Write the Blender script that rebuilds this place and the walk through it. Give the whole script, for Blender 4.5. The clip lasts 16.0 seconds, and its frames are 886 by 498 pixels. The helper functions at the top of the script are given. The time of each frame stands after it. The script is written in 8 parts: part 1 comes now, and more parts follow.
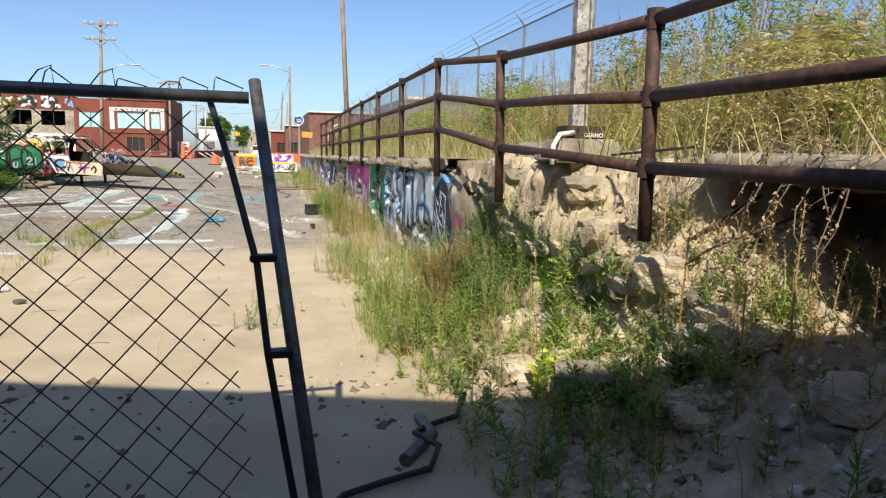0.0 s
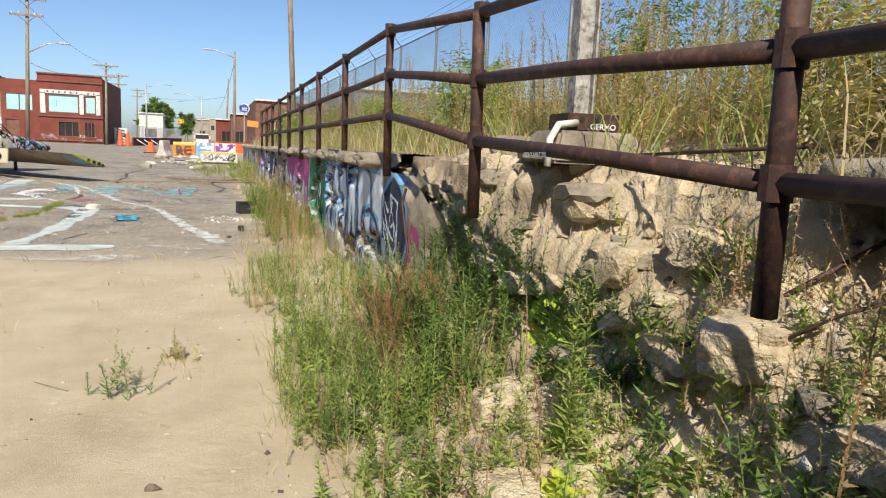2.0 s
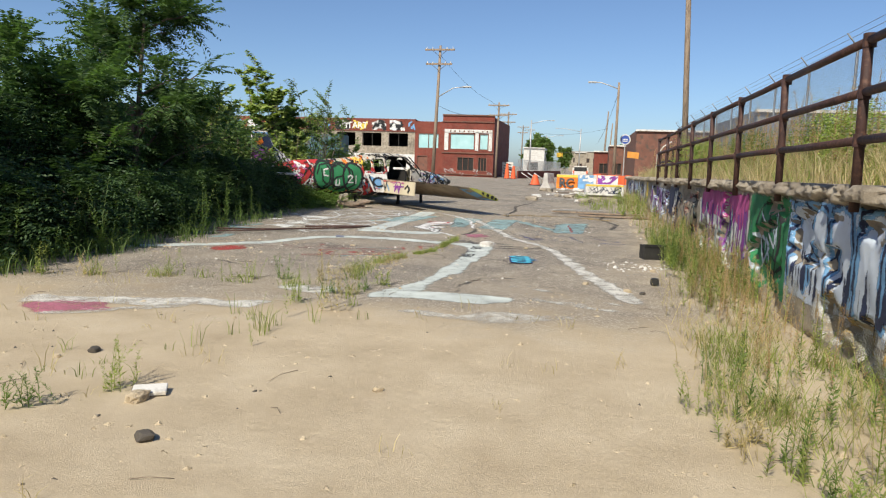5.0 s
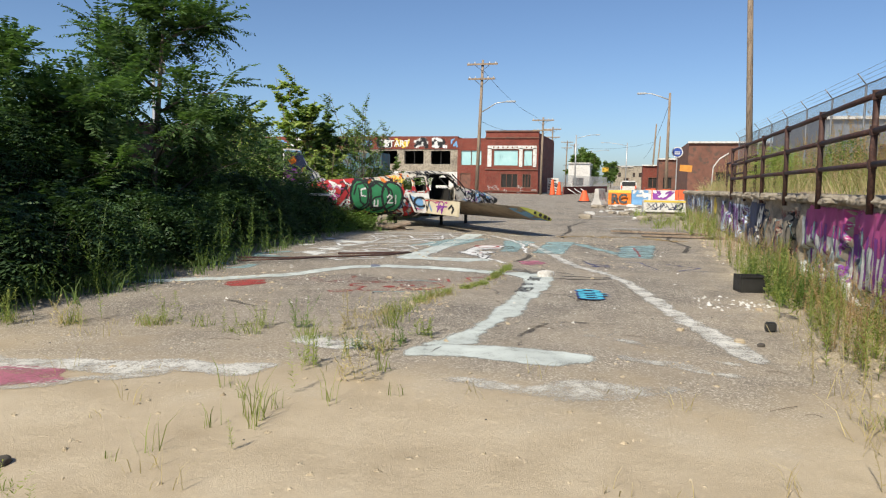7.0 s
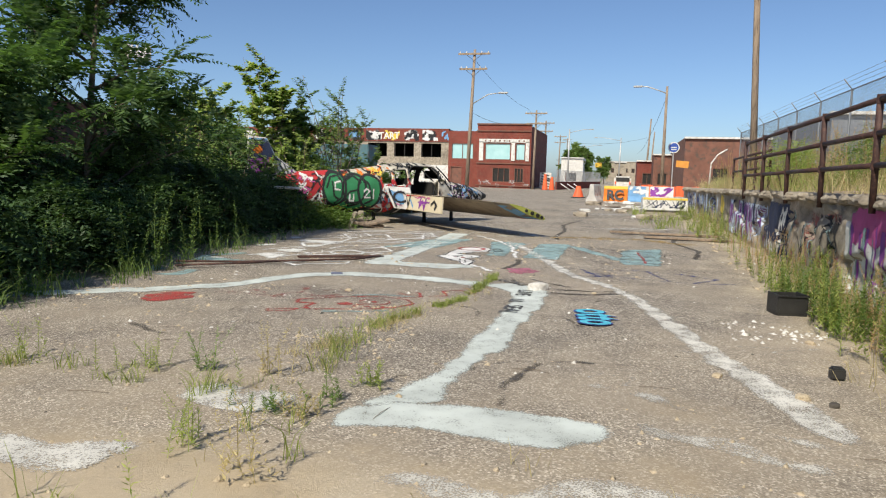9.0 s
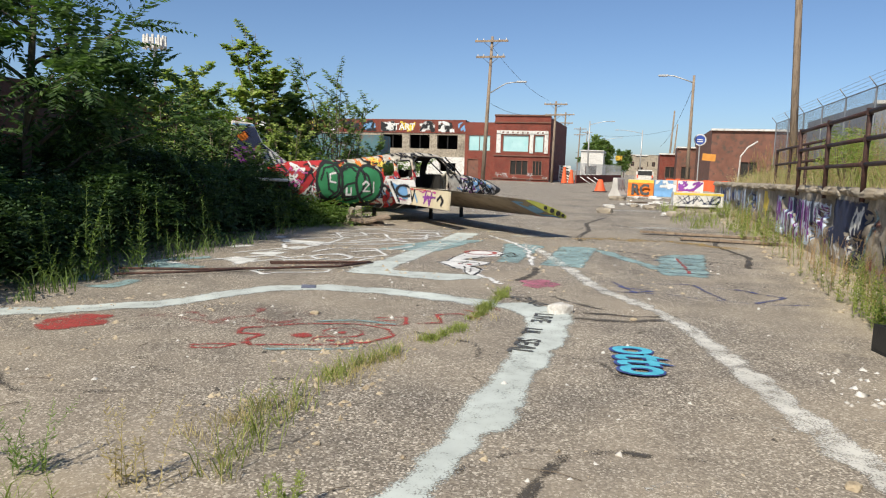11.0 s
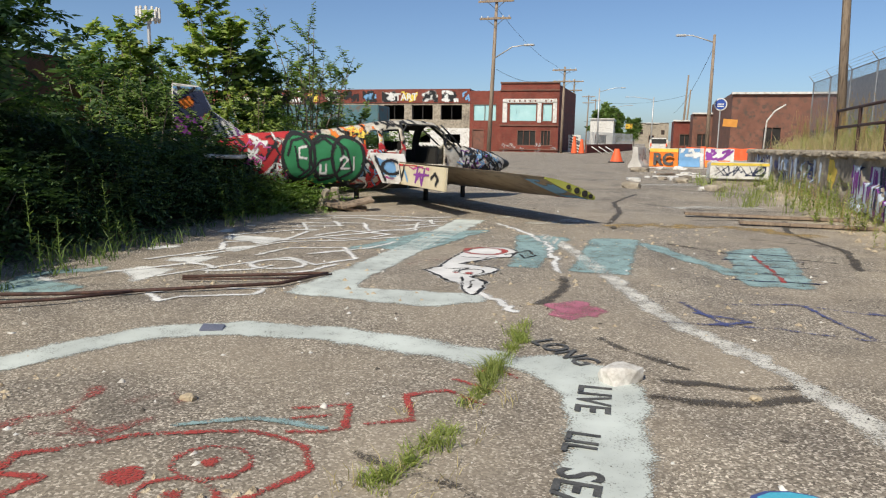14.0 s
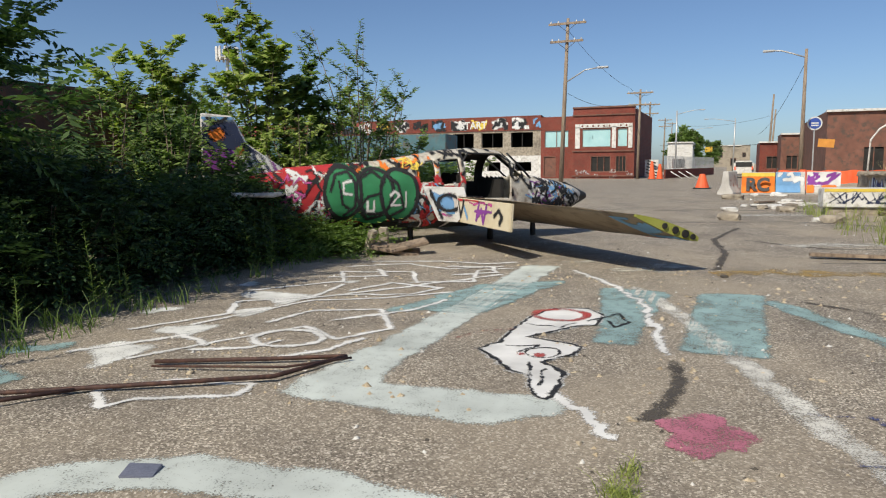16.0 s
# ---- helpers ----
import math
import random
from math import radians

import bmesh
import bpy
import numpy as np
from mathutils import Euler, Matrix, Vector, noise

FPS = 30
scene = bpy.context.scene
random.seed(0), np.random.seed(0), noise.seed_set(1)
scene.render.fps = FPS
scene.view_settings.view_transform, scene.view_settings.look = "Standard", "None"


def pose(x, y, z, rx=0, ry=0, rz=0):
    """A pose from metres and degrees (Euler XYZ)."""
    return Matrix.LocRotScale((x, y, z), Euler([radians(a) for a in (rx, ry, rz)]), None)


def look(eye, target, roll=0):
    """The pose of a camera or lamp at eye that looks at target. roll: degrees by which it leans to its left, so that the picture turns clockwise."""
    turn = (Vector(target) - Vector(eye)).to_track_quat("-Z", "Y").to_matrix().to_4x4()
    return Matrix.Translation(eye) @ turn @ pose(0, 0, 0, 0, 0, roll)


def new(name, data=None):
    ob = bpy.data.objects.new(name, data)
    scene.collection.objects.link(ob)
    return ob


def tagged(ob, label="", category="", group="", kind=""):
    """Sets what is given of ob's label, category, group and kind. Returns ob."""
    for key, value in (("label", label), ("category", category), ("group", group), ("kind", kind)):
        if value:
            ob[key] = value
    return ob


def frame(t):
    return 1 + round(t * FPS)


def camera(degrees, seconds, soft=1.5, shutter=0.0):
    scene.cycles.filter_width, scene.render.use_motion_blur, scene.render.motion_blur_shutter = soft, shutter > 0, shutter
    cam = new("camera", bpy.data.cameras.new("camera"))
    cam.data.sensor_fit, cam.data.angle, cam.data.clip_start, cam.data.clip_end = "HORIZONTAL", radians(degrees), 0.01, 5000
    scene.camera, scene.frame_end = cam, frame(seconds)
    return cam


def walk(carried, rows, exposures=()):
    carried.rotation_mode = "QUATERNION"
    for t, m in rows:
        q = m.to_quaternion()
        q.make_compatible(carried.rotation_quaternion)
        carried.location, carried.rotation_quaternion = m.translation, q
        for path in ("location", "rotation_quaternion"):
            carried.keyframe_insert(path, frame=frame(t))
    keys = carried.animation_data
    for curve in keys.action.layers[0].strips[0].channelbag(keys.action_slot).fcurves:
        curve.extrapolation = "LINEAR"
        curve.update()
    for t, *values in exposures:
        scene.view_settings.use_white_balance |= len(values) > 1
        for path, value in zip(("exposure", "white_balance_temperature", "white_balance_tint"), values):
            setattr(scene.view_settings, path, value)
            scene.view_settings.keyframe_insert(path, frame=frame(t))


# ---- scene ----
cam = camera(65.6, 16.0, soft=1.15)
METRES, EYE, SLOPE, TURN, ALIGN = 14.6, 1.5, -5.95, -22.2, 8.0
ROWS = [
    (0.0, 0.0, 0.0, 0.0, -0.04, -2.6, 0.95),
    (0.5, -0.0039, 0.0275, 0.004, -6.84, -3.09, 1.69),
    (1.0, -0.0002, 0.0568, 0.0052, -9.91, -3.25, 1.58),
    (1.5, 0.001, 0.0848, 0.0063, -8.97, -3.26, 0.8),
    (2.0, 0.0001, 0.115, 0.0108, -4.11, -3.12, -0.05),
    (2.5, -0.0019, 0.1465, 0.0142, 4.13, -2.6, -0.71),
    (3.0, -0.013, 0.1727, 0.016, 12.1, -1.83, -1.48),
    (3.5, -0.0262, 0.1995, 0.0185, 17.55, -1.49, -2.15),
    (4.0, -0.042, 0.2261, 0.0216, 21.44, -1.47, -2.41),
    (4.5, -0.0585, 0.2461, 0.0231, 23.98, -1.39, -2.34),
    (7.0, -0.1344, 0.3703, 0.038, 29.42, 0.18, -1.58),
    (7.5, -0.1464, 0.3967, 0.0414, 29.55, 0.24, -1.2),
    (8.0, -0.155, 0.4264, 0.043, 29.08, -0.07, -1.17),
    (8.5, -0.1662, 0.4558, 0.0464, 28.51, -0.36, -1.59),
    (9.0, -0.1796, 0.4848, 0.0505, 28.73, -0.33, -2.19),
    (11.5, -0.2431, 0.6383, 0.065, 30.53, -1.43, -2.28),
    (12.0, -0.256, 0.6669, 0.0676, 30.85, -1.98, -1.87),
    (12.5, -0.2717, 0.6964, 0.0712, 30.75, -2.29, -1.47),
    (13.0, -0.2891, 0.7255, 0.0754, 30.33, -2.81, -1.44),
    (13.5, -0.3035, 0.7581, 0.0779, 30.2, -3.34, -1.54),
    (14.0, -0.3206, 0.7877, 0.0808, 30.77, -3.31, -1.68),
    (14.5, -0.3357, 0.8178, 0.0849, 32.23, -2.74, -1.74),
    (15.0, -0.349, 0.8463, 0.0896, 34.48, -2.17, -1.59),
    (15.5, -0.3659, 0.8736, 0.0934, 36.4, -1.62, -1.33),
    (16.0, -0.3809, 0.9008, 0.0964, 36.76, -1.12, -1.01),
]
walk(cam, [(t, pose(0, 0, EYE, 0, 0, ALIGN) @ pose(0, 0, 0, SLOPE) @ pose(0, 0, 0, 0, 0, TURN) @ pose(METRES * x, METRES * y, METRES * z, 90 + pitch, roll, yaw)) for t, x, y, z, yaw, pitch, roll in ROWS],
     [(0.0, 0.42), (1.5, 0.36), (3.5, 0.14), (9.0, 0.12), (12.5, 0.04), (16.0, -0.12)])

# ---- world, sun, exposure ----
SUN_AZ, SUN_EL = 74.5, 44.6          # heading of the light on the ground, height of the sun
world = bpy.data.worlds.new("sky")
scene.world = world
world.use_nodes = True
wn = world.node_tree.nodes
wl = world.node_tree.links
wn.clear()
sky = wn.new("ShaderNodeTexSky")
sky.sky_type = "NISHITA"
sky.sun_disc = False
sky.sun_elevation = radians(SUN_EL)
sky.sun_rotation = radians(90 - (SUN_AZ + 180))
sky.air_density, sky.dust_density, sky.ozone_density = 0.8, 0.9, 2.0
wbg = wn.new("ShaderNodeBackground")
wbg.inputs["Strength"].default_value = 0.112
wout = wn.new("ShaderNodeOutputWorld")
tint = wn.new("ShaderNodeMix")
tint.data_type, tint.blend_type = "RGBA", "MULTIPLY"
tint.inputs[0].default_value, tint.inputs[7].default_value = 1.0, (0.82, 0.92, 1.03, 1)
wl.new(sky.outputs["Color"], tint.inputs[6])
wl.new(tint.outputs[2], wbg.inputs["Color"])
wl.new(wbg.outputs["Background"], wout.inputs["Surface"])
sun_data = bpy.data.lights.new("sun", "SUN")
sun_data.energy, sun_data.angle, sun_data.color = 4.8, radians(0.53), (1.0, 0.925, 0.78)
sun = new("sun", sun_data)
_sa, _se = radians(SUN_AZ), radians(SUN_EL)
sun.matrix_world = look((0, 0, 40), (math.cos(_sa) * math.cos(_se), math.sin(_sa) * math.cos(_se), 40 - math.sin(_se)))

# ---- materials ----
def mat(name, build):
    m = bpy.data.materials.new(name)
    m.use_nodes = True
    nt = m.node_tree
    b = nt.nodes["Principled BSDF"]
    build(nt, b)
    return m


def coord(nt, scale=1.0, stretch=(1, 1, 1), local=False):
    if local:
        src = nt.nodes.new("ShaderNodeTexCoord").outputs["Object"]
    else:
        src = nt.nodes.new("ShaderNodeNewGeometry").outputs["Position"]
    mp = nt.nodes.new("ShaderNodeMapping")
    mp.inputs["Scale"].default_value = tuple(scale * s for s in stretch)
    nt.links.new(src, mp.inputs["Vector"])
    return mp.outputs["Vector"]


def tnoise(nt, vec, scale, detail=4.0, rough=0.55):
    n = nt.nodes.new("ShaderNodeTexNoise")
    n.inputs["Scale"].default_value, n.inputs["Detail"].default_value, n.inputs["Roughness"].default_value = scale, detail, rough
    nt.links.new(vec, n.inputs["Vector"])
    return n.outputs["Fac"]


def tvor(nt, vec, scale, out="Distance", feature="F1"):
    n = nt.nodes.new("ShaderNodeTexVoronoi")
    n.feature = feature
    n.inputs["Scale"].default_value = scale
    nt.links.new(vec, n.inputs["Vector"])
    return n.outputs[out]


def ramp(nt, fac, stops):
    r = nt.nodes.new("ShaderNodeValToRGB")
    while len(r.color_ramp.elements) < len(stops):
        r.color_ramp.elements.new(0.5)
    for e, (p, c) in zip(r.color_ramp.elements, stops):
        e.position = p
        e.color = (*c, 1) if isinstance(c, tuple) else (c, c, c, 1)
    nt.links.new(fac, r.inputs["Fac"])
    return r.outputs["Color"]


def mixc(nt, fac, a, b, mode="MIX"):
    m = nt.nodes.new("ShaderNodeMix")
    m.data_type, m.blend_type = "RGBA", mode
    for sock, v in ((m.inputs[0], fac), (m.inputs[6], a), (m.inputs[7], b)):
        if isinstance(v, (int, float)):
            sock.default_value = v
        elif isinstance(v, tuple):
            sock.default_value = (*v, 1)
        else:
            nt.links.new(v, sock)
    return m.outputs[2]


def calc(nt, op, a, b=0.0, c=0.0):
    m = nt.nodes.new("ShaderNodeMath")
    m.operation = op
    for sock, v in zip(m.inputs, (a, b, c)):
        if isinstance(v, (int, float)):
            sock.default_value = v
        else:
            nt.links.new(v, sock)
    return m.outputs[0]


def bump(nt, b, h, strength=0.4, dist=0.01):
    n = nt.nodes.new("ShaderNodeBump")
    n.inputs["Strength"].default_value, n.inputs["Distance"].default_value = strength, dist
    nt.links.new(h, n.inputs["Height"])
    nt.links.new(n.outputs["Normal"], b.inputs["Normal"])


def rnd(nt):
    return nt.nodes.new("ShaderNodeObjectInfo").outputs["Random"]


def island(nt):
    return nt.nodes.new("ShaderNodeNewGeometry").outputs["Random Per Island"]


def surf_mat(name, lo, hi, scale=3.0, fine=60.0, rough=0.85, metal=0.0, b_strength=0.4, b_dist=0.01, dirt=None, stretch=(1, 1, 1), local=False):
    """Two-scale mottled surface from colour lo to hi, with grain, optional dirt blotches and relief."""
    def build(nt, b):
        v = coord(nt, 1.0, stretch, local)
        big, small = tnoise(nt, v, scale), tnoise(nt, v, fine, 3.0, 0.6)
        fac = calc(nt, "ADD", calc(nt, "MULTIPLY", big, 0.65), calc(nt, "MULTIPLY", small, 0.35))
        col = ramp(nt, fac, [(0.3, lo), (0.7, hi)])
        if dirt:
            d = ramp(nt, tnoise(nt, v, scale * 2.3, 6.0, 0.65), [(0.5, 0.0), (0.66, 1.0)])
            col = mixc(nt, d, col, dirt)
        nt.links.new(col, b.inputs["Base Color"])
        b.inputs["Roughness"].default_value, b.inputs["Metallic"].default_value = rough, metal
        bump(nt, b, small, b_strength, b_dist)
    return mat(name, build)


def ground_build(nt, b):
    v = coord(nt)
    sep = nt.nodes.new("ShaderNodeSeparateXYZ")
    nt.links.new(v, sep.inputs[0])
    X, Y = sep.outputs["X"], sep.outputs["Y"]
    big, mid = tnoise(nt, v, 0.35, 5.0), tnoise(nt, v, 1.6, 6.0, 0.6)
    # asphalt: exposed aggregate in a grey-brown binder
    cells = tvor(nt, v, 95.0, "Color")
    sepc = nt.nodes.new("ShaderNodeSeparateColor")
    nt.links.new(cells, sepc.inputs[0])
    stone = ramp(nt, sepc.outputs[0], [(0.0, (0.105, 0.09, 0.073)), (0.42, (0.225, 0.197, 0.16)), (0.78, (0.36, 0.32, 0.265)), (1.0, (0.74, 0.69, 0.60))])
    tint = ramp(nt, mid, [(0.3, (0.72, 0.70, 0.69)), (0.7, (1.18, 1.15, 1.10))])
    asphalt = mixc(nt, 1.0, stone, tint, "MULTIPLY")
    stain = ramp(nt, tnoise(nt, v, 0.9, 7.0, 0.7), [(0.56, 0.0), (0.70, 0.45)])
    asphalt = mixc(nt, stain, asphalt, (0.09, 0.078, 0.065))
    dust = ramp(nt, tnoise(nt, v, 0.55, 6.0, 0.6), [(0.40, 0.0), (0.70, 0.65)])
    asphalt = mixc(nt, dust, asphalt, (0.40, 0.335, 0.25))
    # washed-in sand over the near half and along the dock
    fine = tnoise(nt, v, 140.0, 3.0, 0.7)
    sand = ramp(nt, calc(nt, "ADD", calc(nt, "MULTIPLY", mid, 0.6), calc(nt, "MULTIPLY", fine, 0.4)), [(0.26, (0.33, 0.255, 0.165)), (0.42, (0.46, 0.37, 0.25)), (0.55, (0.54, 0.445, 0.31)), (0.75, (0.64, 0.55, 0.41))])
    edge = calc(nt, "ADD", Y, calc(nt, "MULTIPLY", calc(nt, "SUBTRACT", big, 0.5), 4.5))
    edge = calc(nt, "ADD", edge, calc(nt, "MULTIPLY", calc(nt, "SUBTRACT", mid, 0.5), 3.0))
    near = nt.nodes.new("ShaderNodeMapRange")
    near.interpolation_type = "SMOOTHSTEP"
    near.inputs["From Min"].default_value, near.inputs["From Max"].default_value = 9.6, 12.0
    near.inputs["To Min"].default_value, near.inputs["To Max"].default_value = 1.0, 0.0
    nt.links.new(edge, near.inputs["Value"])
    side = nt.nodes.new("ShaderNodeMapRange")
    side.interpolation_type = "SMOOTHSTEP"
    side.inputs["From Min"].default_value, side.inputs["From Max"].default_value = 0.35, 1.5
    nt.links.new(calc(nt, "ADD", X, calc(nt, "MULTIPLY", calc(nt, "SUBTRACT", mid, 0.5), 2.2)), side.inputs["Value"])
    mask = calc(nt, "MAXIMUM", near.outputs[0], calc(nt, "MULTIPLY", side.outputs[0], 0.5))
    col = mixc(nt, mask, asphalt, sand)
    pebb = tvor(nt, v, 26.0)
    peb = ramp(nt, pebb, [(0.07, 1.0), (0.12, 0.0)])
    keep = ramp(nt, tnoise(nt, v, 3.1, 4.0), [(0.55, 0.0), (0.66, 1.0)])
    col = mixc(nt, calc(nt, "MULTIPLY", calc(nt, "MULTIPLY", peb, keep), 0.7), col, (0.55, 0.49, 0.40))
    nt.links.new(col, b.inputs["Base Color"])
    b.inputs["Roughness"].default_value = 0.92
    h = mixc(nt, mask, sepc.outputs[0], calc(nt, "ADD", fine, calc(nt, "MULTIPLY", tnoise(nt, v, 9.0, 6.0, 0.65), 1.8)))
    bump(nt, b, h, 0.75, 0.009)


M_ground = mat("ground_sand_and_asphalt", ground_build)


def conc_build(nt, b):
    v = coord(nt)
    big, mid, fine = tnoise(nt, v, 0.9, 5.0), tnoise(nt, v, 4.5, 7.0, 0.65), tnoise(nt, v, 70.0, 3.0, 0.7)
    col = ramp(nt, mid, [(0.28, (0.15, 0.125, 0.095)), (0.5, (0.34, 0.29, 0.22)), (0.72, (0.50, 0.44, 0.345))])
    agg = ramp(nt, tvor(nt, v, 48.0), [(0.1, 1.0), (0.25, 0.0)])
    col = mixc(nt, calc(nt, "MULTIPLY", agg, 0.35), col, (0.52, 0.45, 0.34))
    col = mixc(nt, ramp(nt, big, [(0.5, 0.0), (0.68, 0.55)]), col, (0.13, 0.11, 0.09))
    nt.links.new(col, b.inputs["Base Color"])
    b.inputs["Roughness"].default_value = 0.93
    bump(nt, b, calc(nt, "ADD", mid, calc(nt, "MULTIPLY", fine, 0.4)), 0.8, 0.03)


M_conc = mat("crumbling_concrete", conc_build)
M_rock = surf_mat("pale_sandy_rubble", (0.45, 0.35, 0.225), (0.74, 0.63, 0.455), 5.0, 60.0, 0.95, 0, 0.9, 0.03, (0.34, 0.265, 0.175))
def slope_build(nt, b):
    """Pale sandy rubble with patches of brown humus and stone grit."""
    v = coord(nt)
    big, mid, fine = tnoise(nt, v, 1.4, 6.0, 0.62), tnoise(nt, v, 6.0, 6.0, 0.65), tnoise(nt, v, 60.0, 3.0, 0.7)
    pale = ramp(nt, mid, [(0.3, (0.36, 0.28, 0.175)), (0.5, (0.56, 0.455, 0.31)), (0.72, (0.70, 0.60, 0.44))])
    humus = ramp(nt, fine, [(0.3, (0.19, 0.15, 0.105)), (0.7, (0.38, 0.31, 0.22))])
    col = mixc(nt, ramp(nt, big, [(0.47, 0.0), (0.60, 0.85)]), pale, humus)
    grit = ramp(nt, tvor(nt, v, 34.0), [(0.10, 1.0), (0.2, 0.0)])
    col = mixc(nt, calc(nt, "MULTIPLY", grit, 0.45), col, (0.62, 0.55, 0.43))
    nt.links.new(col, b.inputs["Base Color"])
    b.inputs["Roughness"].default_value = 0.95
    bump(nt, b, calc(nt, "ADD", mid, calc(nt, "MULTIPLY", fine, 0.5)), 0.9, 0.035)


M_slope = mat("sandy_rubble_and_humus", slope_build)
M_soil = surf_mat("dry_soil_and_debris", (0.22, 0.165, 0.105), (0.47, 0.375, 0.255), 2.2, 45.0, 0.96, 0, 0.9, 0.03, (0.13, 0.10, 0.065))
M_rust = surf_mat("rusted_brown_steel", (0.032, 0.017, 0.015), (0.085, 0.041, 0.033), 9.0, 130.0, 0.7, 0.15, 0.35, 0.003, (0.125, 0.062, 0.042))
M_galv = surf_mat("weathered_galvanised_steel", (0.10, 0.105, 0.11), (0.24, 0.245, 0.25), 8.0, 90.0, 0.5, 0.7, 0.2, 0.002, (0.14, 0.095, 0.065))
M_wire = surf_mat("rusty_fence_wire", (0.05, 0.038, 0.03), (0.14, 0.11, 0.09), 12.0, 90.0, 0.6, 0.5, 0.2, 0.001)
M_mesh_far = surf_mat("grey_fence_wire", (0.22, 0.23, 0.24), (0.36, 0.37, 0.38), 5.0, 60.0, 0.55, 0.6, 0.1, 0.001)
M_wood = surf_mat("weathered_pole_wood", (0.20, 0.145, 0.10), (0.40, 0.31, 0.225), 2.0, 30.0, 0.9, 0, 0.5, 0.01, (0.13, 0.095, 0.07), (4, 4, 0.4))
M_steel = surf_mat("pale_lamp_steel", (0.42, 0.42, 0.40), (0.58, 0.57, 0.55), 3.0, 40.0, 0.5, 0.5, 0.1, 0.002)
M_white = surf_mat("aged_white_paint", (0.55, 0.53, 0.49), (0.80, 0.78, 0.73), 2.0, 40.0, 0.7, 0, 0.2, 0.003, (0.38, 0.34, 0.29))
M_black = surf_mat("dull_black_plastic", (0.012, 0.012, 0.012), (0.035, 0.034, 0.032), 6.0, 70.0, 0.55)
# near-black base colour holds the shade of interiors, rooms and holes; also used on roofs
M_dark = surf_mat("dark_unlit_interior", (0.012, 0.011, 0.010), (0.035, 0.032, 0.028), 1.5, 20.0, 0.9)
M_tar = surf_mat("black_crack_sealer", (0.055, 0.048, 0.04), (0.11, 0.095, 0.078), 7.0, 80.0, 0.85)
M_teal_panel = surf_mat("pale_teal_board", (0.30, 0.55, 0.56), (0.46, 0.68, 0.68), 1.1, 20.0, 0.7)
M_orange = surf_mat("orange_safety_plastic", (0.72, 0.085, 0.025), (0.92, 0.17, 0.05), 1.5, 30.0, 0.6)


def brick_build(nt, b):
    v = coord(nt)
    br = nt.nodes.new("ShaderNodeTexBrick")
    mp = nt.nodes.new("ShaderNodeMapping")
    mp.inputs["Rotation"].default_value = (radians(90), 0, 0)
    nt.links.new(v, mp.inputs["Vector"])
    nt.links.new(mp.outputs["Vector"], br.inputs["Vector"])
    br.inputs["Scale"].default_value = 1.0
    br.inputs["Brick Width"].default_value, br.inputs["Row Height"].default_value, br.inputs["Mortar Size"].default_value = 0.21, 0.075, 0.008
    br.inputs["Color1"].default_value, br.inputs["Color2"].default_value, br.inputs["Mortar"].default_value = (0.24, 0.045, 0.028, 1), (0.17, 0.034, 0.022, 1), (0.20, 0.10, 0.075, 1)
    tint = ramp(nt, tnoise(nt, v, 0.7, 6.0, 0.65), [(0.3, (0.66, 0.64, 0.62)), (0.7, (1.15, 1.1, 1.08))])
    nt.links.new(mixc(nt, 1.0, br.outputs["Color"], tint, "MULTIPLY"), b.inputs["Base Color"])
    b.inputs["Roughness"].default_value = 0.9


M_brick = mat("red_brick", brick_build)
M_brick_old = surf_mat("brown_old_brick", (0.13, 0.06, 0.042), (0.25, 0.115, 0.08), 1.2, 25.0, 0.92, 0, 0.5, 0.02, (0.10, 0.07, 0.055))


def leaf_mat(name, lo, hi, trans=0.42):
    def build(nt, b):
        r = island(nt)
        col = ramp(nt, r, [(0.0, lo), (1.0, hi)])
        v = coord(nt)
        col = mixc(nt, 1.0, col, ramp(nt, tnoise(nt, v, 1.3, 3.0), [(0.3, 0.75), (0.7, 1.2)]), "MULTIPLY")
        nt.links.new(col, b.inputs["Base Color"])
        b.inputs["Roughness"].default_value = 0.6
        tr = nt.nodes.new("ShaderNodeBsdfTranslucent")
        nt.links.new(mixc(nt, 1.0, col, (1.1, 1.25, 0.6), "MULTIPLY"), tr.inputs["Color"])
        mx = nt.nodes.new("ShaderNodeMixShader")
        mx.inputs[0].default_value = trans
        nt.links.new(b.outputs[0], mx.inputs[1])
        nt.links.new(tr.outputs[0], mx.inputs[2])
        nt.links.new(mx.outputs[0], nt.nodes["Material Output"].inputs["Surface"])
    return mat(name, build)


M_leaf_dark = leaf_mat("dark_green_leaves", (0.028, 0.062, 0.023), (0.095, 0.165, 0.054), 0.30)
M_leaf_tree = leaf_mat("tree_of_heaven_leaves", (0.05, 0.10, 0.034), (0.145, 0.235, 0.072), 0.42)
M_leaf_mid = leaf_mat("mid_green_leaves", (0.10, 0.165, 0.04), (0.23, 0.32, 0.09))
M_leaf_light = leaf_mat("yellow_green_leaves", (0.22, 0.30, 0.07), (0.44, 0.51, 0.15))
M_grass_green = leaf_mat("green_grass_blades", (0.18, 0.235, 0.055), (0.42, 0.46, 0.14))
M_grass_dry = leaf_mat("dry_straw_blades", (0.42, 0.33, 0.17), (0.66, 0.55, 0.33))
M_grass_rust = leaf_mat("russet_dead_weeds", (0.36, 0.22, 0.12), (0.60, 0.42, 0.25))
M_grass_russet = leaf_mat("pale_russet_weeds", (0.42, 0.26, 0.14), (0.66, 0.47, 0.29))
M_leaf_yellow = leaf_mat("yellow_lime_leaves", (0.40, 0.45, 0.05), (0.55, 0.58, 0.08))
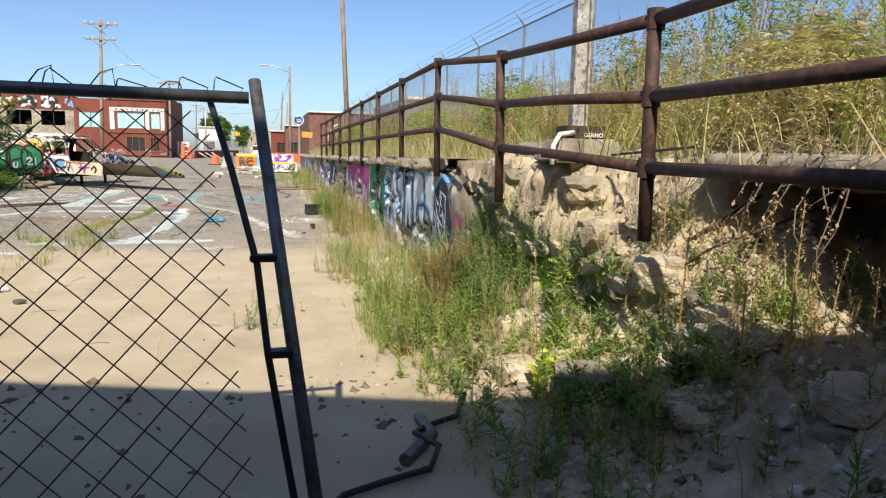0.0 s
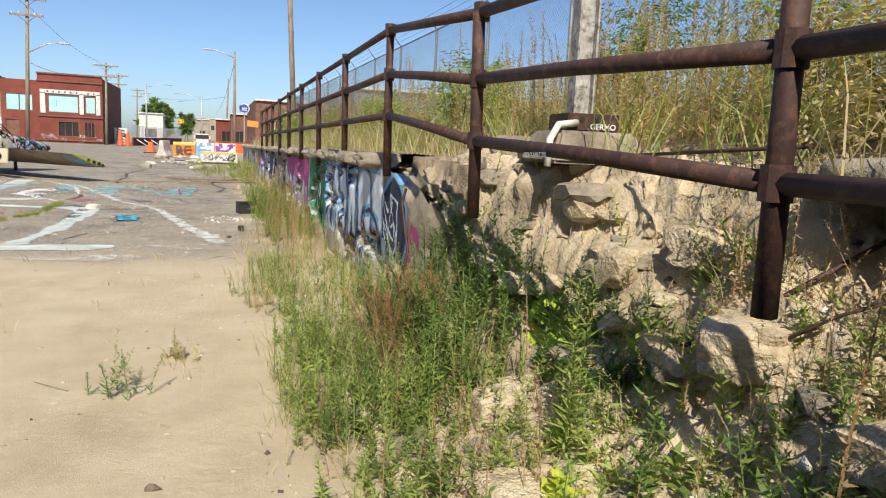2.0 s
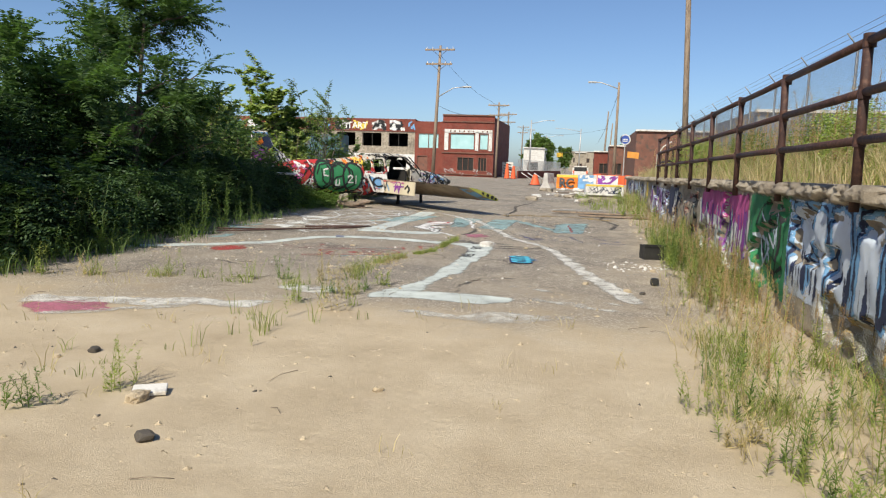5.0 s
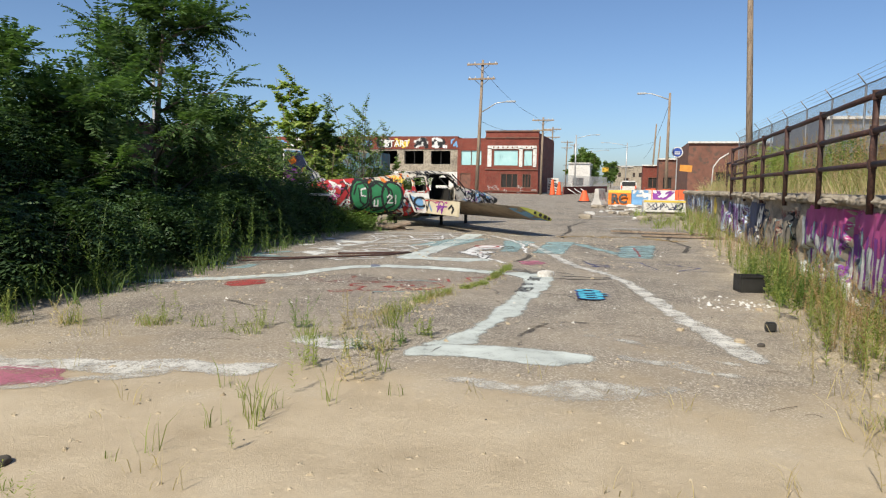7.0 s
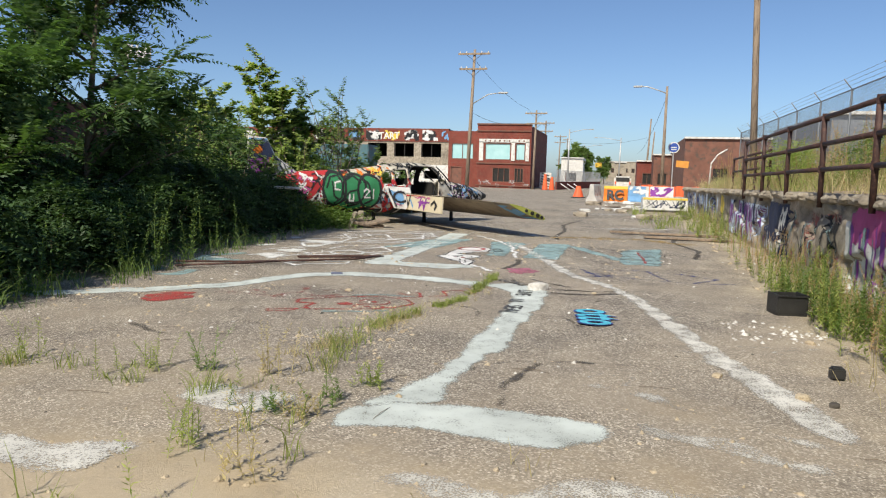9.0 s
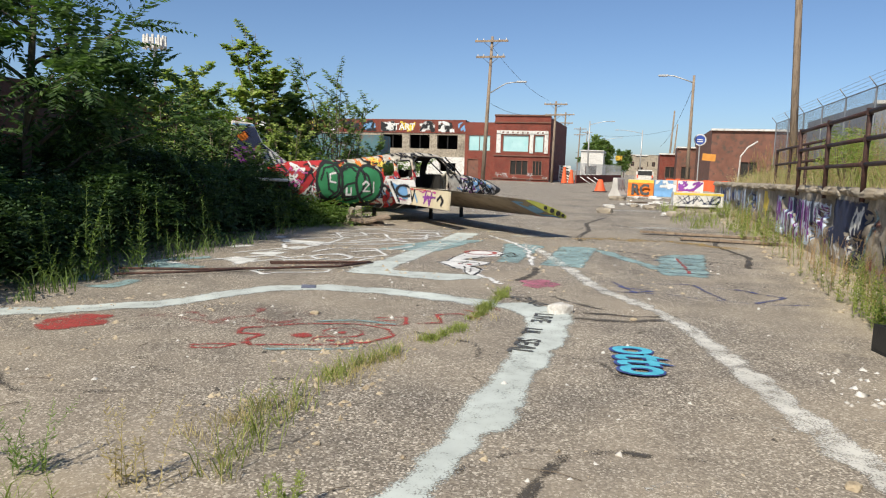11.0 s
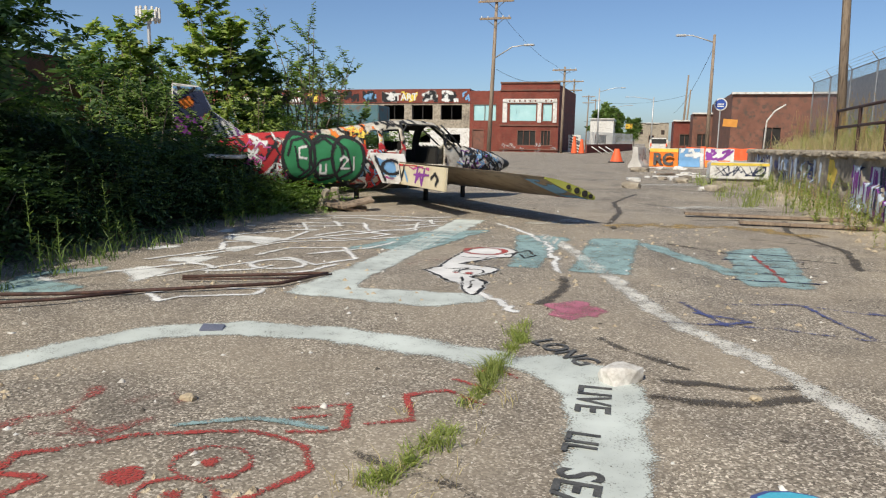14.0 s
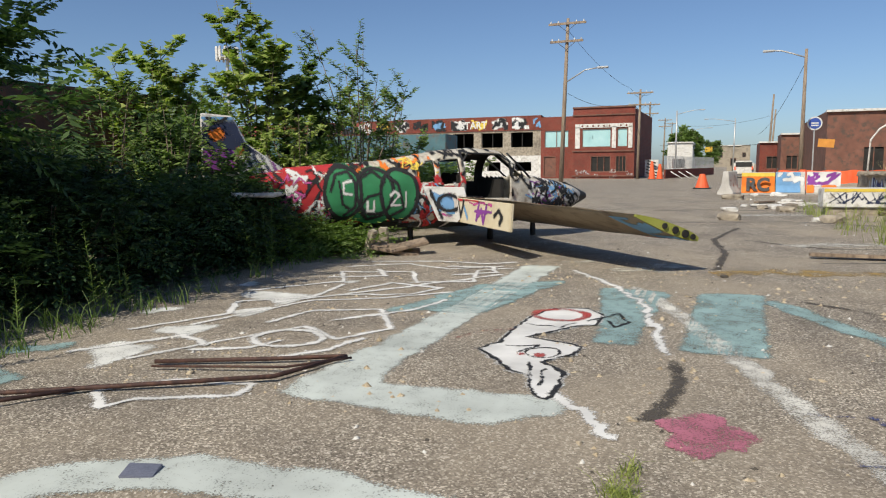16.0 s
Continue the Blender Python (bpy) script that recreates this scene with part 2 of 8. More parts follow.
M_bark = surf_mat("grey_brown_bark", (0.10, 0.075, 0.05), (0.24, 0.19, 0.14), 6.0, 50.0, 0.95, 0, 0.8, 0.01)


def paint_mat(name, col, wear=0.42, rough=0.8):
    """Sprayed or brushed paint, feathered at its edges and worn through in specks and patches; what shows between is the surface below."""
    def build(nt, b):
        v = coord(nt)
        n1, n2 = tnoise(nt, v, 5.0, 8.0, 0.72), tnoise(nt, v, 85.0, 2.0, 0.6)
        tone = ramp(nt, tnoise(nt, v, 2.5, 4.0), [(0.3, 0.74), (0.7, 1.1)])
        nt.links.new(mixc(nt, 1.0, col, tone, "MULTIPLY"), b.inputs["Base Color"])
        b.inputs["Roughness"].default_value = rough
        at = nt.nodes.new("ShaderNodeAttribute")
        at.attribute_name = "coat"
        f = calc(nt, "ADD", calc(nt, "MULTIPLY", n1, 0.5), calc(nt, "MULTIPLY", n2, 0.5))
        f = calc(nt, "ADD", f, calc(nt, "MULTIPLY", calc(nt, "SUBTRACT", at.outputs["Fac"], 1.0), 0.36))
        cover = ramp(nt, f, [(max(0.0, wear - 0.06), 0.0), (wear + 0.06, 1.0)])
        tb = nt.nodes.new("ShaderNodeBsdfTransparent")
        mx = nt.nodes.new("ShaderNodeMixShader")
        nt.links.new(cover, mx.inputs[0])
        nt.links.new(tb.outputs[0], mx.inputs[1])
        nt.links.new(b.outputs[0], mx.inputs[2])
        nt.links.new(mx.outputs[0], nt.nodes["Material Output"].inputs["Surface"])
    return mat(name, build)


PAINT = {n: paint_mat("paint_" + n, c, w) for n, c, w in (
    ("white", (0.72, 0.72, 0.68), 0.39), ("white_solid", (0.74, 0.73, 0.70), 0.2), ("mint", (0.56, 0.60, 0.56), 0.385), ("teal", (0.27, 0.39, 0.385), 0.43),
    ("cyan", (0.05, 0.42, 0.60), 0.33), ("pink", (0.46, 0.16, 0.22), 0.45), ("red", (0.40, 0.06, 0.05), 0.46), ("red_faint", (0.36, 0.10, 0.085), 0.52),
    ("black", (0.02, 0.02, 0.022), 0.36), ("blue", (0.07, 0.085, 0.22), 0.44), ("green", (0.03, 0.22, 0.085), 0.2), ("purple", (0.24, 0.05, 0.30), 0.3),
    ("magenta", (0.50, 0.08, 0.27), 0.34), ("orange", (0.82, 0.20, 0.02), 0.2), ("yellow", (0.75, 0.55, 0.08), 0.3), ("sky", (0.17, 0.36, 0.60), 0.32),
    ("navy", (0.02, 0.03, 0.075), 0.36), ("pale_blue", (0.60, 0.68, 0.78), 0.33), ("lime", (0.40, 0.52, 0.06), 0.3), ("cream", (0.66, 0.58, 0.42), 0.25),
    ("skin_red", (0.50, 0.03, 0.035), 0.18), ("skin_black", (0.015, 0.015, 0.017), 0.2), ("ochre", (0.40, 0.27, 0.09), 0.5), ("tar", (0.085, 0.073, 0.06), 0.44), ("white_dust", (0.60, 0.58, 0.51), 0.485), ("white_faint", (0.58, 0.555, 0.49), 0.495), ("white_soft", (0.64, 0.62, 0.56), 0.455))}


# ---- small builders ----
def part(name, bm, material, parent=None, label=""):
    me = bpy.data.meshes.new(name)
    bm.normal_update()
    bm.to_mesh(me)
    bm.free()
    me.materials.append(material)
    ob = new(name, me)
    if parent is not None:
        ob.parent = parent
    if label:
        ob["label"] = label
    return ob


def mesh_np(name, verts, faces, material, parent=None, smooth=False):
    me = bpy.data.meshes.new(name)
    verts, faces = np.asarray(verts, dtype=np.float32), np.asarray(faces, dtype=np.int32)
    n, k = faces.shape
    me.vertices.add(len(verts))
    me.vertices.foreach_set("co", verts.ravel())
    me.loops.add(n * k)
    me.loops.foreach_set("vertex_index", faces.ravel())
    me.polygons.add(n)
    me.polygons.foreach_set("loop_start", np.arange(0, n * k, k, dtype=np.int32))
    if smooth:
        me.polygons.foreach_set("use_smooth", np.ones(n, dtype=bool))
    me.update(calc_edges=True)
    me.materials.append(material)
    ob = new(name, me)
    if parent is not None:
        ob.parent = parent
    return ob


def thing(name, x=0, y=0, z=0, rz=0, label="", category="", group="", kind=""):
    e = new(name)
    e.matrix_world = pose(x, y, z, 0, 0, rz)
    e.empty_display_size = 0.1
    return tagged(e, label, category, group, kind)


def box(bm, c, s, rot=None, bev=0.0):
    m = Matrix.Translation(c) @ (rot.to_4x4() if rot is not None else Matrix.Identity(4)) @ Matrix.Diagonal((*s, 1))
    g = bmesh.ops.create_cube(bm, size=1.0, matrix=m)
    if bev:
        es = list({e for v in g["verts"] for e in v.link_edges})
        bmesh.ops.bevel(bm, geom=es, offset=bev, segments=2, affect="EDGES")
    return bm


def rod(bm, a, b, r0, r1=None, n=10, caps=True):
    a, b = Vector(a), Vector(b)
    r1 = r0 if r1 is None else r1
    d = b - a
    m = Matrix.Translation((a + b) / 2) @ d.to_track_quat("Z", "Y").to_matrix().to_4x4()
    bmesh.ops.create_cone(bm, cap_ends=caps, segments=n, radius1=r0, radius2=r1, depth=d.length, matrix=m)
    return bm


def tube(bm, pts, r, n=8):
    """A pipe along a bent line; r: one radius or one for each point."""
    pts = [Vector(p) for p in pts]
    rs = r if isinstance(r, (list, tuple)) else [r] * len(pts)
    rings = []
    for i, p in enumerate(pts):
        d = (pts[min(i + 1, len(pts) - 1)] - pts[max(i - 1, 0)]).normalized()
        q = d.to_track_quat("Z", "Y")
        rings.append([bm.verts.new(p + q @ Vector((rs[i] * math.cos(2 * math.pi * k / n), rs[i] * math.sin(2 * math.pi * k / n), 0))) for k in range(n)])
    for a, b in zip(rings, rings[1:]):
        for k in range(n):
            bm.faces.new((a[k], a[(k + 1) % n], b[(k + 1) % n], b[k])).smooth = True
    bm.faces.new(rings[0][::-1])
    bm.faces.new(rings[-1])
    return bm


def rock_bm(size, seed, squash=0.7, sub=2, rough=0.35):
    """An angular lump of broken stone or concrete."""
    bm = bmesh.new()
    bmesh.ops.create_icosphere(bm, subdivisions=sub, radius=1.0)
    off = Vector((seed * 3.7, seed * 1.3, seed * 2.1))
    for v in bm.verts:
        d = 1.0 + rough * noise.noise(v.co * 1.1 + off) + rough * 0.6 * noise.noise(v.co * 2.7 + off) + rough * 0.45 * noise.noise(v.co * 6.5 + off)
        c = v.co * d
        c = Vector([max(-0.78, min(0.78, q)) for q in c])
        v.co = Vector((c.x * size[0], c.y * size[1], c.z * size[2] * squash))
    return bm


def gz(x, y):
    """Height of the road surface."""
    if y < 14:
        base = 0.0
    elif y < 42:
        base = 0.27 * (1 - math.cos(math.pi * (y - 14) / 28)) / 2
    elif y < 85:
        base = 0.27 - 0.30 * (1 - math.cos(math.pi * (y - 42) / 43)) / 2
    else:
        base = -0.03
    return base + 0.03 * noise.noise(Vector((x * 0.35, y * 0.35, 0.0))) + 0.008 * noise.noise(Vector((x * 1.9, y * 1.9, 4.0))) - 0.01

# ---- ground, dock, walls ----
DOCK_X, DOCK_Y0, DOCK_Y1 = 1.93, 6.45, 42.0


def dock_z(y):
    return 1.42 - 0.009 * max(0.0, y - 7.0)


def spaced(parts):
    out = []
    for a, b, step in parts:
        n = max(1, round((b - a) / step))
        out += [a + (b - a) * i / n for i in range(n)]
    return out + [parts[-1][1]]


def build_ground():
    xs = spaced([(-1500, -200, 260), (-200, -40, 32), (-40, -12, 2.0), (-12, 3.2, 0.22), (3.2, 40, 3.0), (40, 200, 32), (200, 1500, 260)])
    ys = spaced([(-1000, -100, 180), (-100, -8, 12), (-8, 0, 0.6), (0, 26, 0.22), (26, 50, 0.6), (50, 110, 3), (110, 400, 30), (400, 3000, 300)])
    vs = [(x, y, gz(x, y)) for y in ys for x in xs]
    w = len(xs)
    fs = [(j * w + i, j * w + i + 1, (j + 1) * w + i + 1, (j + 1) * w + i) for j in range(len(ys) - 1) for i in range(w - 1)]
    return tagged(mesh_np("ground", vs, fs, M_ground, smooth=True), "worn asphalt road with washed-in pale sand", "ground", kind="structure")


ground = build_ground()


def grid_mesh(name, nu, nv, f, material, parent=None, smooth=True):
    vs = [f(i / nu, j / nv) for j in range(nv + 1) for i in range(nu + 1)]
    w = nu + 1
    fs = [(j * w + i, j * w + i + 1, (j + 1) * w + i + 1, (j + 1) * w + i) for j in range(nv) for i in range(nu)]
    return mesh_np(name, vs, fs, material, parent, smooth)


def fbm(x, y, z=0.0, octaves=4):
    s, a, f = 0.0, 1.0, 1.0
    for _ in range(octaves):
        s += a * noise.noise(Vector((x * f, y * f, z * f)))
        a, f = a * 0.5, f * 2.07
    return s


def wall_face_x(y, z):
    """Front of the dock wall: flat render that has spalled off in patches."""
    sp = fbm(y * 0.9, z * 1.6, 3.0)
    depth = 0.09 * max(0.0, min(1.0, (sp - 0.12) / 0.12))
    depth += 0.05 * max(0.0, 1.0 - z / 0.25)*max(0,fbm(y*2,0,9))
    end = max(0.0, (DOCK_Y0 + 0.3 - y) / 0.65)
    return DOCK_X + depth + 0.012 * fbm(y * 5, z * 5, 7.0) + end * (0.35 * end + 0.12 * fbm(y * 4, z * 4, 1.0))


dock = thing("loading_dock", DOCK_X, 18, 0, label="crumbling concrete loading dock covered with graffiti", category="loading dock", kind="structure")


def dock_local(p):
    return (p[0] - DOCK_X, p[1] - 18, p[2])


def wall_pt(u, v):
    y = DOCK_Y0 - 0.35 + u * (DOCK_Y1 - DOCK_Y0 + 0.35)
    top = dock_z(y) - 0.13
    if y < DOCK_Y0 + 1.7:
        top -= 0.05 + 0.04 * fbm(y * 5, 0, 1)
    if y < DOCK_Y0 + 0.5:
        top -= 0.5 * ((DOCK_Y0 + 0.5 - y) / 0.85) ** 1.2
    z = -0.15 + v * (top + 0.15)
    return dock_local((wall_face_x(y, z), y, z))


grid_mesh("wall", 420, 24, wall_pt, M_conc, dock)


def lip_pt(u, v):
    """The slab's ragged front edge: underside, nose, top."""
    y = DOCK_Y0 + 1.6 + u * (DOCK_Y1 - DOCK_Y0 - 1.6)
    t = dock_z(y)
    rag = 0.09 * fbm(y * 1.7, 2.0, 0.5) + 0.08 * fbm(y * 6.0, 5.0, 0.5, 3)
    nose = DOCK_X - 0.10 + rag + 0.8 * max(0.0, DOCK_Y0 + 1.85 - y)
    th = 0.14 + 0.06 * fbm(y * 2.3, 8.0)
    prof = [(DOCK_X + 0.25, t - th + 0.01), (DOCK_X + 0.04, t - th), (nose + 0.02, t - th * 0.85), (nose - 0.01, t - th * 0.5), (nose + 0.02, t - 0.03), (nose + 0.07, t), (DOCK_X + 0.3, t + 0.005), (DOCK_X + 0.9, t - 0.02)]
    k = min(int(v * 7), 6)
    q = v * 7 - k
    x, z = prof[k][0] + (prof[k + 1][0] - prof[k][0]) * q, prof[k][1] + (prof[k + 1][1] - prof[k][1]) * q
    edge = max(0.0, 1.0 - abs(v - 0.47) / 0.3)               # strongest at the broken nose
    chip = 0.10 * abs(fbm(y * 3.3, z * 6, 1.7)) + 0.06 * abs(fbm(y * 9, z * 14, 4.1, 3))
    j = fbm(y * 16, v * 9, 2.2, 2)
    return dock_local((x + edge * (chip + 0.02 * j), y, z + edge * 0.025 * j))


grid_mesh("slab_edge", 900, 21, lip_pt, M_conc, dock, False)
bm = bmesh.new()
box(bm, (0.55, DOCK_Y1 - 18 - 0.06, 0.5), (1.1, 0.14, 1.25))
part("end_wall", bm, M_conc, dock)


def bank_shift(y):
    """How far the foot of the earth face comes forward towards the standing part of the dock."""
    return float(np.interp(y, [4.6, 5.6, 6.9], [0.0, 0.22, 0.5]))


def bank_pt(u, v):
    """The earth on top of the dock, rising slightly to the fence."""
    y = -9 + u * (DOCK_Y1 + 8.9)
    x = DOCK_X + 0.32 + (v ** 1.5) * 9.5
    base = dock_z(y)
    if y < DOCK_Y0:
        cut = 2.86 - bank_shift(y) if y > 3.9 else 2.80
        x = cut + (v ** 1.5) * (DOCK_X + 9.82 - cut)
        base = 1.47
    elif y < DOCK_Y0 + 1.9:
        x = 2.16 + 0.1 * fbm(y * 3, 0, 0) + (v ** 1.5) * 9.6
        base = dock_z(y) - 0.02
    r = x - DOCK_X
    h = base - 0.01 + 0.35 * min(1.0, max(0.0, (r - 0.7) / 2.2)) + 0.06 * fbm(x, y, 0.3)
    if v == 0 and y > 3.9:
        h -= 0.5
    elif v < 0.05:
        x -= 0.02
    return (x, y, h)


tagged(grid_mesh("earth_bank", 160, 24, bank_pt, M_soil), "dry earth bank on top of the dock", "ground", kind="structure")


# collapsed stretch of the dock: a slope of sandy rubble
def slope_z(x, y):
    z = float(np.interp(x, [0.9, 1.3, 1.6, 1.84, 2.0, 2.2, 2.4, 2.7], [0.0, 0.05, 0.15, 0.27, 0.40, 0.55, 0.67, 0.75]))
    slid = max(0.0, min(1.0, (y - 2.75) / 0.9 + 0.35 * fbm(x * 2.0, y * 2.0, 8.0, 2)))    # 0 before the hollow, 1 where the bank has slid
    face = float(np.interp(x + bank_shift(y) + 0.07 * fbm(x * 2.2, y * 2.2, 3.3, 3), [2.2, 2.42, 2.5, 2.62, 2.70, 2.82, 3.3], [0.0, 0.14, 0.30, 0.40, 0.62, 0.74, 0.79]))
    k = max(0.0, min(1.0, (x - 1.0) / 0.8))
    ridg = abs(fbm(x * 1.7, y * 1.7, 0.7)) + 0.6 * abs(fbm(x * 4.6, y * 4.6, 5.0, 3))
    return gz(x, y) - 0.03 + z + slid * face + k * (0.10 * (0.4 - ridg) + 0.06 * fbm(x * 9, y * 9, 0.1, 3)) + 0.035 * k * fbm(x * 21, y * 21, 1.1, 2)


def slope_pt(u, v):
    x, y = 0.75 + (v ** 0.85) * 3.6, -4.0 + u * 11.6
    z = slope_z(x, y)
    if x > 2.75 and y < 2.9:
        z += 0.5 * min(1.0, max(0.0, (x - 2.95) / 0.9)) - 0.12 * min(1.0, (x - 2.75) / 0.2)
    steep = max(0.0, min(1.0, (z - 0.62) / 0.3)) * max(0.0, min(1.0, (y - 2.9) / 0.5))
    x += steep * (0.06 * fbm(y * 3.1, z * 4.2, 6.0, 4) - 0.05 * abs(fbm(y * 1.6, z * 9.0, 2.0, 3)) - 0.035 * abs(fbm(y * 6.5, z * 7.5, 9.0, 3)))
    z += steep * 0.03 * fbm(x * 14.0, y * 14.0, 3.0, 2)
    return (x, y, z)


tagged(grid_mesh("rubble_slope", 460, 140, slope_pt, M_slope, smooth=False), "slope of pale sandy rubble where the dock has collapsed", "rubble", kind="structure")

# overhanging broken slab above the hollow
def slab_pt(u, v):
    y = -6.0 + u * 9.95
    rag = 0.10 * fbm(y * 1.3, 4.0, 0.5) + 0.05 * fbm(y * 5, 1.0, 0.5)
    if u > 0.97:
        rag += (u - 0.97) * 12
    nose = 2.60 + rag
    th = 0.13 + 0.035 * fbm(y * 2.0, 7.7)
    prof = [(4.6, 1.52 - th - 0.05), (nose + 0.5, 1.52 - th - 0.06), (nose + 0.1, 1.52 - th), (nose, 1.52 - th * 0.8), (nose - 0.01, 1.52 - th * 0.3), (nose + 0.03, 1.52), (nose + 0.3, 1.53), (3.3, 1.53)]
    k = min(int(round(v * 7)), 7)
    j = fbm(y * 8, k * 1.9, 6.1, 2)
    return (prof[k][0] + 0.02 * j, y, prof[k][1] + 0.012 * j)


tagged(grid_mesh("broken_slab", 260, 7, slab_pt, M_conc, smooth=False), "broken concrete slab overhanging a dark hollow", "slab", kind="structure")
bm = bmesh.new()
box(bm, (4.4, -1.0, 0.6), (0.2, 11.0, 2.0))
tagged(part("hollow_back_wall", bm, M_soil), "dark earth wall at the back of the hollow", "wall", kind="structure")

# the building behind the starting point, which shades the near ground
bm = bmesh.new()
box(bm, (0, -0.2, 2.98), (40, 0.4, 5.96))
wall_south = part("wall_south", bm, M_brick_old)
wall_south.matrix_world = pose(0.0, -2.15, 0, 0, 0, -18)
tagged(wall_south, "plain brown brick wall behind the start of the walk", "wall", kind="structure")

# ---- railing on the dock ----
RAIL_X = 1.85
RAIL_HEIGHTS = (1.05, 0.68, 0.33)


def post_at(k):
    if k == -2:
        return 3.12
    return 7.6 + 2.13 * k


def sunk(k):
    return 0.0 if k >= 0 else (0.21 if k == -1 else 0.31)


railing = thing("pipe_railing", RAIL_X, 7.6, 1.42, label="rusted brown three-bar pipe railing along the dock edge", category="railing")
posts = list(range(-5, 9))
for k in posts:
    y = post_at(k) - (0.05 if k == -1 else 0)
    t = dock_z(y) - sunk(k) - 1.42
    foot = -0.20 if k >= 0 else (-0.12 if k == -1 else -0.04)
    bm = bmesh.new()
    tube(bm, [(0.01, y - 7.6, t + foot), (0, y - 7.6, t + 0.5), (-0.008 * (k % 3), y - 7.6, t + 1.05)], 0.036, 10)
    post = part("post", bm, M_rust, railing)
    for h in RAIL_HEIGHTS:
        bm = bmesh.new()
        rod(bm, (0, y - 7.6, t + h - 0.05), (0, y - 7.6, t + h + 0.05), 0.046, n=10)
        part("collar", bm, M_rust, post)
for h in RAIL_HEIGHTS:
    for a, b in zip(posts, posts[1:]):
        ya, yb = post_at(a), post_at(b)
        za, zb = dock_z(ya) - sunk(a) - 1.42 + h, dock_z(yb) - sunk(b) - 1.42 + h
        bm = bmesh.new()
        sag = 0.015 * noise.noise(Vector((a * 1.7, h * 9, 0)))
        tube(bm, [(0, ya - 7.6, za), (0.3 * sag, (ya + yb) / 2 - 7.6, (za + zb) / 2 + sag), (0, yb - 7.6, zb)], 0.033, 10)
        part("rail", bm, M_rust, railing)

rail_two = thing("pipe_railing", 2.55, 25.6, 1.2, label="short rusted pipe railing set back from the dock edge", category="railing")
for i in range(4):
    y = i * 1.9
    bm = bmesh.new()
    rod(bm, (0, y, 0.0), (0, y, 1.03 - i * 0.02), 0.036)
    part("post", bm, M_rust, rail_two)
for h in (1.02, 0.62):
    bm = bmesh.new()
    tube(bm, [(0, 0, h), (0, 2.8, h - 0.03), (0, 5.7, h - 0.07)], 0.033)
    part("rail", bm, M_rust, rail_two)

# ---- tall chain-link fence behind the dock ----
back_fence = thing("chain_link_fence", 5.0, 6, 1.6, label="tall grey chain-link fence with angled barbed-wire arms", category="fence")
FENCE_Y = [-8 + 3.05 * i for i in range(19)]
for y in FENCE_Y:
    bm = bmesh.new()
    rod(bm, (0, y - 6, -0.1), (0, y - 6, 2.4), 0.03, n=8)
    tube(bm, [(0, y - 6, 2.4), (-0.22, y - 6, 2.68)], 0.016, 6)
    part("post", bm, M_mesh_far, back_fence)
bm = bmesh.new()
rod(bm, (0, FENCE_Y[0] - 6, 2.4), (0, FENCE_Y[-1] - 6, 2.4), 0.02, n=6)
part("top_rail", bm, M_mesh_far, back_fence)
for i in range(3):
    bm = bmesh.new()
    rod(bm, (-0.08 - i * 0.07, FENCE_Y[0] - 6, 2.49 + i * 0.085), (-0.08 - i * 0.07, FENCE_Y[-1] - 6, 2.49 + i * 0.085), 0.005, n=4)
    part("barbed_wire", bm, M_mesh_far, back_fence)


def link_mesh(name, length, z0, z1, pitch, r, material, parent, org, along, up=Vector((0, 0, 1)), bend=0.0):
    """Diamond wire netting as two sets of zigzag wires, triangular in section."""
    vs, fs = [], []
    along, up = Vector(along).normalized(), Vector(up)
    side = along.cross(up).normalized()
    H = z1 - z0
    n = int((length + H) / pitch) + 1
    for s in (1, -1):
        for i in range(n):
            a0 = i * pitch - H
            # wire from (a0, z0) to (a0 + H, z1), mirrored for the second set
            t0, t1 = max(0.0, -a0 / H), min(1.0, (length - a0) / H)
            if t1 <= t0:
                continue
            segs = max(1, int((t1 - t0) * H / (pitch * 0.5))) if bend else 1
            prev = None
            for q in range(segs + 1):
                t = t0 + (t1 - t0) * q / segs
                a, z = a0 + t * H, z0 + t * H
                if s < 0:
                    a = length - a
                w = bend * noise.noise(Vector((a * 1.3, z * 1.3, 2.0)))
                c = Vector(org) + along * (a + 0.4 * w) + up * z + side * (w + s * r * 0.9)
                ring = []
                for kk in range(3):
                    an = kk * 2.094
                    ring.append(len(vs))
                    vs.append(c + side * (r * math.cos(an)) + up * (r * 0.7 * math.sin(an)) + along * (-s * r * 0.7 * math.sin(an)))
                if prev:
                    for kk in range(3):
                        fs.append((prev[kk], prev[(kk + 1) % 3], ring[(kk + 1) % 3], ring[kk]))
                prev = ring
    return mesh_np(name, [tuple(v) for v in vs], fs, material, parent)


link_mesh("mesh", FENCE_Y[-1] - FENCE_Y[0], 0.0, 2.4, 0.075, 0.0022, M_mesh_far, back_fence, (0, FENCE_Y[0] - 6, 0), (0, 1, 0))

# ---- leaning fence panel by the start ----
gate = thing("leaning_fence", 0.1, 1.9, 0.0, label="leaning chain-link fence panel with a bent steel frame", category="fence")
G0 = Vector((0.1, 1.9, 0.0))


def gp(x, y, z):
    return Vector((x, y, z)) - G0


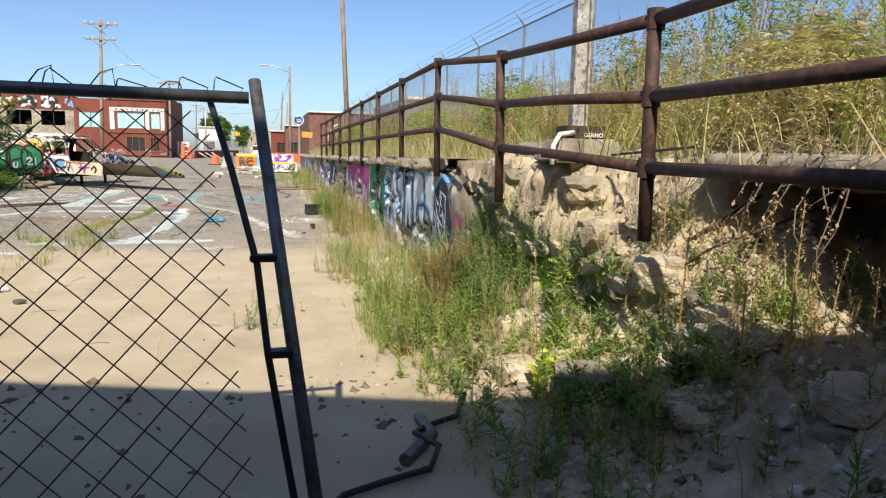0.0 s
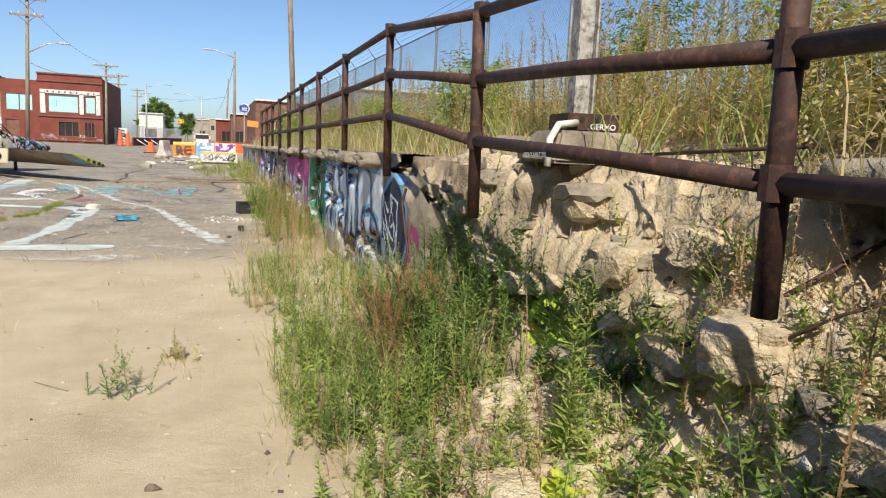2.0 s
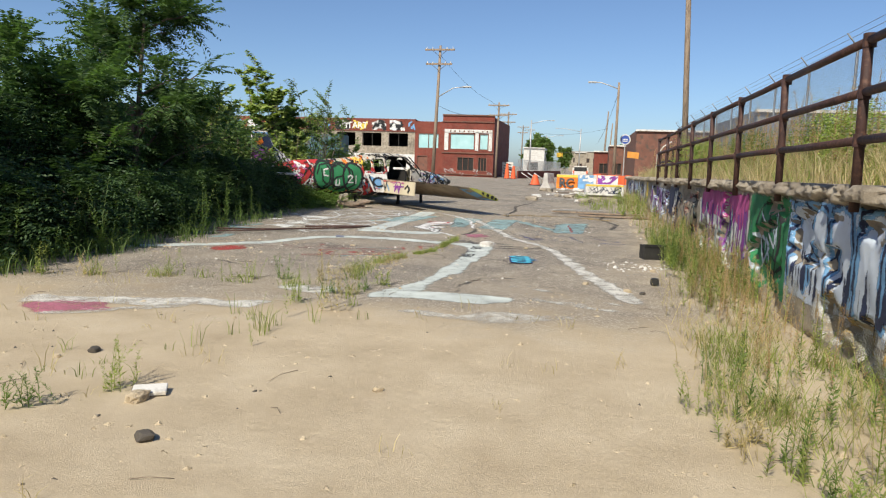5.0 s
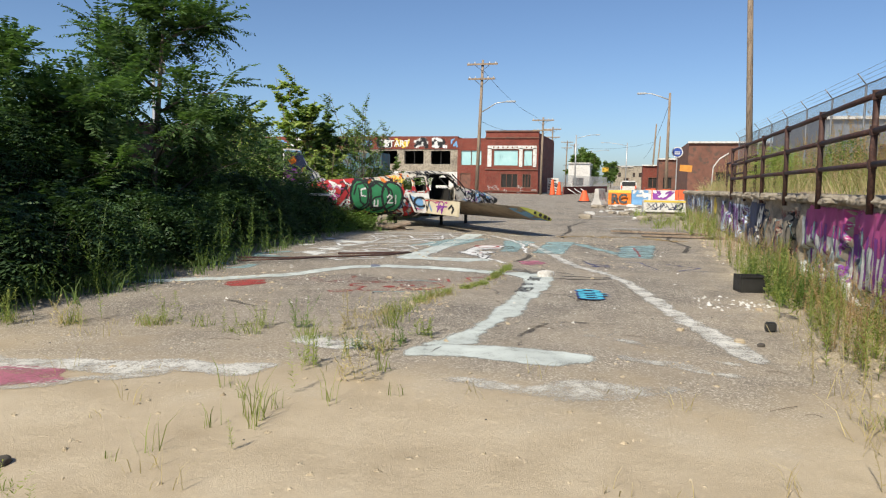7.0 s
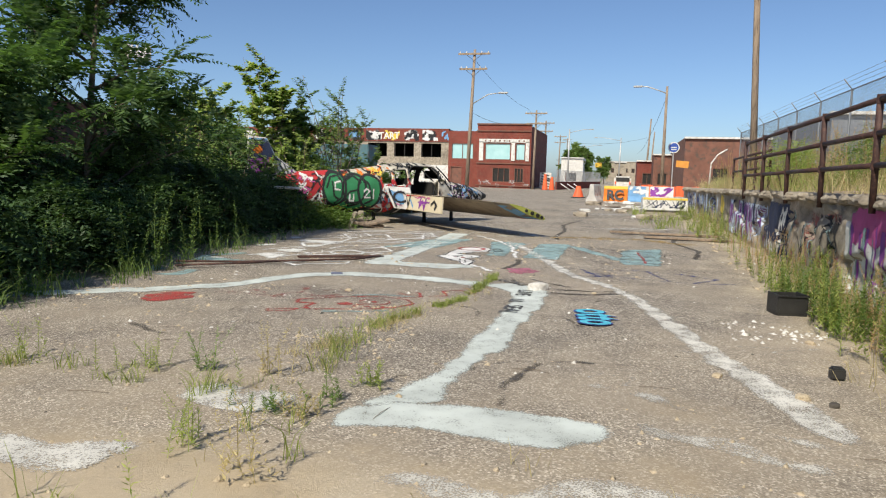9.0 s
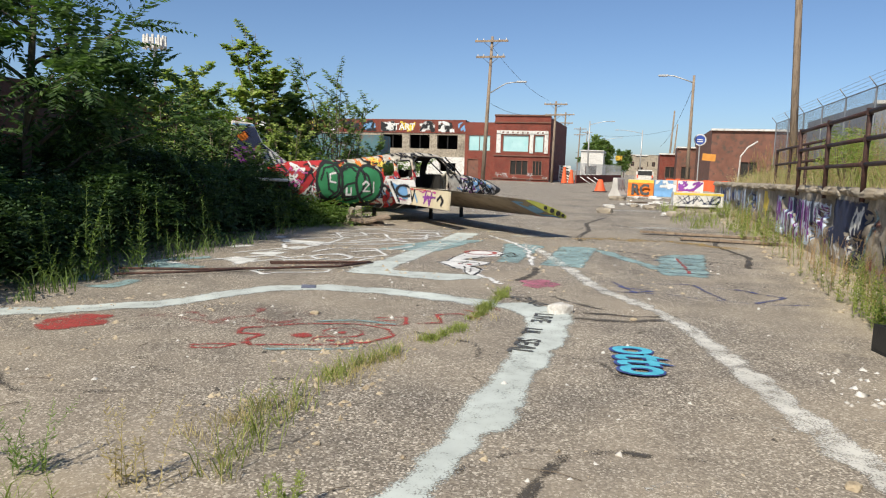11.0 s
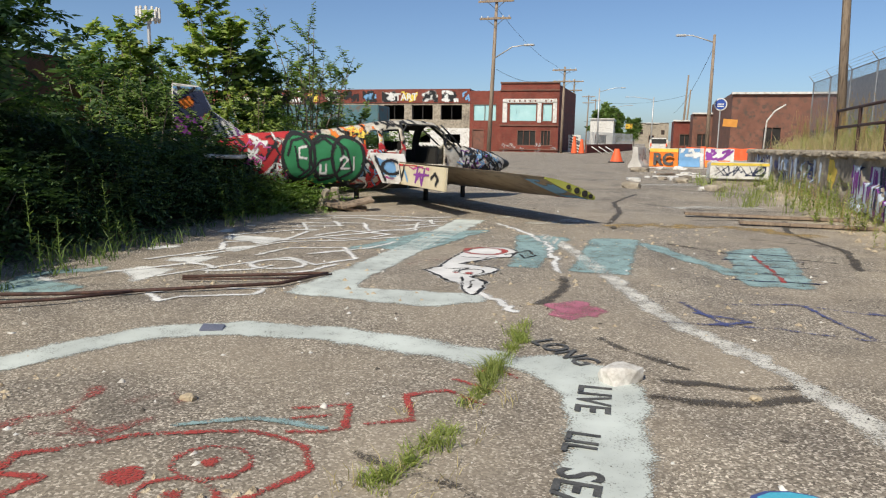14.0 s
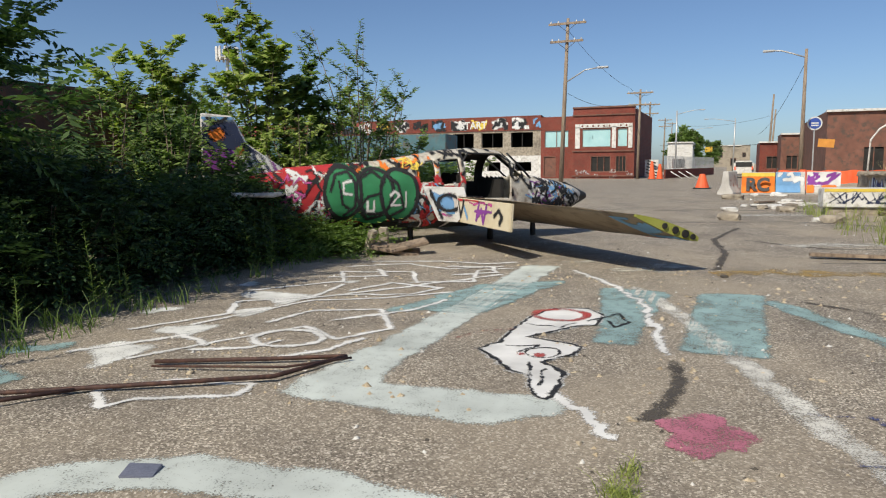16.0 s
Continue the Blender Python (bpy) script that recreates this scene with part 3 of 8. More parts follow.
top, foot = gp(-0.04, 2.57, 1.70), gp(0.19, 1.86, 0.0)
far_top, far_foot = gp(-2.75, 2.42, 1.62), gp(-2.6, 1.75, 0.0)
bm = bmesh.new()
tube(bm, [foot, foot.lerp(top, 0.5) + Vector((0.0, -0.03, 0)), top + Vector((0, 0.01, 0.03))], 0.022, 12)
part("corner_post", bm, M_galv, gate)
bm = bmesh.new()
tube(bm, [top - Vector((0.02, 0, 0.03)), top.lerp(far_top, 0.5) + Vector((0, 0, 0.012)), far_top], 0.021, 12)
part("top_rail", bm, M_galv, gate)
bm = bmesh.new()
tube(bm, [far_foot, far_top], 0.022, 12)
part("end_post", bm, M_galv, gate)
bm = bmesh.new()
tube(bm, [gp(-0.20, 2.62, 1.68), gp(-0.115, 2.42, 1.42), gp(-0.035, 2.235, 1.13), gp(-0.005, 2.14, 0.86), gp(0.14, 1.86, 0.02)], 0.012, 8)
part("tension_bar", bm, M_black, gate)
for p in ((0.0, 2.245, 1.149), (0.044, 2.15, 0.861), (0.13, 1.99, 0.40)):
    bm = bmesh.new()
    box(bm, gp(p[0] - 0.015, p[1], p[2]), (0.085, 0.055, 0.022), bev=0.004)
    part("clamp", bm, M_black, gate)
up_dir = (top - foot).normalized()
link_mesh("mesh", 2.62, 0.0, 1.76, 0.135, 0.0028, M_wire, gate, far_foot + Vector((0.0, 0.01, 0.0)), (foot - far_foot), up_dir, 0.03)
bm = bmesh.new()
rng = random.Random(4)
for i in range(26):
    a = far_top.lerp(top, (i + rng.random() * 0.5) / 26)
    j = Vector((rng.uniform(-0.05, 0.05), rng.uniform(-0.02, 0.02), rng.uniform(0.02, 0.07)))
    tube(bm, [a + Vector((-0.05, 0, -0.03)), a + j * 0.6 + Vector((-0.02, 0, 0.01)), a + j, a + Vector((0.05, 0.015, 0.005)), a + Vector((0.03, 0.02, -0.04))], 0.0024, 4)
part("wire_ties", bm, M_wire, gate, "twisted rusty tie wires")

# ---- wrecked light aircraft ----
AX, AY, AR = -9.0, 23.3, 45.0
AZ = gz(-7, 24.5) - 0.04
plane = thing("wrecked_aeroplane", AX, AY, AZ, AR, "wrecked light aeroplane covered with graffiti, lying on the road", "aeroplane")
# station along the fuselage, half width, belly, roof
STATIONS = [(-0.9, 0.06, 0.92, 1.20), (-0.3, 0.14, 0.76, 1.30), (0.3, 0.27, 0.58, 1.38), (1.0, 0.40, 0.45, 1.43), (1.8, 0.52, 0.36, 1.48), (2.4, 0.58, 0.33, 1.57), (2.9, 0.61, 0.32, 1.66), (3.5, 0.62, 0.32, 1.70), (4.0, 0.60, 0.33, 1.66), (4.3, 0.57, 0.36, 1.42), (4.55, 0.52, 0.40, 1.22), (5.1, 0.42, 0.48, 1.12), (5.55, 0.30, 0.58, 1.02), (5.85, 0.10, 0.72, 0.90)]


def fus(X):
    for a, b in zip(STATIONS, STATIONS[1:]):
        if X <= b[0]:
            t = max(0.0, min(1.0, (X - a[0]) / (b[0] - a[0])))
            return [p + (q - p) * t for p, q in zip(a[1:], b[1:])]
    return list(STATIONS[-1][1:])


def fus_pt(X, th, off=0.0):
    """Point of the skin at station X; th: 0 on the near side, 90 the roof, -90 the belly (degrees)."""
    w, zb, zt = fus(X)
    c, s = math.cos(radians(th)), math.sin(radians(th))
    e = 0.78
    y = -(w + off) * math.copysign(abs(c) ** e, c)
    z = (zb + zt) / 2 + ((zt - zb) / 2 + off) * math.copysign(abs(s) ** e, s)
    d = 0.012 * fbm(X * 2.1, th * 0.03, 3.0)
    return Vector((X, y - d, z))


NX, NT = 150, 72
vs, fs = [], []
for i in range(NX + 1):
    X = -0.9 + 6.75 * i / NX
    for j in range(NT):
        vs.append(tuple(fus_pt(X, j * 360 / NT)))


def skin_open(X, th, z):
    if th > 180:
        th -= 360
    near, farside = -35 < th < 62, th > 118 or th < -145
    if near and 3.18 < X < 4.05 and 0.80 < z < 1.60:
        return True                                   # doorway
    if near and (2.36 < X < 2.66 or 2.74 < X < 3.10) and 1.10 < z < 1.50 - max(0, (2.6 - X)) * 0.6:
        return True                                   # cabin windows
    if farside and 2.45 < X < 3.9 and 1.08 < z < 1.50:
        return True
    if 4.04 < X < 4.50 and 1.18 < z and 8 < th < 172 and not 86 < th < 94:
        return True                                   # windscreen, empty
    return False


for i in range(NX):
    for j in range(NT):
        X, th = -0.9 + 6.75 * (i + 0.5) / NX, (j + 0.5) * 360 / NT
        if skin_open(X, th, fus_pt(X, th).z):
            continue
        a, b = i * NT + j, i * NT + (j + 1) % NT
        fs.append((a, a + NT, b + NT, b))
fuselage = mesh_np("fuselage", vs, fs, surf_mat("dirty_cream_aircraft_skin", (0.42, 0.38, 0.30), (0.72, 0.68, 0.58), 2.2, 40.0, 0.5, 0.0, 0.15, 0.003, (0.30, 0.24, 0.18)), plane, True)
sol = fuselage.modifiers.new("skin", "SOLIDIFY")
sol.thickness, sol.offset = 0.018, -1.0


# inner cabin shell; the shade inside is put into its near-black colour
vs, fs = [], []
for i in range(61):
    X = 2.05 + 2.4 * i / 60
    for j in range(NT):
        vs.append(tuple(fus_pt(X, j * 360 / NT, -0.032)))
for i in range(60):
    for j in range(NT):
        X, th = 2.05 + 2.4 * (i + 0.5) / 60, (j + 0.5) * 360 / NT
        if not skin_open(X, th, fus_pt(X, th).z):
            a, b = i * NT + j, i * NT + (j + 1) % NT
            fs.append((a, a + NT, b + NT, b))
mesh_np("cabin_lining", vs, fs, M_dark, plane, True)["label"] = "cabin lining, near-black for the shade inside"
# near-black sheet closes the cabin's rear, coloured as shade
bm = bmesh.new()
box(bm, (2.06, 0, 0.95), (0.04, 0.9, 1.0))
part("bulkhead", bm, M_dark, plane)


def cells(name, inside, u0, u1, v0, v1, res, place, material, parent, kind="", feather=1):
    """A coat of paint on a surface: a fine net laid on by place(u, v), as far as inside(u, v) holds, with a soft edge in the attribute coat."""
    nu, nv = max(2, round((u1 - u0) / res)), max(2, round((v1 - v0) / res))
    us, ws = [u0 + (u1 - u0) * i / nu for i in range(nu + 1)], [v0 + (v1 - v0) * j / nv for j in range(nv + 1)]
    full = np.array([[1.0 if inside(u, v) else 0.0 for v in ws] for u in us])
    soft = full
    for _ in range(feather):
        pad = np.pad(soft, 1)
        soft = sum(pad[a:a + nu + 1, b:b + nv + 1] for a in range(3) for b in range(3)) / 9.0
    if feather == 1:
        soft = np.minimum(1.0, soft * 0.55 + full * 0.45)
    else:
        soft = np.minimum(1.0, soft * 1.15)
    any4 = np.maximum(np.maximum(soft[:-1, :-1], soft[1:, :-1]), np.maximum(soft[1:, 1:], soft[:-1, 1:]))
    ii, jj = np.nonzero(any4 > 0.02)
    if not len(ii):
        return None
    quad = np.stack([ii * (nv + 1) + jj, (ii + 1) * (nv + 1) + jj, (ii + 1) * (nv + 1) + jj + 1, ii * (nv + 1) + jj + 1], axis=1)
    used, inv = np.unique(quad.ravel(), return_inverse=True)
    vs = [tuple(place(us[k // (nv + 1)], ws[k % (nv + 1)])) for k in used]
    ob = mesh_np(name, vs, inv.reshape(-1, 4), material, parent, True)
    at = ob.data.attributes.new("coat", "FLOAT", "POINT")
    at.data.foreach_set("value", soft.ravel()[used].astype(np.float32))
    if kind or name == "graffiti":
        ob["kind"] = kind or "stuff"
    return ob


def seg_d(p, a, b):
    ax, ay, bx, by = a[0], a[1], b[0], b[1]
    dx, dy = bx - ax, by - ay
    L = dx * dx + dy * dy
    t = 0.0 if L == 0 else max(0.0, min(1.0, ((p[0] - ax) * dx + (p[1] - ay) * dy) / L))
    return math.hypot(p[0] - ax - t * dx, p[1] - ay - t * dy)


def stroke(pts, w):
    return lambda u, v: any(seg_d((u, v), a, b) < w for a, b in zip(pts, pts[1:]))


def poly(pts):
    def f(u, v):
        c, j = False, len(pts) - 1
        for i in range(len(pts)):
            (xi, yi), (xj, yj) = pts[i], pts[j]
            if (yi > v) != (yj > v) and u < (xj - xi) * (v - yi) / (yj - yi) + xi:
                c = not c
            j = i
        return c
    return f


def blob(cu, cv, ru, rv, jag=0.12, seed=0.0):
    def f(u, v):
        du, dv = (u - cu) / ru, (v - cv) / rv
        a = math.atan2(dv, du)
        return math.hypot(du, dv) < 1 + jag * 2 * noise.noise(Vector((math.cos(a) * 1.5 + seed, math.sin(a) * 1.5, seed)))
    return f


def ring(cu, cv, ru, rv, w, seed=0.0):
    def f(u, v):
        du, dv = (u - cu) / ru, (v - cv) / rv
        return abs(math.hypot(du, dv) - 1 - 0.1 * noise.noise(Vector((u * 3 + seed, v * 3, 0)))) < w
    return f


def either(*fns):
    return lambda u, v: any(f(u, v) for f in fns)


def side_z(u, v, off=0.004):
    """Near-side skin point at station u and height v."""
    w, zb, zt = fus(u)
    s = max(-1.0, min(1.0, (v - (zb + zt) / 2) / ((zt - zb) / 2)))
    th = math.degrees(math.asin(math.copysign(abs(s) ** (1 / 0.78), s)))
    return fus_pt(u, th, off)


def clear(f):
    def g(u, v):
        w, zb, zt = fus(u)
        return zb + 0.03 < v < zt - 0.012 and not skin_open(u, 0, v) and f(u, v)
    return g


def tag_on_skin(f, u0, u1, v0, v1, colour, off, res=0.018):
    cells("graffiti", clear(f), u0, u1, v0, v1, res, lambda u, v: side_z(u, v, off), PAINT[colour], fuselage)


tag_on_skin(lambda u, v: v < 1.2 + 0.12 * noise.noise(Vector((u * 3, 2, 0))) and noise.noise(Vector((u * 2.3, v * 3.1, 14))) > -0.28, 0.2, 2.75, 0.36, 1.34, "skin_red", 0.003)
tag_on_skin(lambda u, v: u < 0.95 + 0.7 * noise.noise(Vector((u * 2.2, v * 3.5, 1))) + max(0.0, 0.75 - v) * 0.9, -0.3, 1.9, 0.4, 1.30, "skin_red", 0.004)
tag_on_skin(lambda u, v: 2.25 < u < 3.4 and v < 1.05 and noise.noise(Vector((u * 3, v * 3, 9))) > -0.1, 2.2, 3.2, 0.4, 1.06, "skin_red", 0.004)
tag_on_skin(lambda u, v: noise.noise(Vector((u * 2.6, v * 4.0, 5))) > 0.40, 0.0, 3.1, 0.33, 1.2, "skin_black", 0.006)
tag_on_skin(lambda u, v: v < 0.46 + 0.05 * noise.noise(Vector((u * 3, 0, 2))), 0.4, 4.4, 0.3, 0.56, "skin_black", 0.006)
tag_on_skin(either(blob(1.12, 0.98, 0.28, 0.40, 0.1, 1), blob(1.62, 1.0, 0.30, 0.38, 0.12, 2), blob(2.02, 0.92, 0.30, 0.40, 0.12, 3), blob(1.55, 0.72, 0.42, 0.22, 0.1, 4)), 0.75, 2.4, 0.42, 1.44, "green", 0.018)
tag_on_skin(either(ring(1.12, 0.98, 0.29, 0.41, 0.07, 1), ring(1.62, 0.98, 0.30, 0.36, 0.06, 2), ring(2.02, 0.92, 0.31, 0.41, 0.06, 3)), 0.75, 2.45, 0.4, 1.46, "skin_black", 0.021, 0.012)
tag_on_skin(either(stroke([(1.25, 1.15), (1.12, 1.12), (1.12, 0.96), (1.25, 0.94)], 0.010), stroke([(1.5, 0.82), (1.5, 0.68), (1.6, 0.68), (1.6, 0.84)], 0.010), stroke([(1.88, 0.92), (1.95, 0.98), (2.02, 0.92), (1.88, 0.76), (2.04, 0.76)], 0.010), stroke([(2.13, 0.97), (2.13, 0.75)], 0.010)), 1.0, 2.3, 0.55, 1.2, "white_solid", 0.024, 0.012)
tag_on_skin(either(stroke([(0.92, 1.0), (1.0, 1.25), (1.2, 1.3), (1.32, 1.1), (1.3, 0.75), (1.12, 0.62)], 0.012), stroke([(1.42, 1.2), (1.6, 1.3), (1.78, 1.15), (1.7, 0.95), (1.5, 0.9), (1.35, 0.7), (1.5, 0.55), (1.75, 0.6)], 0.012), stroke([(1.85, 1.2), (2.0, 1.1), (2.1, 0.7), (1.9, 0.6)], 0.012), stroke([(1.05, 1.15), (1.1, 0.8), (1.2, 0.72)], 0.010)), 0.85, 2.2, 0.45, 1.4, "skin_black", 0.0225, 0.012)
rng = random.Random(21)
for col, u0, u1, v0, v1, n in (("white_solid", 0.1, 1.0, 0.6, 1.25, 7), ("skin_black", 0.0, 1.0, 0.5, 1.3, 9), ("skin_black", 4.5, 5.5, 0.5, 1.1, 9), ("skin_black", 1.0, 3.2, 0.4, 1.5, 12), ("cream", 0.9, 2.4, 1.15, 1.45, 6), ("magenta", 0.1, 1.2, 0.5, 1.2, 6), ("sky", 2.2, 3.2, 0.45, 1.0, 7), ("orange", 0.9, 2.6, 1.22, 1.5, 7), ("skin_black", 2.1, 4.2, 1.3, 1.7, 14), ("white_solid", 2.1, 3.1, 0.4, 1.05, 6), ("skin_red", 2.3, 3.3, 0.5, 1.1, 6), ("purple", 4.45, 5.4, 0.55, 1.1, 9), ("sky", 4.45, 5.4, 0.55, 1.1, 6), ("orange", 4.45, 5.4, 0.55, 1.1, 3), ("white_solid", 4.4, 5.5, 0.5, 1.1, 6), ("skin_black", 4.4, 5.5, 0.5, 1.1, 7), ("yellow", 1.4, 2.9, 1.3, 1.6, 4)):
    shapes = []
    for _ in range(int(n * 2.6)):
        cu, cv = rng.uniform(u0, u1), rng.uniform(v0, v1)
        pts = [(cu, cv)]
        for _k in range(rng.randint(2, 5)):
            pts.append((pts[-1][0] + rng.uniform(-0.14, 0.14), pts[-1][1] + rng.uniform(-0.15, 0.15)))
        shapes.append(stroke(pts, rng.uniform(0.006, 0.014)))
    tag_on_skin(either(*shapes), u0 - 0.2, min(u1 + 0.2, 5.7), v0 - 0.2, v1 + 0.2, col, 0.012 + 0.001 * rng.randint(0, 3), 0.013)
tag_on_skin(lambda u, v: v > 1.30 + 0.05 * noise.noise(Vector((u * 4, 0, 0))), 0.0, 1.5, 1.2, 1.43, "skin_red", 0.005)

bm = bmesh.new()
rod(bm, (5.52, 0, 0.80), (5.98, 0, 0.80), 0.27, 0.06, 20)
part("nose_cone", bm, M_black, plane, "crumpled dark nose cone")
bm = bmesh.new()
tube(bm, [(3.17, -0.60, 0.85), (3.16, -0.53, 1.45), (3.3, -0.45, 1.60), (3.9, -0.44, 1.58), (4.08, -0.5, 1.45), (4.1, -0.6, 0.85)], 0.02, 6)
part("door_frame", bm, M_black, plane, "bent dark door frame")
for y in (-0.5, 0.5):
    bm = bmesh.new()
    tube(bm, [(4.02, y * 1.02, 1.60), (4.3, y * 1.0, 1.36), (4.52, y * 0.92, 1.16)], 0.018, 6)
    part("windscreen_post", bm, M_black, plane)
# floor and seats take the same near-black, cabin shade in their colour
bm = bmesh.new()
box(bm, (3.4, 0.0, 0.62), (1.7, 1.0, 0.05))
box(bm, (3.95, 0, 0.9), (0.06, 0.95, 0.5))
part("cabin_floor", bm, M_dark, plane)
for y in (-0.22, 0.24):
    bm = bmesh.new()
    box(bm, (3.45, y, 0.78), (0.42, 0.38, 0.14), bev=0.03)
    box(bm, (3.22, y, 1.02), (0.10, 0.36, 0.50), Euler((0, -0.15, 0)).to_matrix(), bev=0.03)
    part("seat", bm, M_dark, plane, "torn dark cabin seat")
# loose door panel hanging open below the windows
bm = bmesh.new()
vsx = [bm.verts.new(Vector(p)) for p in ((2.40, -0.66, 1.05), (3.12, -0.70, 1.02), (3.14, -0.88, 0.66), (2.88, -0.95, 0.47), (2.56, -0.93, 0.50))]
f = bm.faces.new(vsx)
ext = bmesh.ops.extrude_face_region(bm, geom=[f])
bmesh.ops.translate(bm, verts=[v for v in ext["geom"] if isinstance(v, bmesh.types.BMVert)], vec=(0, 0.03, 0.01))
hang = part("door_panel", bm, M_white, plane, "hanging door panel sprayed cyan and pink")


def panel_pt(u, v, off=0.005):
    t = (1.05 - v) / 0.55
    return Vector((u, -0.67 - 0.27 * t - off, v))


for col, sh in (("sky", either(blob(2.78, 0.78, 0.22, 0.15, 0.3, 3), stroke([(2.5, 0.95), (2.7, 0.85), (2.6, 0.66)], 0.035))), ("magenta", either(stroke([(2.95, 0.95), (2.8, 0.9), (3.02, 0.75)], 0.03), stroke([(2.6, 0.62), (2.8, 0.58)], 0.02))), ("skin_black", either(ring(2.8, 0.78, 0.2, 0.13, 0.12), stroke([(2.5, 1.0), (2.62, 0.55)], 0.012)))):
    cells("graffiti", lambda u, v: sh(u, v) and 0.5 < v < 1.0 and 2.5 < u < 3.08, 2.4, 3.15, 0.46, 1.06, 0.016, panel_pt if col != "skin_black" else (lambda u, v: panel_pt(u, v, 0.008)), PAINT[col], hang)

# the near wing, twisted nose-down
WING = [(0.50, 2.95, 0.88, 4.45, 0.42, 0.17), (2.80, 3.15, 0.86, 4.50, 0.42, 0.15), (4.62, 3.52, 0.80, 4.55, 0.44, 0.11)]


def wing_pt(s, a, off=0.0):
    """s: metres out from the centre line; a: 0..1 round the section, from the trailing edge over the top and back below."""
    for p, q in zip(WING, WING[1:]):
        if s <= q[0]:
            break
    t = max(0.0, min(1.0, (s - p[0]) / (q[0] - p[0])))
    _, xt, zt, xl, zl, th = [i + (j - i) * t for i, j in zip(p, q)]
    top = a <= 0.5
    c = a * 2 if top else (1 - a) * 2
    c = c ** 0.8
    thick = th * (1.9 * math.sqrt(max(0.0, 1 - c)) * c ** 0.9 + 0.05)
    dx, dz = xl - xt, zl - zt
    L = math.hypot(dx, dz)
    nx, nz = -dz / L, dx / L
    o = (thick * (0.85 if top else -0.55)) + (off if top else -off)
    dent = 0.01 * noise.noise(Vector((s * 1.5, c * 2, 3)))
    return Vector((xt + dx * c + nx * o, -s, zt + dz * c + nz * (o + dent)))


NS, NA = 60, 44
vs = [tuple(wing_pt(0.5 + 4.12 * i / NS, j / NA)) for i in range(NS + 1) for j in range(NA)]
fs = [(i * NA + j, i * NA + (j + 1) % NA, (i + 1) * NA + (j + 1) % NA, (i + 1) * NA + j) for i in range(NS) for j in range(NA)]
wing = mesh_np("wing", vs, fs, surf_mat("dull_tan_wing_skin", (0.20, 0.155, 0.10), (0.34, 0.27, 0.19), 2.0, 40.0, 0.55, 0.0, 0.1, 0.002, (0.14, 0.10, 0.07)), plane, True)
bm = bmesh.new()
loop = [bm.verts.new(wing_pt(4.60, (j + 0.5) / 40)) for j in range(40)]
bm.faces.new(loop)
ext = bmesh.ops.extrude_face_region(bm, geom=list(bm.faces))
bmesh.ops.translate(bm, verts=[v for v in ext["geom"] if isinstance(v, bmesh.types.BMVert)], vec=(0, -0.04, 0))
rib = part("tip_rib", bm, surf_mat("yellow_green_primer", (0.28, 0.30, 0.05), (0.42, 0.42, 0.09), 3.0, 40.0, 0.6), wing, "yellow-green end rib with round lightening holes")
# each hole is a solid near-black disc, its shade given by colour
for c, r in ((0.38, 0.035), (0.55, 0.045), (0.72, 0.05), (0.86, 0.035)):
    m = (wing_pt(4.65, c / 2) + wing_pt(4.65, 1 - c / 2)) / 2
    bm = bmesh.new()
    rod(bm, m + Vector((0, 0.02, 0)), m + Vector((0, -0.012, 0)), r, n=16)
    part("lightening_hole", bm, M_dark, wing)
rng = random.Random(8)
for col in ("skin_black", "white_solid", "skin_red", "sky", "white_solid", "magenta"):
    shapes = []
    for _ in range(10):
        cu, cv = rng.uniform(0.7, 4.4), rng.uniform(0.05, 0.45)
        shapes.append(stroke([(cu, cv), (cu + rng.uniform(-0.3, 0.3), cv + rng.uniform(-0.1, 0.1)), (cu + rng.uniform(-0.3, 0.3), cv + rng.uniform(-0.1, 0.1))], rng.uniform(0.02, 0.05)))
    sh = either(*shapes)
    cells("graffiti", sh, 0.6, 4.5, 0.01, 0.49, 0.025, lambda u, v: wing_pt(u, v, 0.005), PAINT[col], wing)
cells("graffiti", lambda u, v: noise.noise(Vector((u * 4, v * 9, 0))) > -0.2, 4.15, 4.6, 0.53, 0.97, 0.02, lambda u, v: wing_pt(u, v, 0.005), PAINT["sky"], wing)
cells("graffiti", lambda u, v: noise.noise(Vector((u * 5, v * 9, 3))) > 0.05, 3.7, 4.6, 0.02, 0.6, 0.02, lambda u, v: wing_pt(u, v, 0.008), PAINT["red"], wing)
# pale flap panel along the inner trailing edge
bm = bmesh.new()
box(bm, (2.94, -1.72, 0.66), (0.05, 2.25, 0.40), Euler((0, 0.06, -0.05)).to_matrix(), bev=0.008)
flap = part("flap", bm, surf_mat("cream_flap_paint", (0.55, 0.46, 0.30), (0.74, 0.66, 0.48), 2.0, 40.0, 0.6), plane, "cream flap panel with purple scrawl")
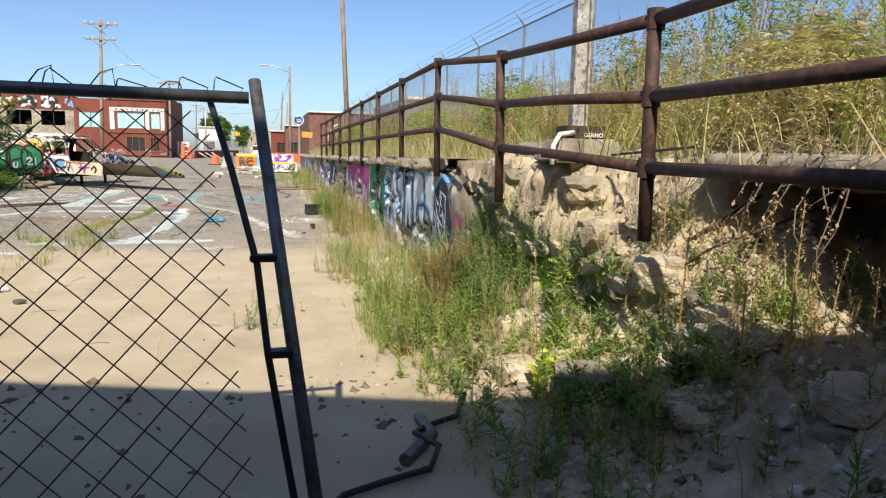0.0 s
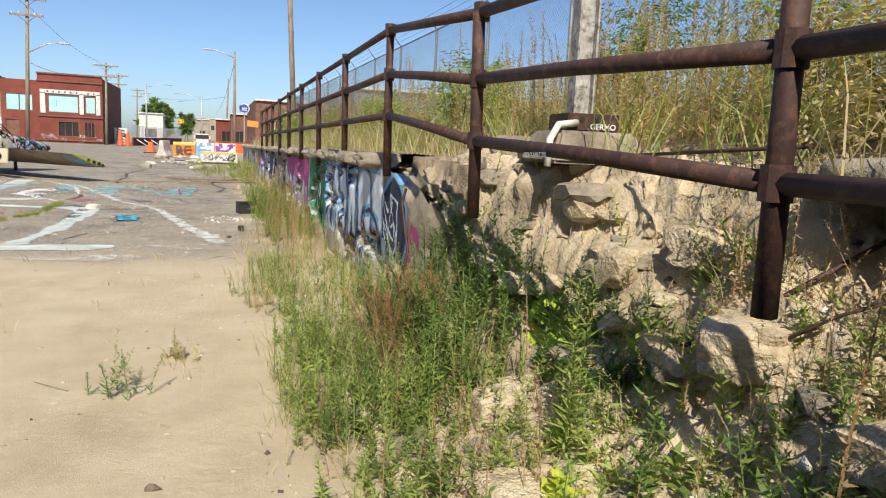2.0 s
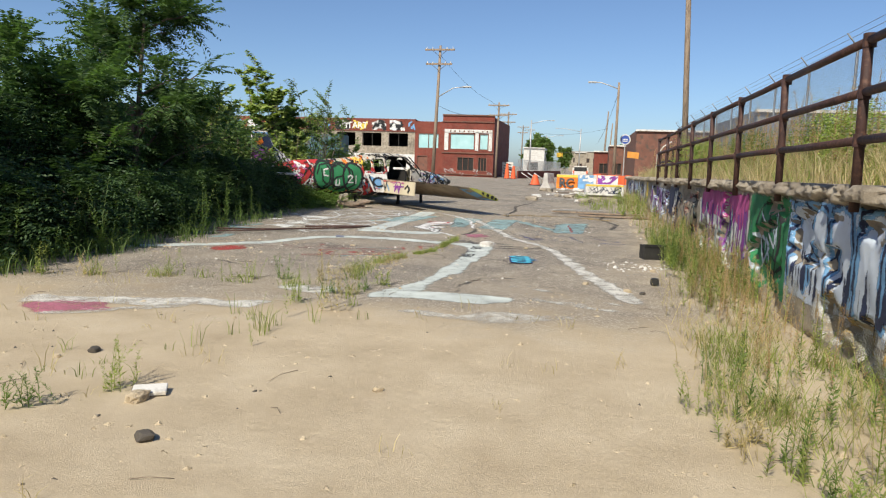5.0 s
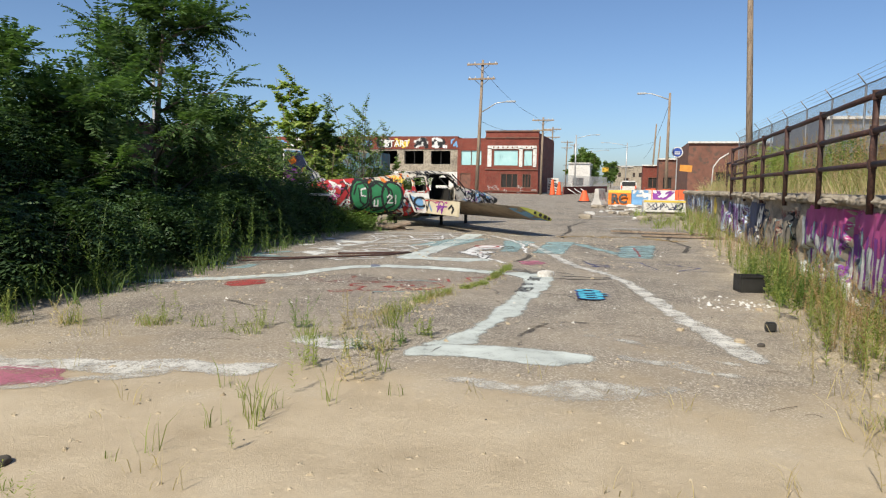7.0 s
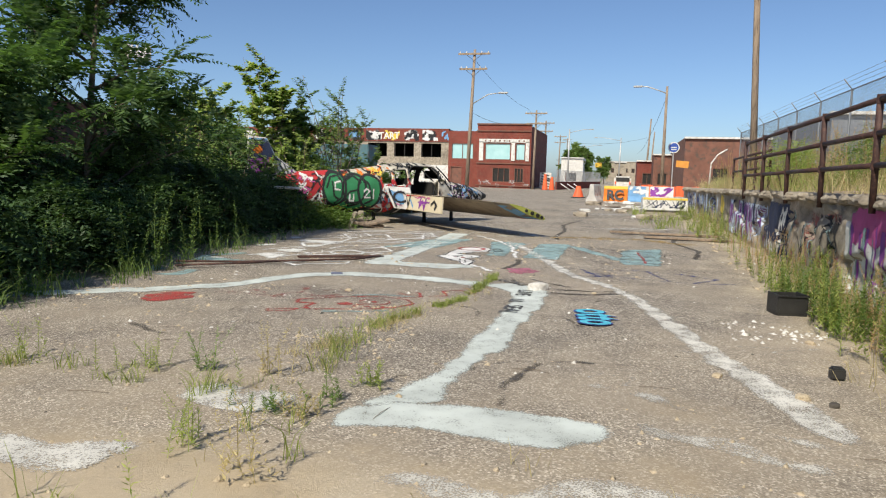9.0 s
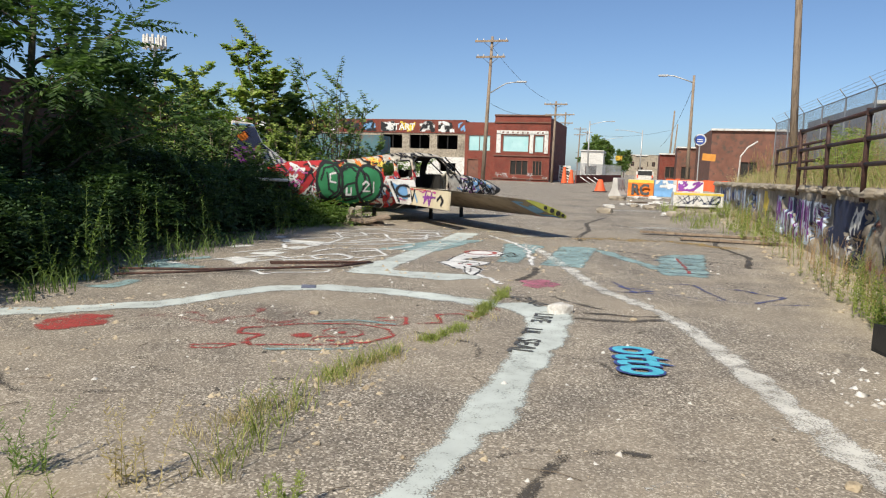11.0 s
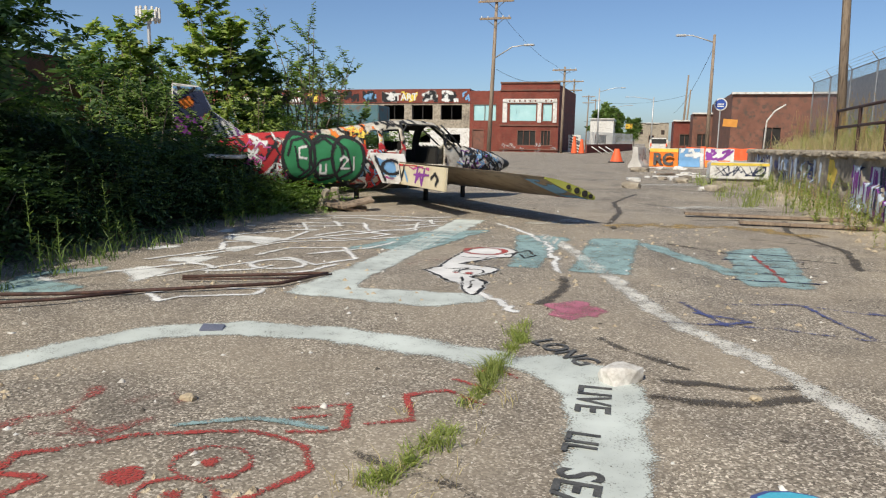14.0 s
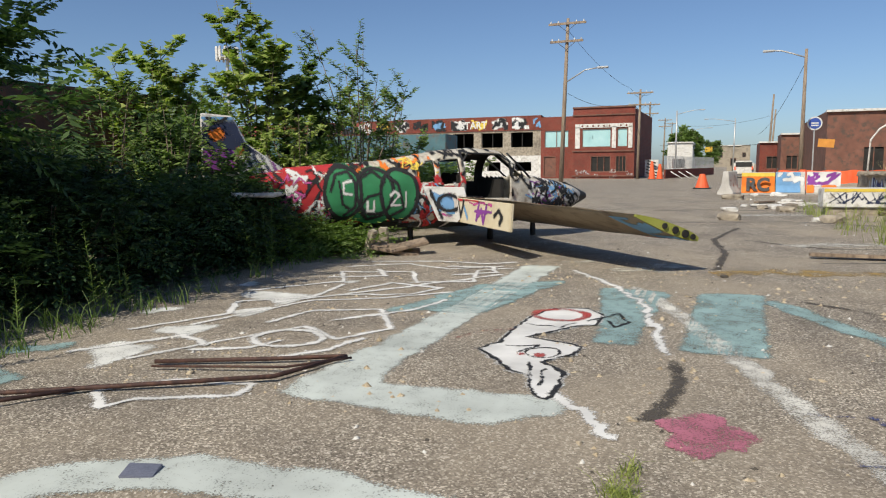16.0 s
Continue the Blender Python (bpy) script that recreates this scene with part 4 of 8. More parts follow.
for col, sh in (("purple", either(stroke([(1.7, 0.8), (1.62, 0.55), (1.8, 0.72), (1.9, 0.52), (2.0, 0.78)], 0.03), stroke([(1.55, 0.68), (2.2, 0.7)], 0.022))), ("skin_black", either(stroke([(2.3, 0.66), (2.45, 0.74), (2.58, 0.64), (2.5, 0.56)], 0.022), stroke([(0.8, 0.8), (0.95, 0.55), (1.05, 0.8)], 0.018))), ("sky", stroke([(0.9, 0.58), (1.05, 0.76), (1.25, 0.55)], 0.026)), ("magenta", stroke([(1.3, 0.82), (1.5, 0.78), (1.7, 0.83), (2.2, 0.8)], 0.018)), ("skin_red", stroke([(0.7, 0.84), (1.9, 0.86)], 0.012))):
    cells("graffiti", sh, 0.65, 2.8, 0.48, 0.85, 0.016, lambda u, v: Vector((2.945 - 0.03 - 0.05 * (u - 1.72) * 1 - 0.06 * (v - 0.66) * -1 - 0.006, -u, v)), PAINT[col], flap)
# far wing stub, tail surfaces
bm = bmesh.new()
box(bm, (3.7, 1.6, 0.72), (1.3, 2.2, 0.12), Euler((0, 0.25, 0)).to_matrix(), bev=0.04)
part("far_wing", bm, M_white, plane)


def plate(name, pts, th, material, label=""):
    bm = bmesh.new()
    f = bm.faces.new([bm.verts.new(p) for p in pts])
    bm.normal_update()
    ext = bmesh.ops.extrude_face_region(bm, geom=[f])
    n = f.normal.copy()
    bmesh.ops.translate(bm, verts=[v for v in ext["geom"] if isinstance(v, bmesh.types.BMVert)], vec=-n * th)
    bmesh.ops.recalc_face_normals(bm, faces=bm.faces)
    bmesh.ops.bevel(bm, geom=list(bm.edges), offset=th * 0.3, segments=1, affect="EDGES")
    return part(name, bm, material, plane, label)


plate("tailplane", [(0.25, -0.15, 1.00), (-0.10, -1.30, 1.02), (-0.65, -1.35, 1.04), (-0.75, -0.1, 1.04)], 0.06, M_white, "white tailplane with black scrawl")
fin = plate("fin", [(0.35, -0.03, 1.28), (-0.30, -0.03, 1.75), (-0.52, -0.03, 2.18), (-0.98, -0.03, 2.22), (-1.0, -0.03, 1.2)], 0.07, M_white, "sprayed tail fin")
for col, sh, o in (("navy", lambda u, v: v < 2.08 + 0.1 * noise.noise(Vector((u * 4, v * 4, 0))), 0.004), ("purple", lambda u, v: noise.noise(Vector((u * 3, v * 3, 4))) > 0.0 and v < 1.8, 0.006), ("orange", lambda u, v: noise.noise(Vector((u * 6, v * 5, 8))) > 0.38 and v < 2.0, 0.008), ("white_solid", lambda u, v: abs(math.sin((u * 2 + v) * 14)) > 0.9 and v < 1.6 and u > -0.5, 0.01), ("sky", lambda u, v: 2.1 < v < 2.3 + 0.05 * math.sin(u * 30), 0.004), ("skin_black", ring(-0.75, 2.18, 0.14, 0.1, 0.12), 0.008)):
    def on_fin(u, v, sh=sh):
        lead = 0.35 - (v - 1.28) * 1.38 if v < 1.75 else -0.30 - (v - 1.75) * 0.48
        return -0.98 < u < lead - 0.03 and sh(u, v)
    cells("graffiti", on_fin, -0.97, 0.35, 1.3, 2.16, 0.02, lambda u, v, o=o: Vector((u, -0.112 - o, v)), PAINT[col], fin)
# broken gear and debris under the belly
for i, (x, y, z, s, r) in enumerate(((1.35, -1.05, 0.16, (0.10, 0.14, 0.5), 0.4), (1.62, -0.95, 0.24, (0.14, 0.1, 0.34), 0.0), (1.75, -1.15, 0.08, (0.75, 0.4, 0.06), 0.2), (1.9, -1.3, 0.15, (0.6, 0.3, 0.05), -0.2))):
    w = plane.matrix_world @ Vector((x, y, 0))
    bm = bmesh.new()
    box(bm, (0, 0, 0), s, Euler((0.15, r, 0.2 * i)).to_matrix(), bev=0.012)
    d = tagged(part("debris_plank" if i > 1 else "concrete_stub", bm, M_wood if i > 1 else M_conc), "broken board lying on rubble" if i > 1 else "broken concrete stub beside the wreck", "debris")
    d.location = (w.x, w.y, gz(w.x, w.y) + z)
for (x, y) in ((2.4, 0.0), (3.9, -0.1), (4.9, 0.1)):
    bm = bmesh.new()
    rod(bm, (x, y, -0.02), (x, y, 0.5), 0.055, 0.05, 8)
    part("landing_gear_stub", bm, M_black, plane)

# ---- the far street ----
def utility_pole(x, y, h, lean=0.0, arms=2, lamp=0.0, label="tall wooden utility pole with crossarms", r=0.16):
    e = thing("utility_pole", x, y, gz(x, y) - 0.05, label=label, category="utility pole", group="utility poles")
    bm = bmesh.new()
    tube(bm, [(0, 0, 0), (lean * 0.5, 0, h * 0.5), (lean, 0, h)], [r, r * 0.85, r * 0.62], 10)
    part("pole", bm, M_wood, e)
    for i in range(arms):
        z = h - 0.35 - i * 1.15
        xx = lean * z / h
        bm = bmesh.new()
        box(bm, (xx, -0.16, z), (2.5 - 0.3 * i, 0.12, 0.14))
        part("crossarm", bm, M_wood, e)
        for q in (-1.1, -0.6, 0.6, 1.1):
            bm = bmesh.new()
            rod(bm, (xx + q * (1 - 0.12 * i), -0.16, z + 0.06), (xx + q * (1 - 0.12 * i), -0.16, z + 0.2), 0.045, 0.03, 6)
            part("insulator", bm, M_white, e)
        bm = bmesh.new()
        for s in (-1, 1):
            rod(bm, (xx, -0.2, z - 0.55), (xx + s * 0.6, -0.2, z - 0.06), 0.02, n=5)
        part("brace", bm, M_galv, e)
    if lamp:
        z = h * 0.62
        xx = lean * 0.62
        bm = bmesh.new()
        tube(bm, [(xx, 0, z), (xx + lamp * 0.6, -0.1, z + 0.75), (xx + lamp, -0.15, z + 0.85)], 0.045, 6)
        part("lamp_arm", bm, M_steel, e)
        bm = bmesh.new()
        box(bm, (xx + lamp + 0.3 * (1 if lamp > 0 else -1), -0.15, z + 0.85), (0.75, 0.28, 0.13), bev=0.04)
        part("lamp_head", bm, M_steel, e)
    return e


def street_lamp(x, y, h, reach, lean=0.0, wood=True, label="tall street lamp with a curved arm"):
    e = thing("street_lamp", x, y, gz(x, y) - 0.05, label=label, category="street lamp", group="street lamps")
    bm = bmesh.new()
    tube(bm, [(0, 0, 0), (lean, 0, h)], [0.15, 0.09], 10)
    part("pole", bm, M_wood if wood else M_steel, e)
    bm = bmesh.new()
    tube(bm, [(lean, 0, h - 0.55), (lean + reach * 0.4, 0, h - 0.25), (lean + reach * 0.75, 0, h - 0.02), (lean + reach, 0, h)], 0.05, 6)
    part("arm", bm, M_steel, e)
    bm = bmesh.new()
    box(bm, (lean + reach * 1.12, 0, h), (0.75, 0.28, 0.14), bev=0.04)
    part("head", bm, M_steel, e)
    return e


utility_pole(-12.9, 61, 11.0, 0.35, 2, 2.2, "tall wooden utility pole with two crossarms and a lamp")
utility_pole(-10.85, 86.0, 8.9, 0.1, 2)
utility_pole(-12.3, 108, 9.5, 0.2, 2)
utility_pole(-14.0, 150, 10.0, 0.2, 2)
utility_pole(-15.8, 190, 11.5, 0.2, 1)
utility_pole(4.47, 39, 15.5, -0.7, 0, 0, "tall bare wooden pole behind the dock fence", 0.15)
utility_pole(2.0, 110, 10.0, 0.4, 0, 0, "leaning wooden pole far down the street", 0.16)
utility_pole(3.2, 130, 9.5, 0.5, 0, 0, "leaning wooden pole far down the street", 0.16)
street_lamp(2.1, 66, 8.8, -2.0, 0.0)
street_lamp(-1.9, 140, 9.0, -4.0, 0.1, False)
street_lamp(-9.5, 118, 9.0, 3.0, 0, False)
street_lamp(-9.5, 160, 8.5, 3.0, 0, False)


def opening_wall(bm, x0, x1, z0, z1, y, th, holes):
    """A facade strip in the plane y with rectangular holes (x0, x1, z0, z1) through it."""
    xs = sorted({x0, x1, *[h[0] for h in holes], *[h[1] for h in holes]})
    zs = sorted({z0, z1, *[h[2] for h in holes], *[h[3] for h in holes]})
    for xa, xb in zip(xs, xs[1:]):
        for za, zb in zip(zs, zs[1:]):
            cx, cz = (xa + xb) / 2, (za + zb) / 2
            if any(h[0] < cx < h[1] and h[2] < cz < h[3] for h in holes):
                continue
            box(bm, (cx, y + th / 2, cz), (xb - xa, th, zb - za))
    bmesh.ops.remove_doubles(bm, verts=bm.verts, dist=0.001)
    return bm


def window_part(house, x0, x1, z0, z1, y, pane_mat, bars=2, frame_mat=None, label=""):
    w = bmesh.new()
    fm = frame_mat or M_rust
    for cx, cz, sx, sz in (((x0 + x1) / 2, z0 + 0.04, x1 - x0, 0.08), ((x0 + x1) / 2, z1 - 0.04, x1 - x0, 0.08), (x0 + 0.04, (z0 + z1) / 2, 0.08, z1 - z0 - 0.16), (x1 - 0.04, (z0 + z1) / 2, 0.08, z1 - z0 - 0.16)):
        box(w, (cx, y + 0.06, cz), (sx, 0.1, sz))
    for i in range(1, bars):
        box(w, (x0 + (x1 - x0) * i / bars, y + 0.06, (z0 + z1) / 2), (0.06, 0.09, z1 - z0 - 0.16))
    ob = part("window", w, fm, house, label)
    p = bmesh.new()
    box(p, ((x0 + x1) / 2, y + 0.14, (z0 + z1) / 2), (x1 - x0 - 0.1, 0.03, z1 - z0 - 0.1))
    part("pane", p, pane_mat, ob)
    return ob


# two-storey red brick corner building
BY = 88.0
bld = thing("brick_building", -14.6, BY, -0.1, label="two-storey red brick corner building with boarded windows", category="building")
bx0, bx1, bh = -3.25, 3.15, 7.45
upper = [(-2.3, 0.75, 3.35, 5.3), (1.35, 2.45, 3.35, 5.3)]
lower = [(-1.35, 0.75, 0.75, 2.45), (1.25, 2.35, 0.75, 2.45)]
bm = opening_wall(bmesh.new(), bx0, bx1, 0, bh, 0, 0.35, upper + lower)
box(bm, (bx1 - 0.17, 8.35, bh / 2), (0.34, 16, bh - 0.4))
box(bm, (bx0 + 0.17, 8.35, bh / 2), (0.34, 16, bh - 0.4))
part("wall", bm, M_brick, bld)
bm = bmesh.new()
box(bm, (0, 8.0, bh - 0.5), (6.2, 15.6, 0.25))
part("roof", bm, M_dark, bld)
for z, s in ((bh + 0.05, 0.16), (bh - 0.75, 0.12), (2.95, 0.14), (0.35, 0.12)):
    bm = bmesh.new()
    box(bm, ((bx0 + bx1) / 2, -0.06, z), (bx1 - bx0 + 0.1, 0.16, s))
    part("cornice", bm, M_brick_old, bld)
bm = bmesh.new()
for cx, cz, sx, sz in ((-2.75, 4.45, 0.5, 2.4), (1.05, 4.45, 0.42, 2.4), (2.72, 4.45, 0.42, 2.4), (-0.05, 5.72, 5.9, 0.12), (-0.05, 5.42, 5.9, 0.08)):
    box(bm, (cx, -0.03, cz), (sx, 0.1, sz))
for i in range(10):
    box(bm, (-2.55 + i * 0.57, -0.05, 5.57), (0.40, 0.1, 0.2))
part("stone_trim", bm, M_white, bld, "cream stone trim round the upper windows")
for h in upper:
    ob = window_part(bld, *h, 0, M_teal_panel, 1, M_brick_old, "pale teal board over the window")
    bm = bmesh.new()
    rng = random.Random(int(h[0] * 10))
    for i in range(6):
        cx = (h[0] + h[1]) / 2 + (i - 2.5) * 0.17 * (h[1] - h[0]) / 3 * 1.6
        box(bm, (cx, 0.115, (h[2] + h[3]) / 2 + rng.uniform(-0.1, 0.1)), (0.07, 0.02, rng.uniform(0.3, 0.75)))
    part("painted_bars", bm, PAINT["navy"], ob)
# near-black panes, the shade of the rooms painted into them
for h in lower:
    window_part(bld, *h, 0, M_dark, 3, M_brick_old)
rng = random.Random(3)
for i in range(16):
    bm = bmesh.new()
    box(bm, (rng.uniform(-3, 2.8), -0.02, rng.uniform(0.2, 0.9)), (rng.uniform(0.15, 0.6), 0.02, rng.uniform(0.06, 0.4)), Euler((0, rng.uniform(-0.6, 0.6), 0)).to_matrix())
    part("graffiti", bm, PAINT["white_solid"], bld)

# long low building with open window bays
lb = thing("long_building", -36, BY + 1.5, -0.1, label="long low brick and block building with open window holes", category="building")
holes = []
x = 3.8
while x < 14.0:
    holes.append((x, x + 2.55, 3.55, 5.2))
    x += 3.5
for k in range(6):
    holes.append((-20 + k * 3.6, -17.4 + k * 3.6, 3.55, 5.2))
bm = opening_wall(bmesh.new(), -30, 14.3, 2.6, 5.4, 0, 0.5, holes)
part("wall", bm, M_conc, lb)
bm = opening_wall(bmesh.new(), -30, 14.3, -0.1, 2.6, -0.05, 0.5, [(11.2, 13.2, 0.9, 1.9), (8.0, 9.6, 0.9, 1.9)])
part("base_wall", bm, M_white, lb, "dirty white painted block base")
bm = bmesh.new()
box(bm, (-7.85, 0.2, 6.2), (44.3, 0.6, 1.6))
part("parapet", bm, M_brick, lb, "red brick parapet with painted lettering")
bm = opening_wall(bmesh.new(), 14.3, 18.1, -0.1, 6.75, -0.12, 0.6, [(14.7, 17.4, 3.4, 5.3), (14.6, 16.0, 0.2, 2.5)])
part("brick_bay", bm, M_brick, lb)
window_part(lb, 14.7, 17.4, 3.4, 5.3, -0.12, M_teal_panel, 2, M_brick_old)
window_part(lb, 14.6, 16.0, 0.2, 2.5, -0.12, M_brick_old, 1, M_brick_old)
bm = bmesh.new()
box(bm, (-7, 10, 6.9), (42, 18, 0.2))
part("roof", bm, M_dark, lb)
# near-black wall and floor give the open bays their shade by colour
bm = bmesh.new()
box(bm, (-7, 9, 3.2), (42, 0.3, 6.4))
box(bm, (-7, 5, 2.55), (43, 8.4, 0.15))
part("inner_wall", bm, M_dark, lb)
for hx0, hx1, z0, z1 in holes:
    bm = bmesh.new()
    box(bm, ((hx0 + hx1) / 2, 0.25, (z0 + z1) / 2), (0.1, 0.1, z1 - z0))
    part("mullion", bm, M_dark, lb)

# ---- graffiti on the dock wall ----
def on_wall(off):
    return lambda u, v: Vector(dock_local((wall_face_x(u, v) - off, u, v)))


def wall_paint(f, y0, y1, z0, z1, colour, off=0.005, res=0.03):
    def inside(u, v):
        return 0.02 < v < dock_z(u) - 0.17 and f(u, v)
    cells("graffiti", inside, y0, y1, z0, z1, res, on_wall(off), PAINT[colour], dock)


def drips(y0, y1, z0, z1, n, w, seed):
    r = random.Random(seed)
    lines = [(r.uniform(y0, y1), z1 + r.uniform(-0.1, 0.05), z0 + r.uniform(0, 0.6) * (z1 - z0), w * r.uniform(0.5, 1.3)) for _ in range(n)]
    return lambda u, v: any(abs(u - a) < ww and b > v > c for a, b, c, ww in lines)


def scrawl(y0, y1, z0, z1, n, w, seed):
    r = random.Random(seed)
    shapes = []
    for _ in range(n):
        p = [(r.uniform(y0, y1), r.uniform(z0, z1))]
        for _k in range(r.randint(3, 6)):
            p.append((min(y1, max(y0, p[-1][0] + r.uniform(-0.35, 0.35))), min(z1, max(z0, p[-1][1] + r.uniform(-0.35, 0.35)))))
        shapes.append(stroke(p, w * r.uniform(0.7, 1.3)))
    return either(*shapes)


def field(y0, y1, z0, z1, cut=-0.3, seed=0.0, s=1.5):
    return lambda u, v: y0 < u < y1 and z0 < v < z1 and noise.noise(Vector((u * s, v * s * 1.5, seed))) > cut


wall_paint(field(6.75, 7.2, 0.3, 0.95, 0.0, 3, 4.0), 6.5, 7.25, 0.2, 1.05, "magenta")
wall_paint(blob(7.55, 0.74, 0.46, 0.48, 0.05), 7.0, 8.2, 0.2, 1.25, "navy", 0.007, 0.02)
wall_paint(ring(7.55, 0.74, 0.46, 0.48, 0.06), 7.0, 8.2, 0.2, 1.25, "sky", 0.010, 0.018)
wall_paint(scrawl(7.4, 7.95, 0.4, 1.05, 7, 0.013, 5), 7.3, 8.0, 0.35, 1.1, "pale_blue", 0.012, 0.014)
wall_paint(field(8.05, 11.6, 0.28, 1.3, -2, 1), 8.0, 11.7, 0.25, 1.3, "pale_blue")


def arch(a, b, z0, z1):
    """The outline of one tall bubble letter."""
    w = b - a
    return [(a, z0), (a - 0.03 * w, z0 + 0.6 * (z1 - z0)), (a + 0.12 * w, z1 - 0.06), (a + 0.5 * w, z1), (b - 0.1 * w, z1 - 0.05), (b + 0.04 * w, z0 + 0.55 * (z1 - z0)), (b, z0)]


def spike(a, z0, h, w):
    return poly([(a - w, z0), (a, z0 + h), (a + w, z0), (a + 0.3 * w, z0 - 0.12)])


LETTERS = [arch(8.15, 8.95, 0.25, 0.82), arch(8.5, 9.25, 0.42, 1.27), arch(9.2, 9.75, 0.42, 1.25), arch(9.85, 10.4, 0.4, 1.24), arch(10.4, 10.85, 0.5, 1.22), arch(10.95, 11.5, 0.4, 1.24)]
wall_paint(field(8.1, 11.6, 0.05, 0.5, -0.15, 6), 8.0, 11.7, 0.05, 0.5, "white_faint", 0.007)
wall_paint(either(*[stroke(p, 0.055) for p in LETTERS], stroke([(8.1, 1.25), (11.6, 1.2)], 0.04)), 8.0, 11.7, 0.1, 1.3, "sky", 0.009, 0.022)
wall_paint(either(*[stroke(p, 0.02) for p in LETTERS], *[spike(8.4 + 0.37 * i, 0.42 + 0.06 * (i % 3), 0.30 + 0.12 * (i % 2), 0.05) for i in range(9)]), 8.0, 11.7, 0.1, 1.3, "navy", 0.013, 0.016)
wall_paint(drips(8.3, 11.5, 0.2, 0.7, 16, 0.018, 4), 8.2, 11.6, 0.1, 0.9, "navy", 0.011, 0.02)
wall_paint(either(drips(8.4, 10.8, 0.1, 0.55, 16, 0.03, 9), scrawl(8.4, 10.4, 0.2, 0.5, 4, 0.03, 2)), 8.2, 11.0, 0.1, 0.6, "ochre", 0.012, 0.022)
wall_paint(field(11.6, 13.3, 0.12, 1.25, -2, 2), 11.5, 13.4, 0.15, 1.3, "green")
wall_paint(either(ring(12.4, 0.75, 0.55, 0.4, 0.06, 2), drips(11.7, 13.2, 0.2, 1.0, 12, 0.02, 7)), 11.6, 13.4, 0.15, 1.25, "black", 0.009, 0.022)
wall_paint(scrawl(12.0, 13.2, 0.3, 1.1, 4, 0.018, 8), 11.7, 13.4, 0.2, 1.2, "pale_blue", 0.011, 0.02)
wall_paint(field(13.3, 17.2, 0.08, 1.05, -2, 5), 13.3, 17.3, 0.05, 1.0, "white", 0.005)
wall_paint(lambda u, v: 13.4 < u < 17.0 and v > 0.78 + 0.16 * noise.noise(Vector((u * 3, 0, 1))), 13.3, 17.1, 0.6, 1.25, "magenta", 0.008)
wall_paint(drips(13.4, 17.0, 0.1, 0.95, 34, 0.028, 12), 13.3, 17.1, 0.08, 1.05, "purple", 0.010, 0.022)
wall_paint(drips(13.4, 17.2, 0.15, 0.95, 12, 0.035, 13), 13.3, 17.3, 0.08, 1.05, "teal", 0.011, 0.025)
wall_paint(either(blob(14.5, 0.62, 0.12, 0.07), blob(14.7, 0.4, 0.10, 0.14)), 14.2, 15.0, 0.2, 0.8, "navy", 0.012, 0.02)
wall_paint(field(17.4, 20.2, 0.15, 1.1, 0.08, 9), 17.3, 20.3, 0.1, 1.15, "red_faint", 0.005, 0.035)
wall_paint(scrawl(17.4, 20.2, 0.3, 1.0, 9, 0.03, 14), 17.3, 20.3, 0.2, 1.1, "black", 0.008, 0.03)
wall_paint(scrawl(17.4, 20.5, 0.3, 1.0, 4, 0.03, 15), 17.3, 20.6, 0.2, 1.1, "teal", 0.010, 0.03)
wall_paint(field(20.3, 22.4, 0.1, 1.1, -0.3, 9), 20.2, 22.5, 0.05, 1.15, "navy", 0.005, 0.04)
wall_paint(scrawl(20.5, 22.4, 0.2, 1.0, 5, 0.035, 16), 20.3, 22.5, 0.15, 1.05, "white", 0.008, 0.03)
wall_paint(field(22.6, 27.0, 0.15, 1.0, -0.35, 11), 22.5, 27.1, 0.1, 1.05, "pale_blue", 0.005, 0.04)
wall_paint(drips(22.6, 27.0, 0.15, 0.95, 46, 0.035, 17), 22.5, 27.1, 0.1, 1.0, "purple", 0.008, 0.03)
wall_paint(drips(22.6, 27.0, 0.15, 1.0, 26, 0.035, 18), 22.5, 27.1, 0.1, 1.05, "navy", 0.010, 0.03)
wall_paint(either(blob(28.6, 0.75, 0.4, 0.3, 0.3)), 28.0, 29.2, 0.4, 1.1, "yellow", 0.006, 0.04)
wall_paint(field(30, 40, 0.15, 1.0, 0.0, 12), 29.8, 40.2, 0.1, 1.0, "blue", 0.005, 0.06)
wall_paint(drips(29.5, 40, 0.15, 1.0, 40, 0.06, 19), 29.4, 40.1, 0.1, 1.0, "pale_blue", 0.008, 0.06)


# ---- paint on the road ----
def road_paint(f, x0, x1, y0, y1, colour, lift=0.006, res=0.035, label="worn paint on the asphalt"):
    ob = cells("road_paint", f, x0, x1, y0, y1, res, lambda u, v: Vector((u, v, gz(u, v) + lift)), PAINT[colour], None, "", 3 if res > 0.03 else 1)
    if ob:
        tagged(ob, label, "painted marking", kind="structure")
    return ob


def wob(f, a=0.03, s=4.0):
    """Ragged edges."""
    def g(u, v):
        return f(u + a * noise.noise(Vector((u * s, v * s, 1.0))) + a * 0.5 * noise.noise(Vector((u * s * 3, v * s * 3, 5.0))), v + a * 2 * noise.noise(Vector((u * s, v * s, 2.0))))
    return g


W = "faded white paint line on the asphalt"
road_paint(wob(either(poly([(-4.78, 17.62), (-3.4, 17.55), (-2.98, 17.95), (-3.05, 18.17), (-4.25, 18.02), (-4.30, 18.5), (-4.75, 18.7)]), poly([(-4.75, 18.4), (-4.30, 18.2), (-4.34, 20.64), (-4.22, 23.3), (-4.75, 23.2), (-4.74, 18.7)]))), -5.0, -2.8, 17.4, 23.4, "mint", label=W)
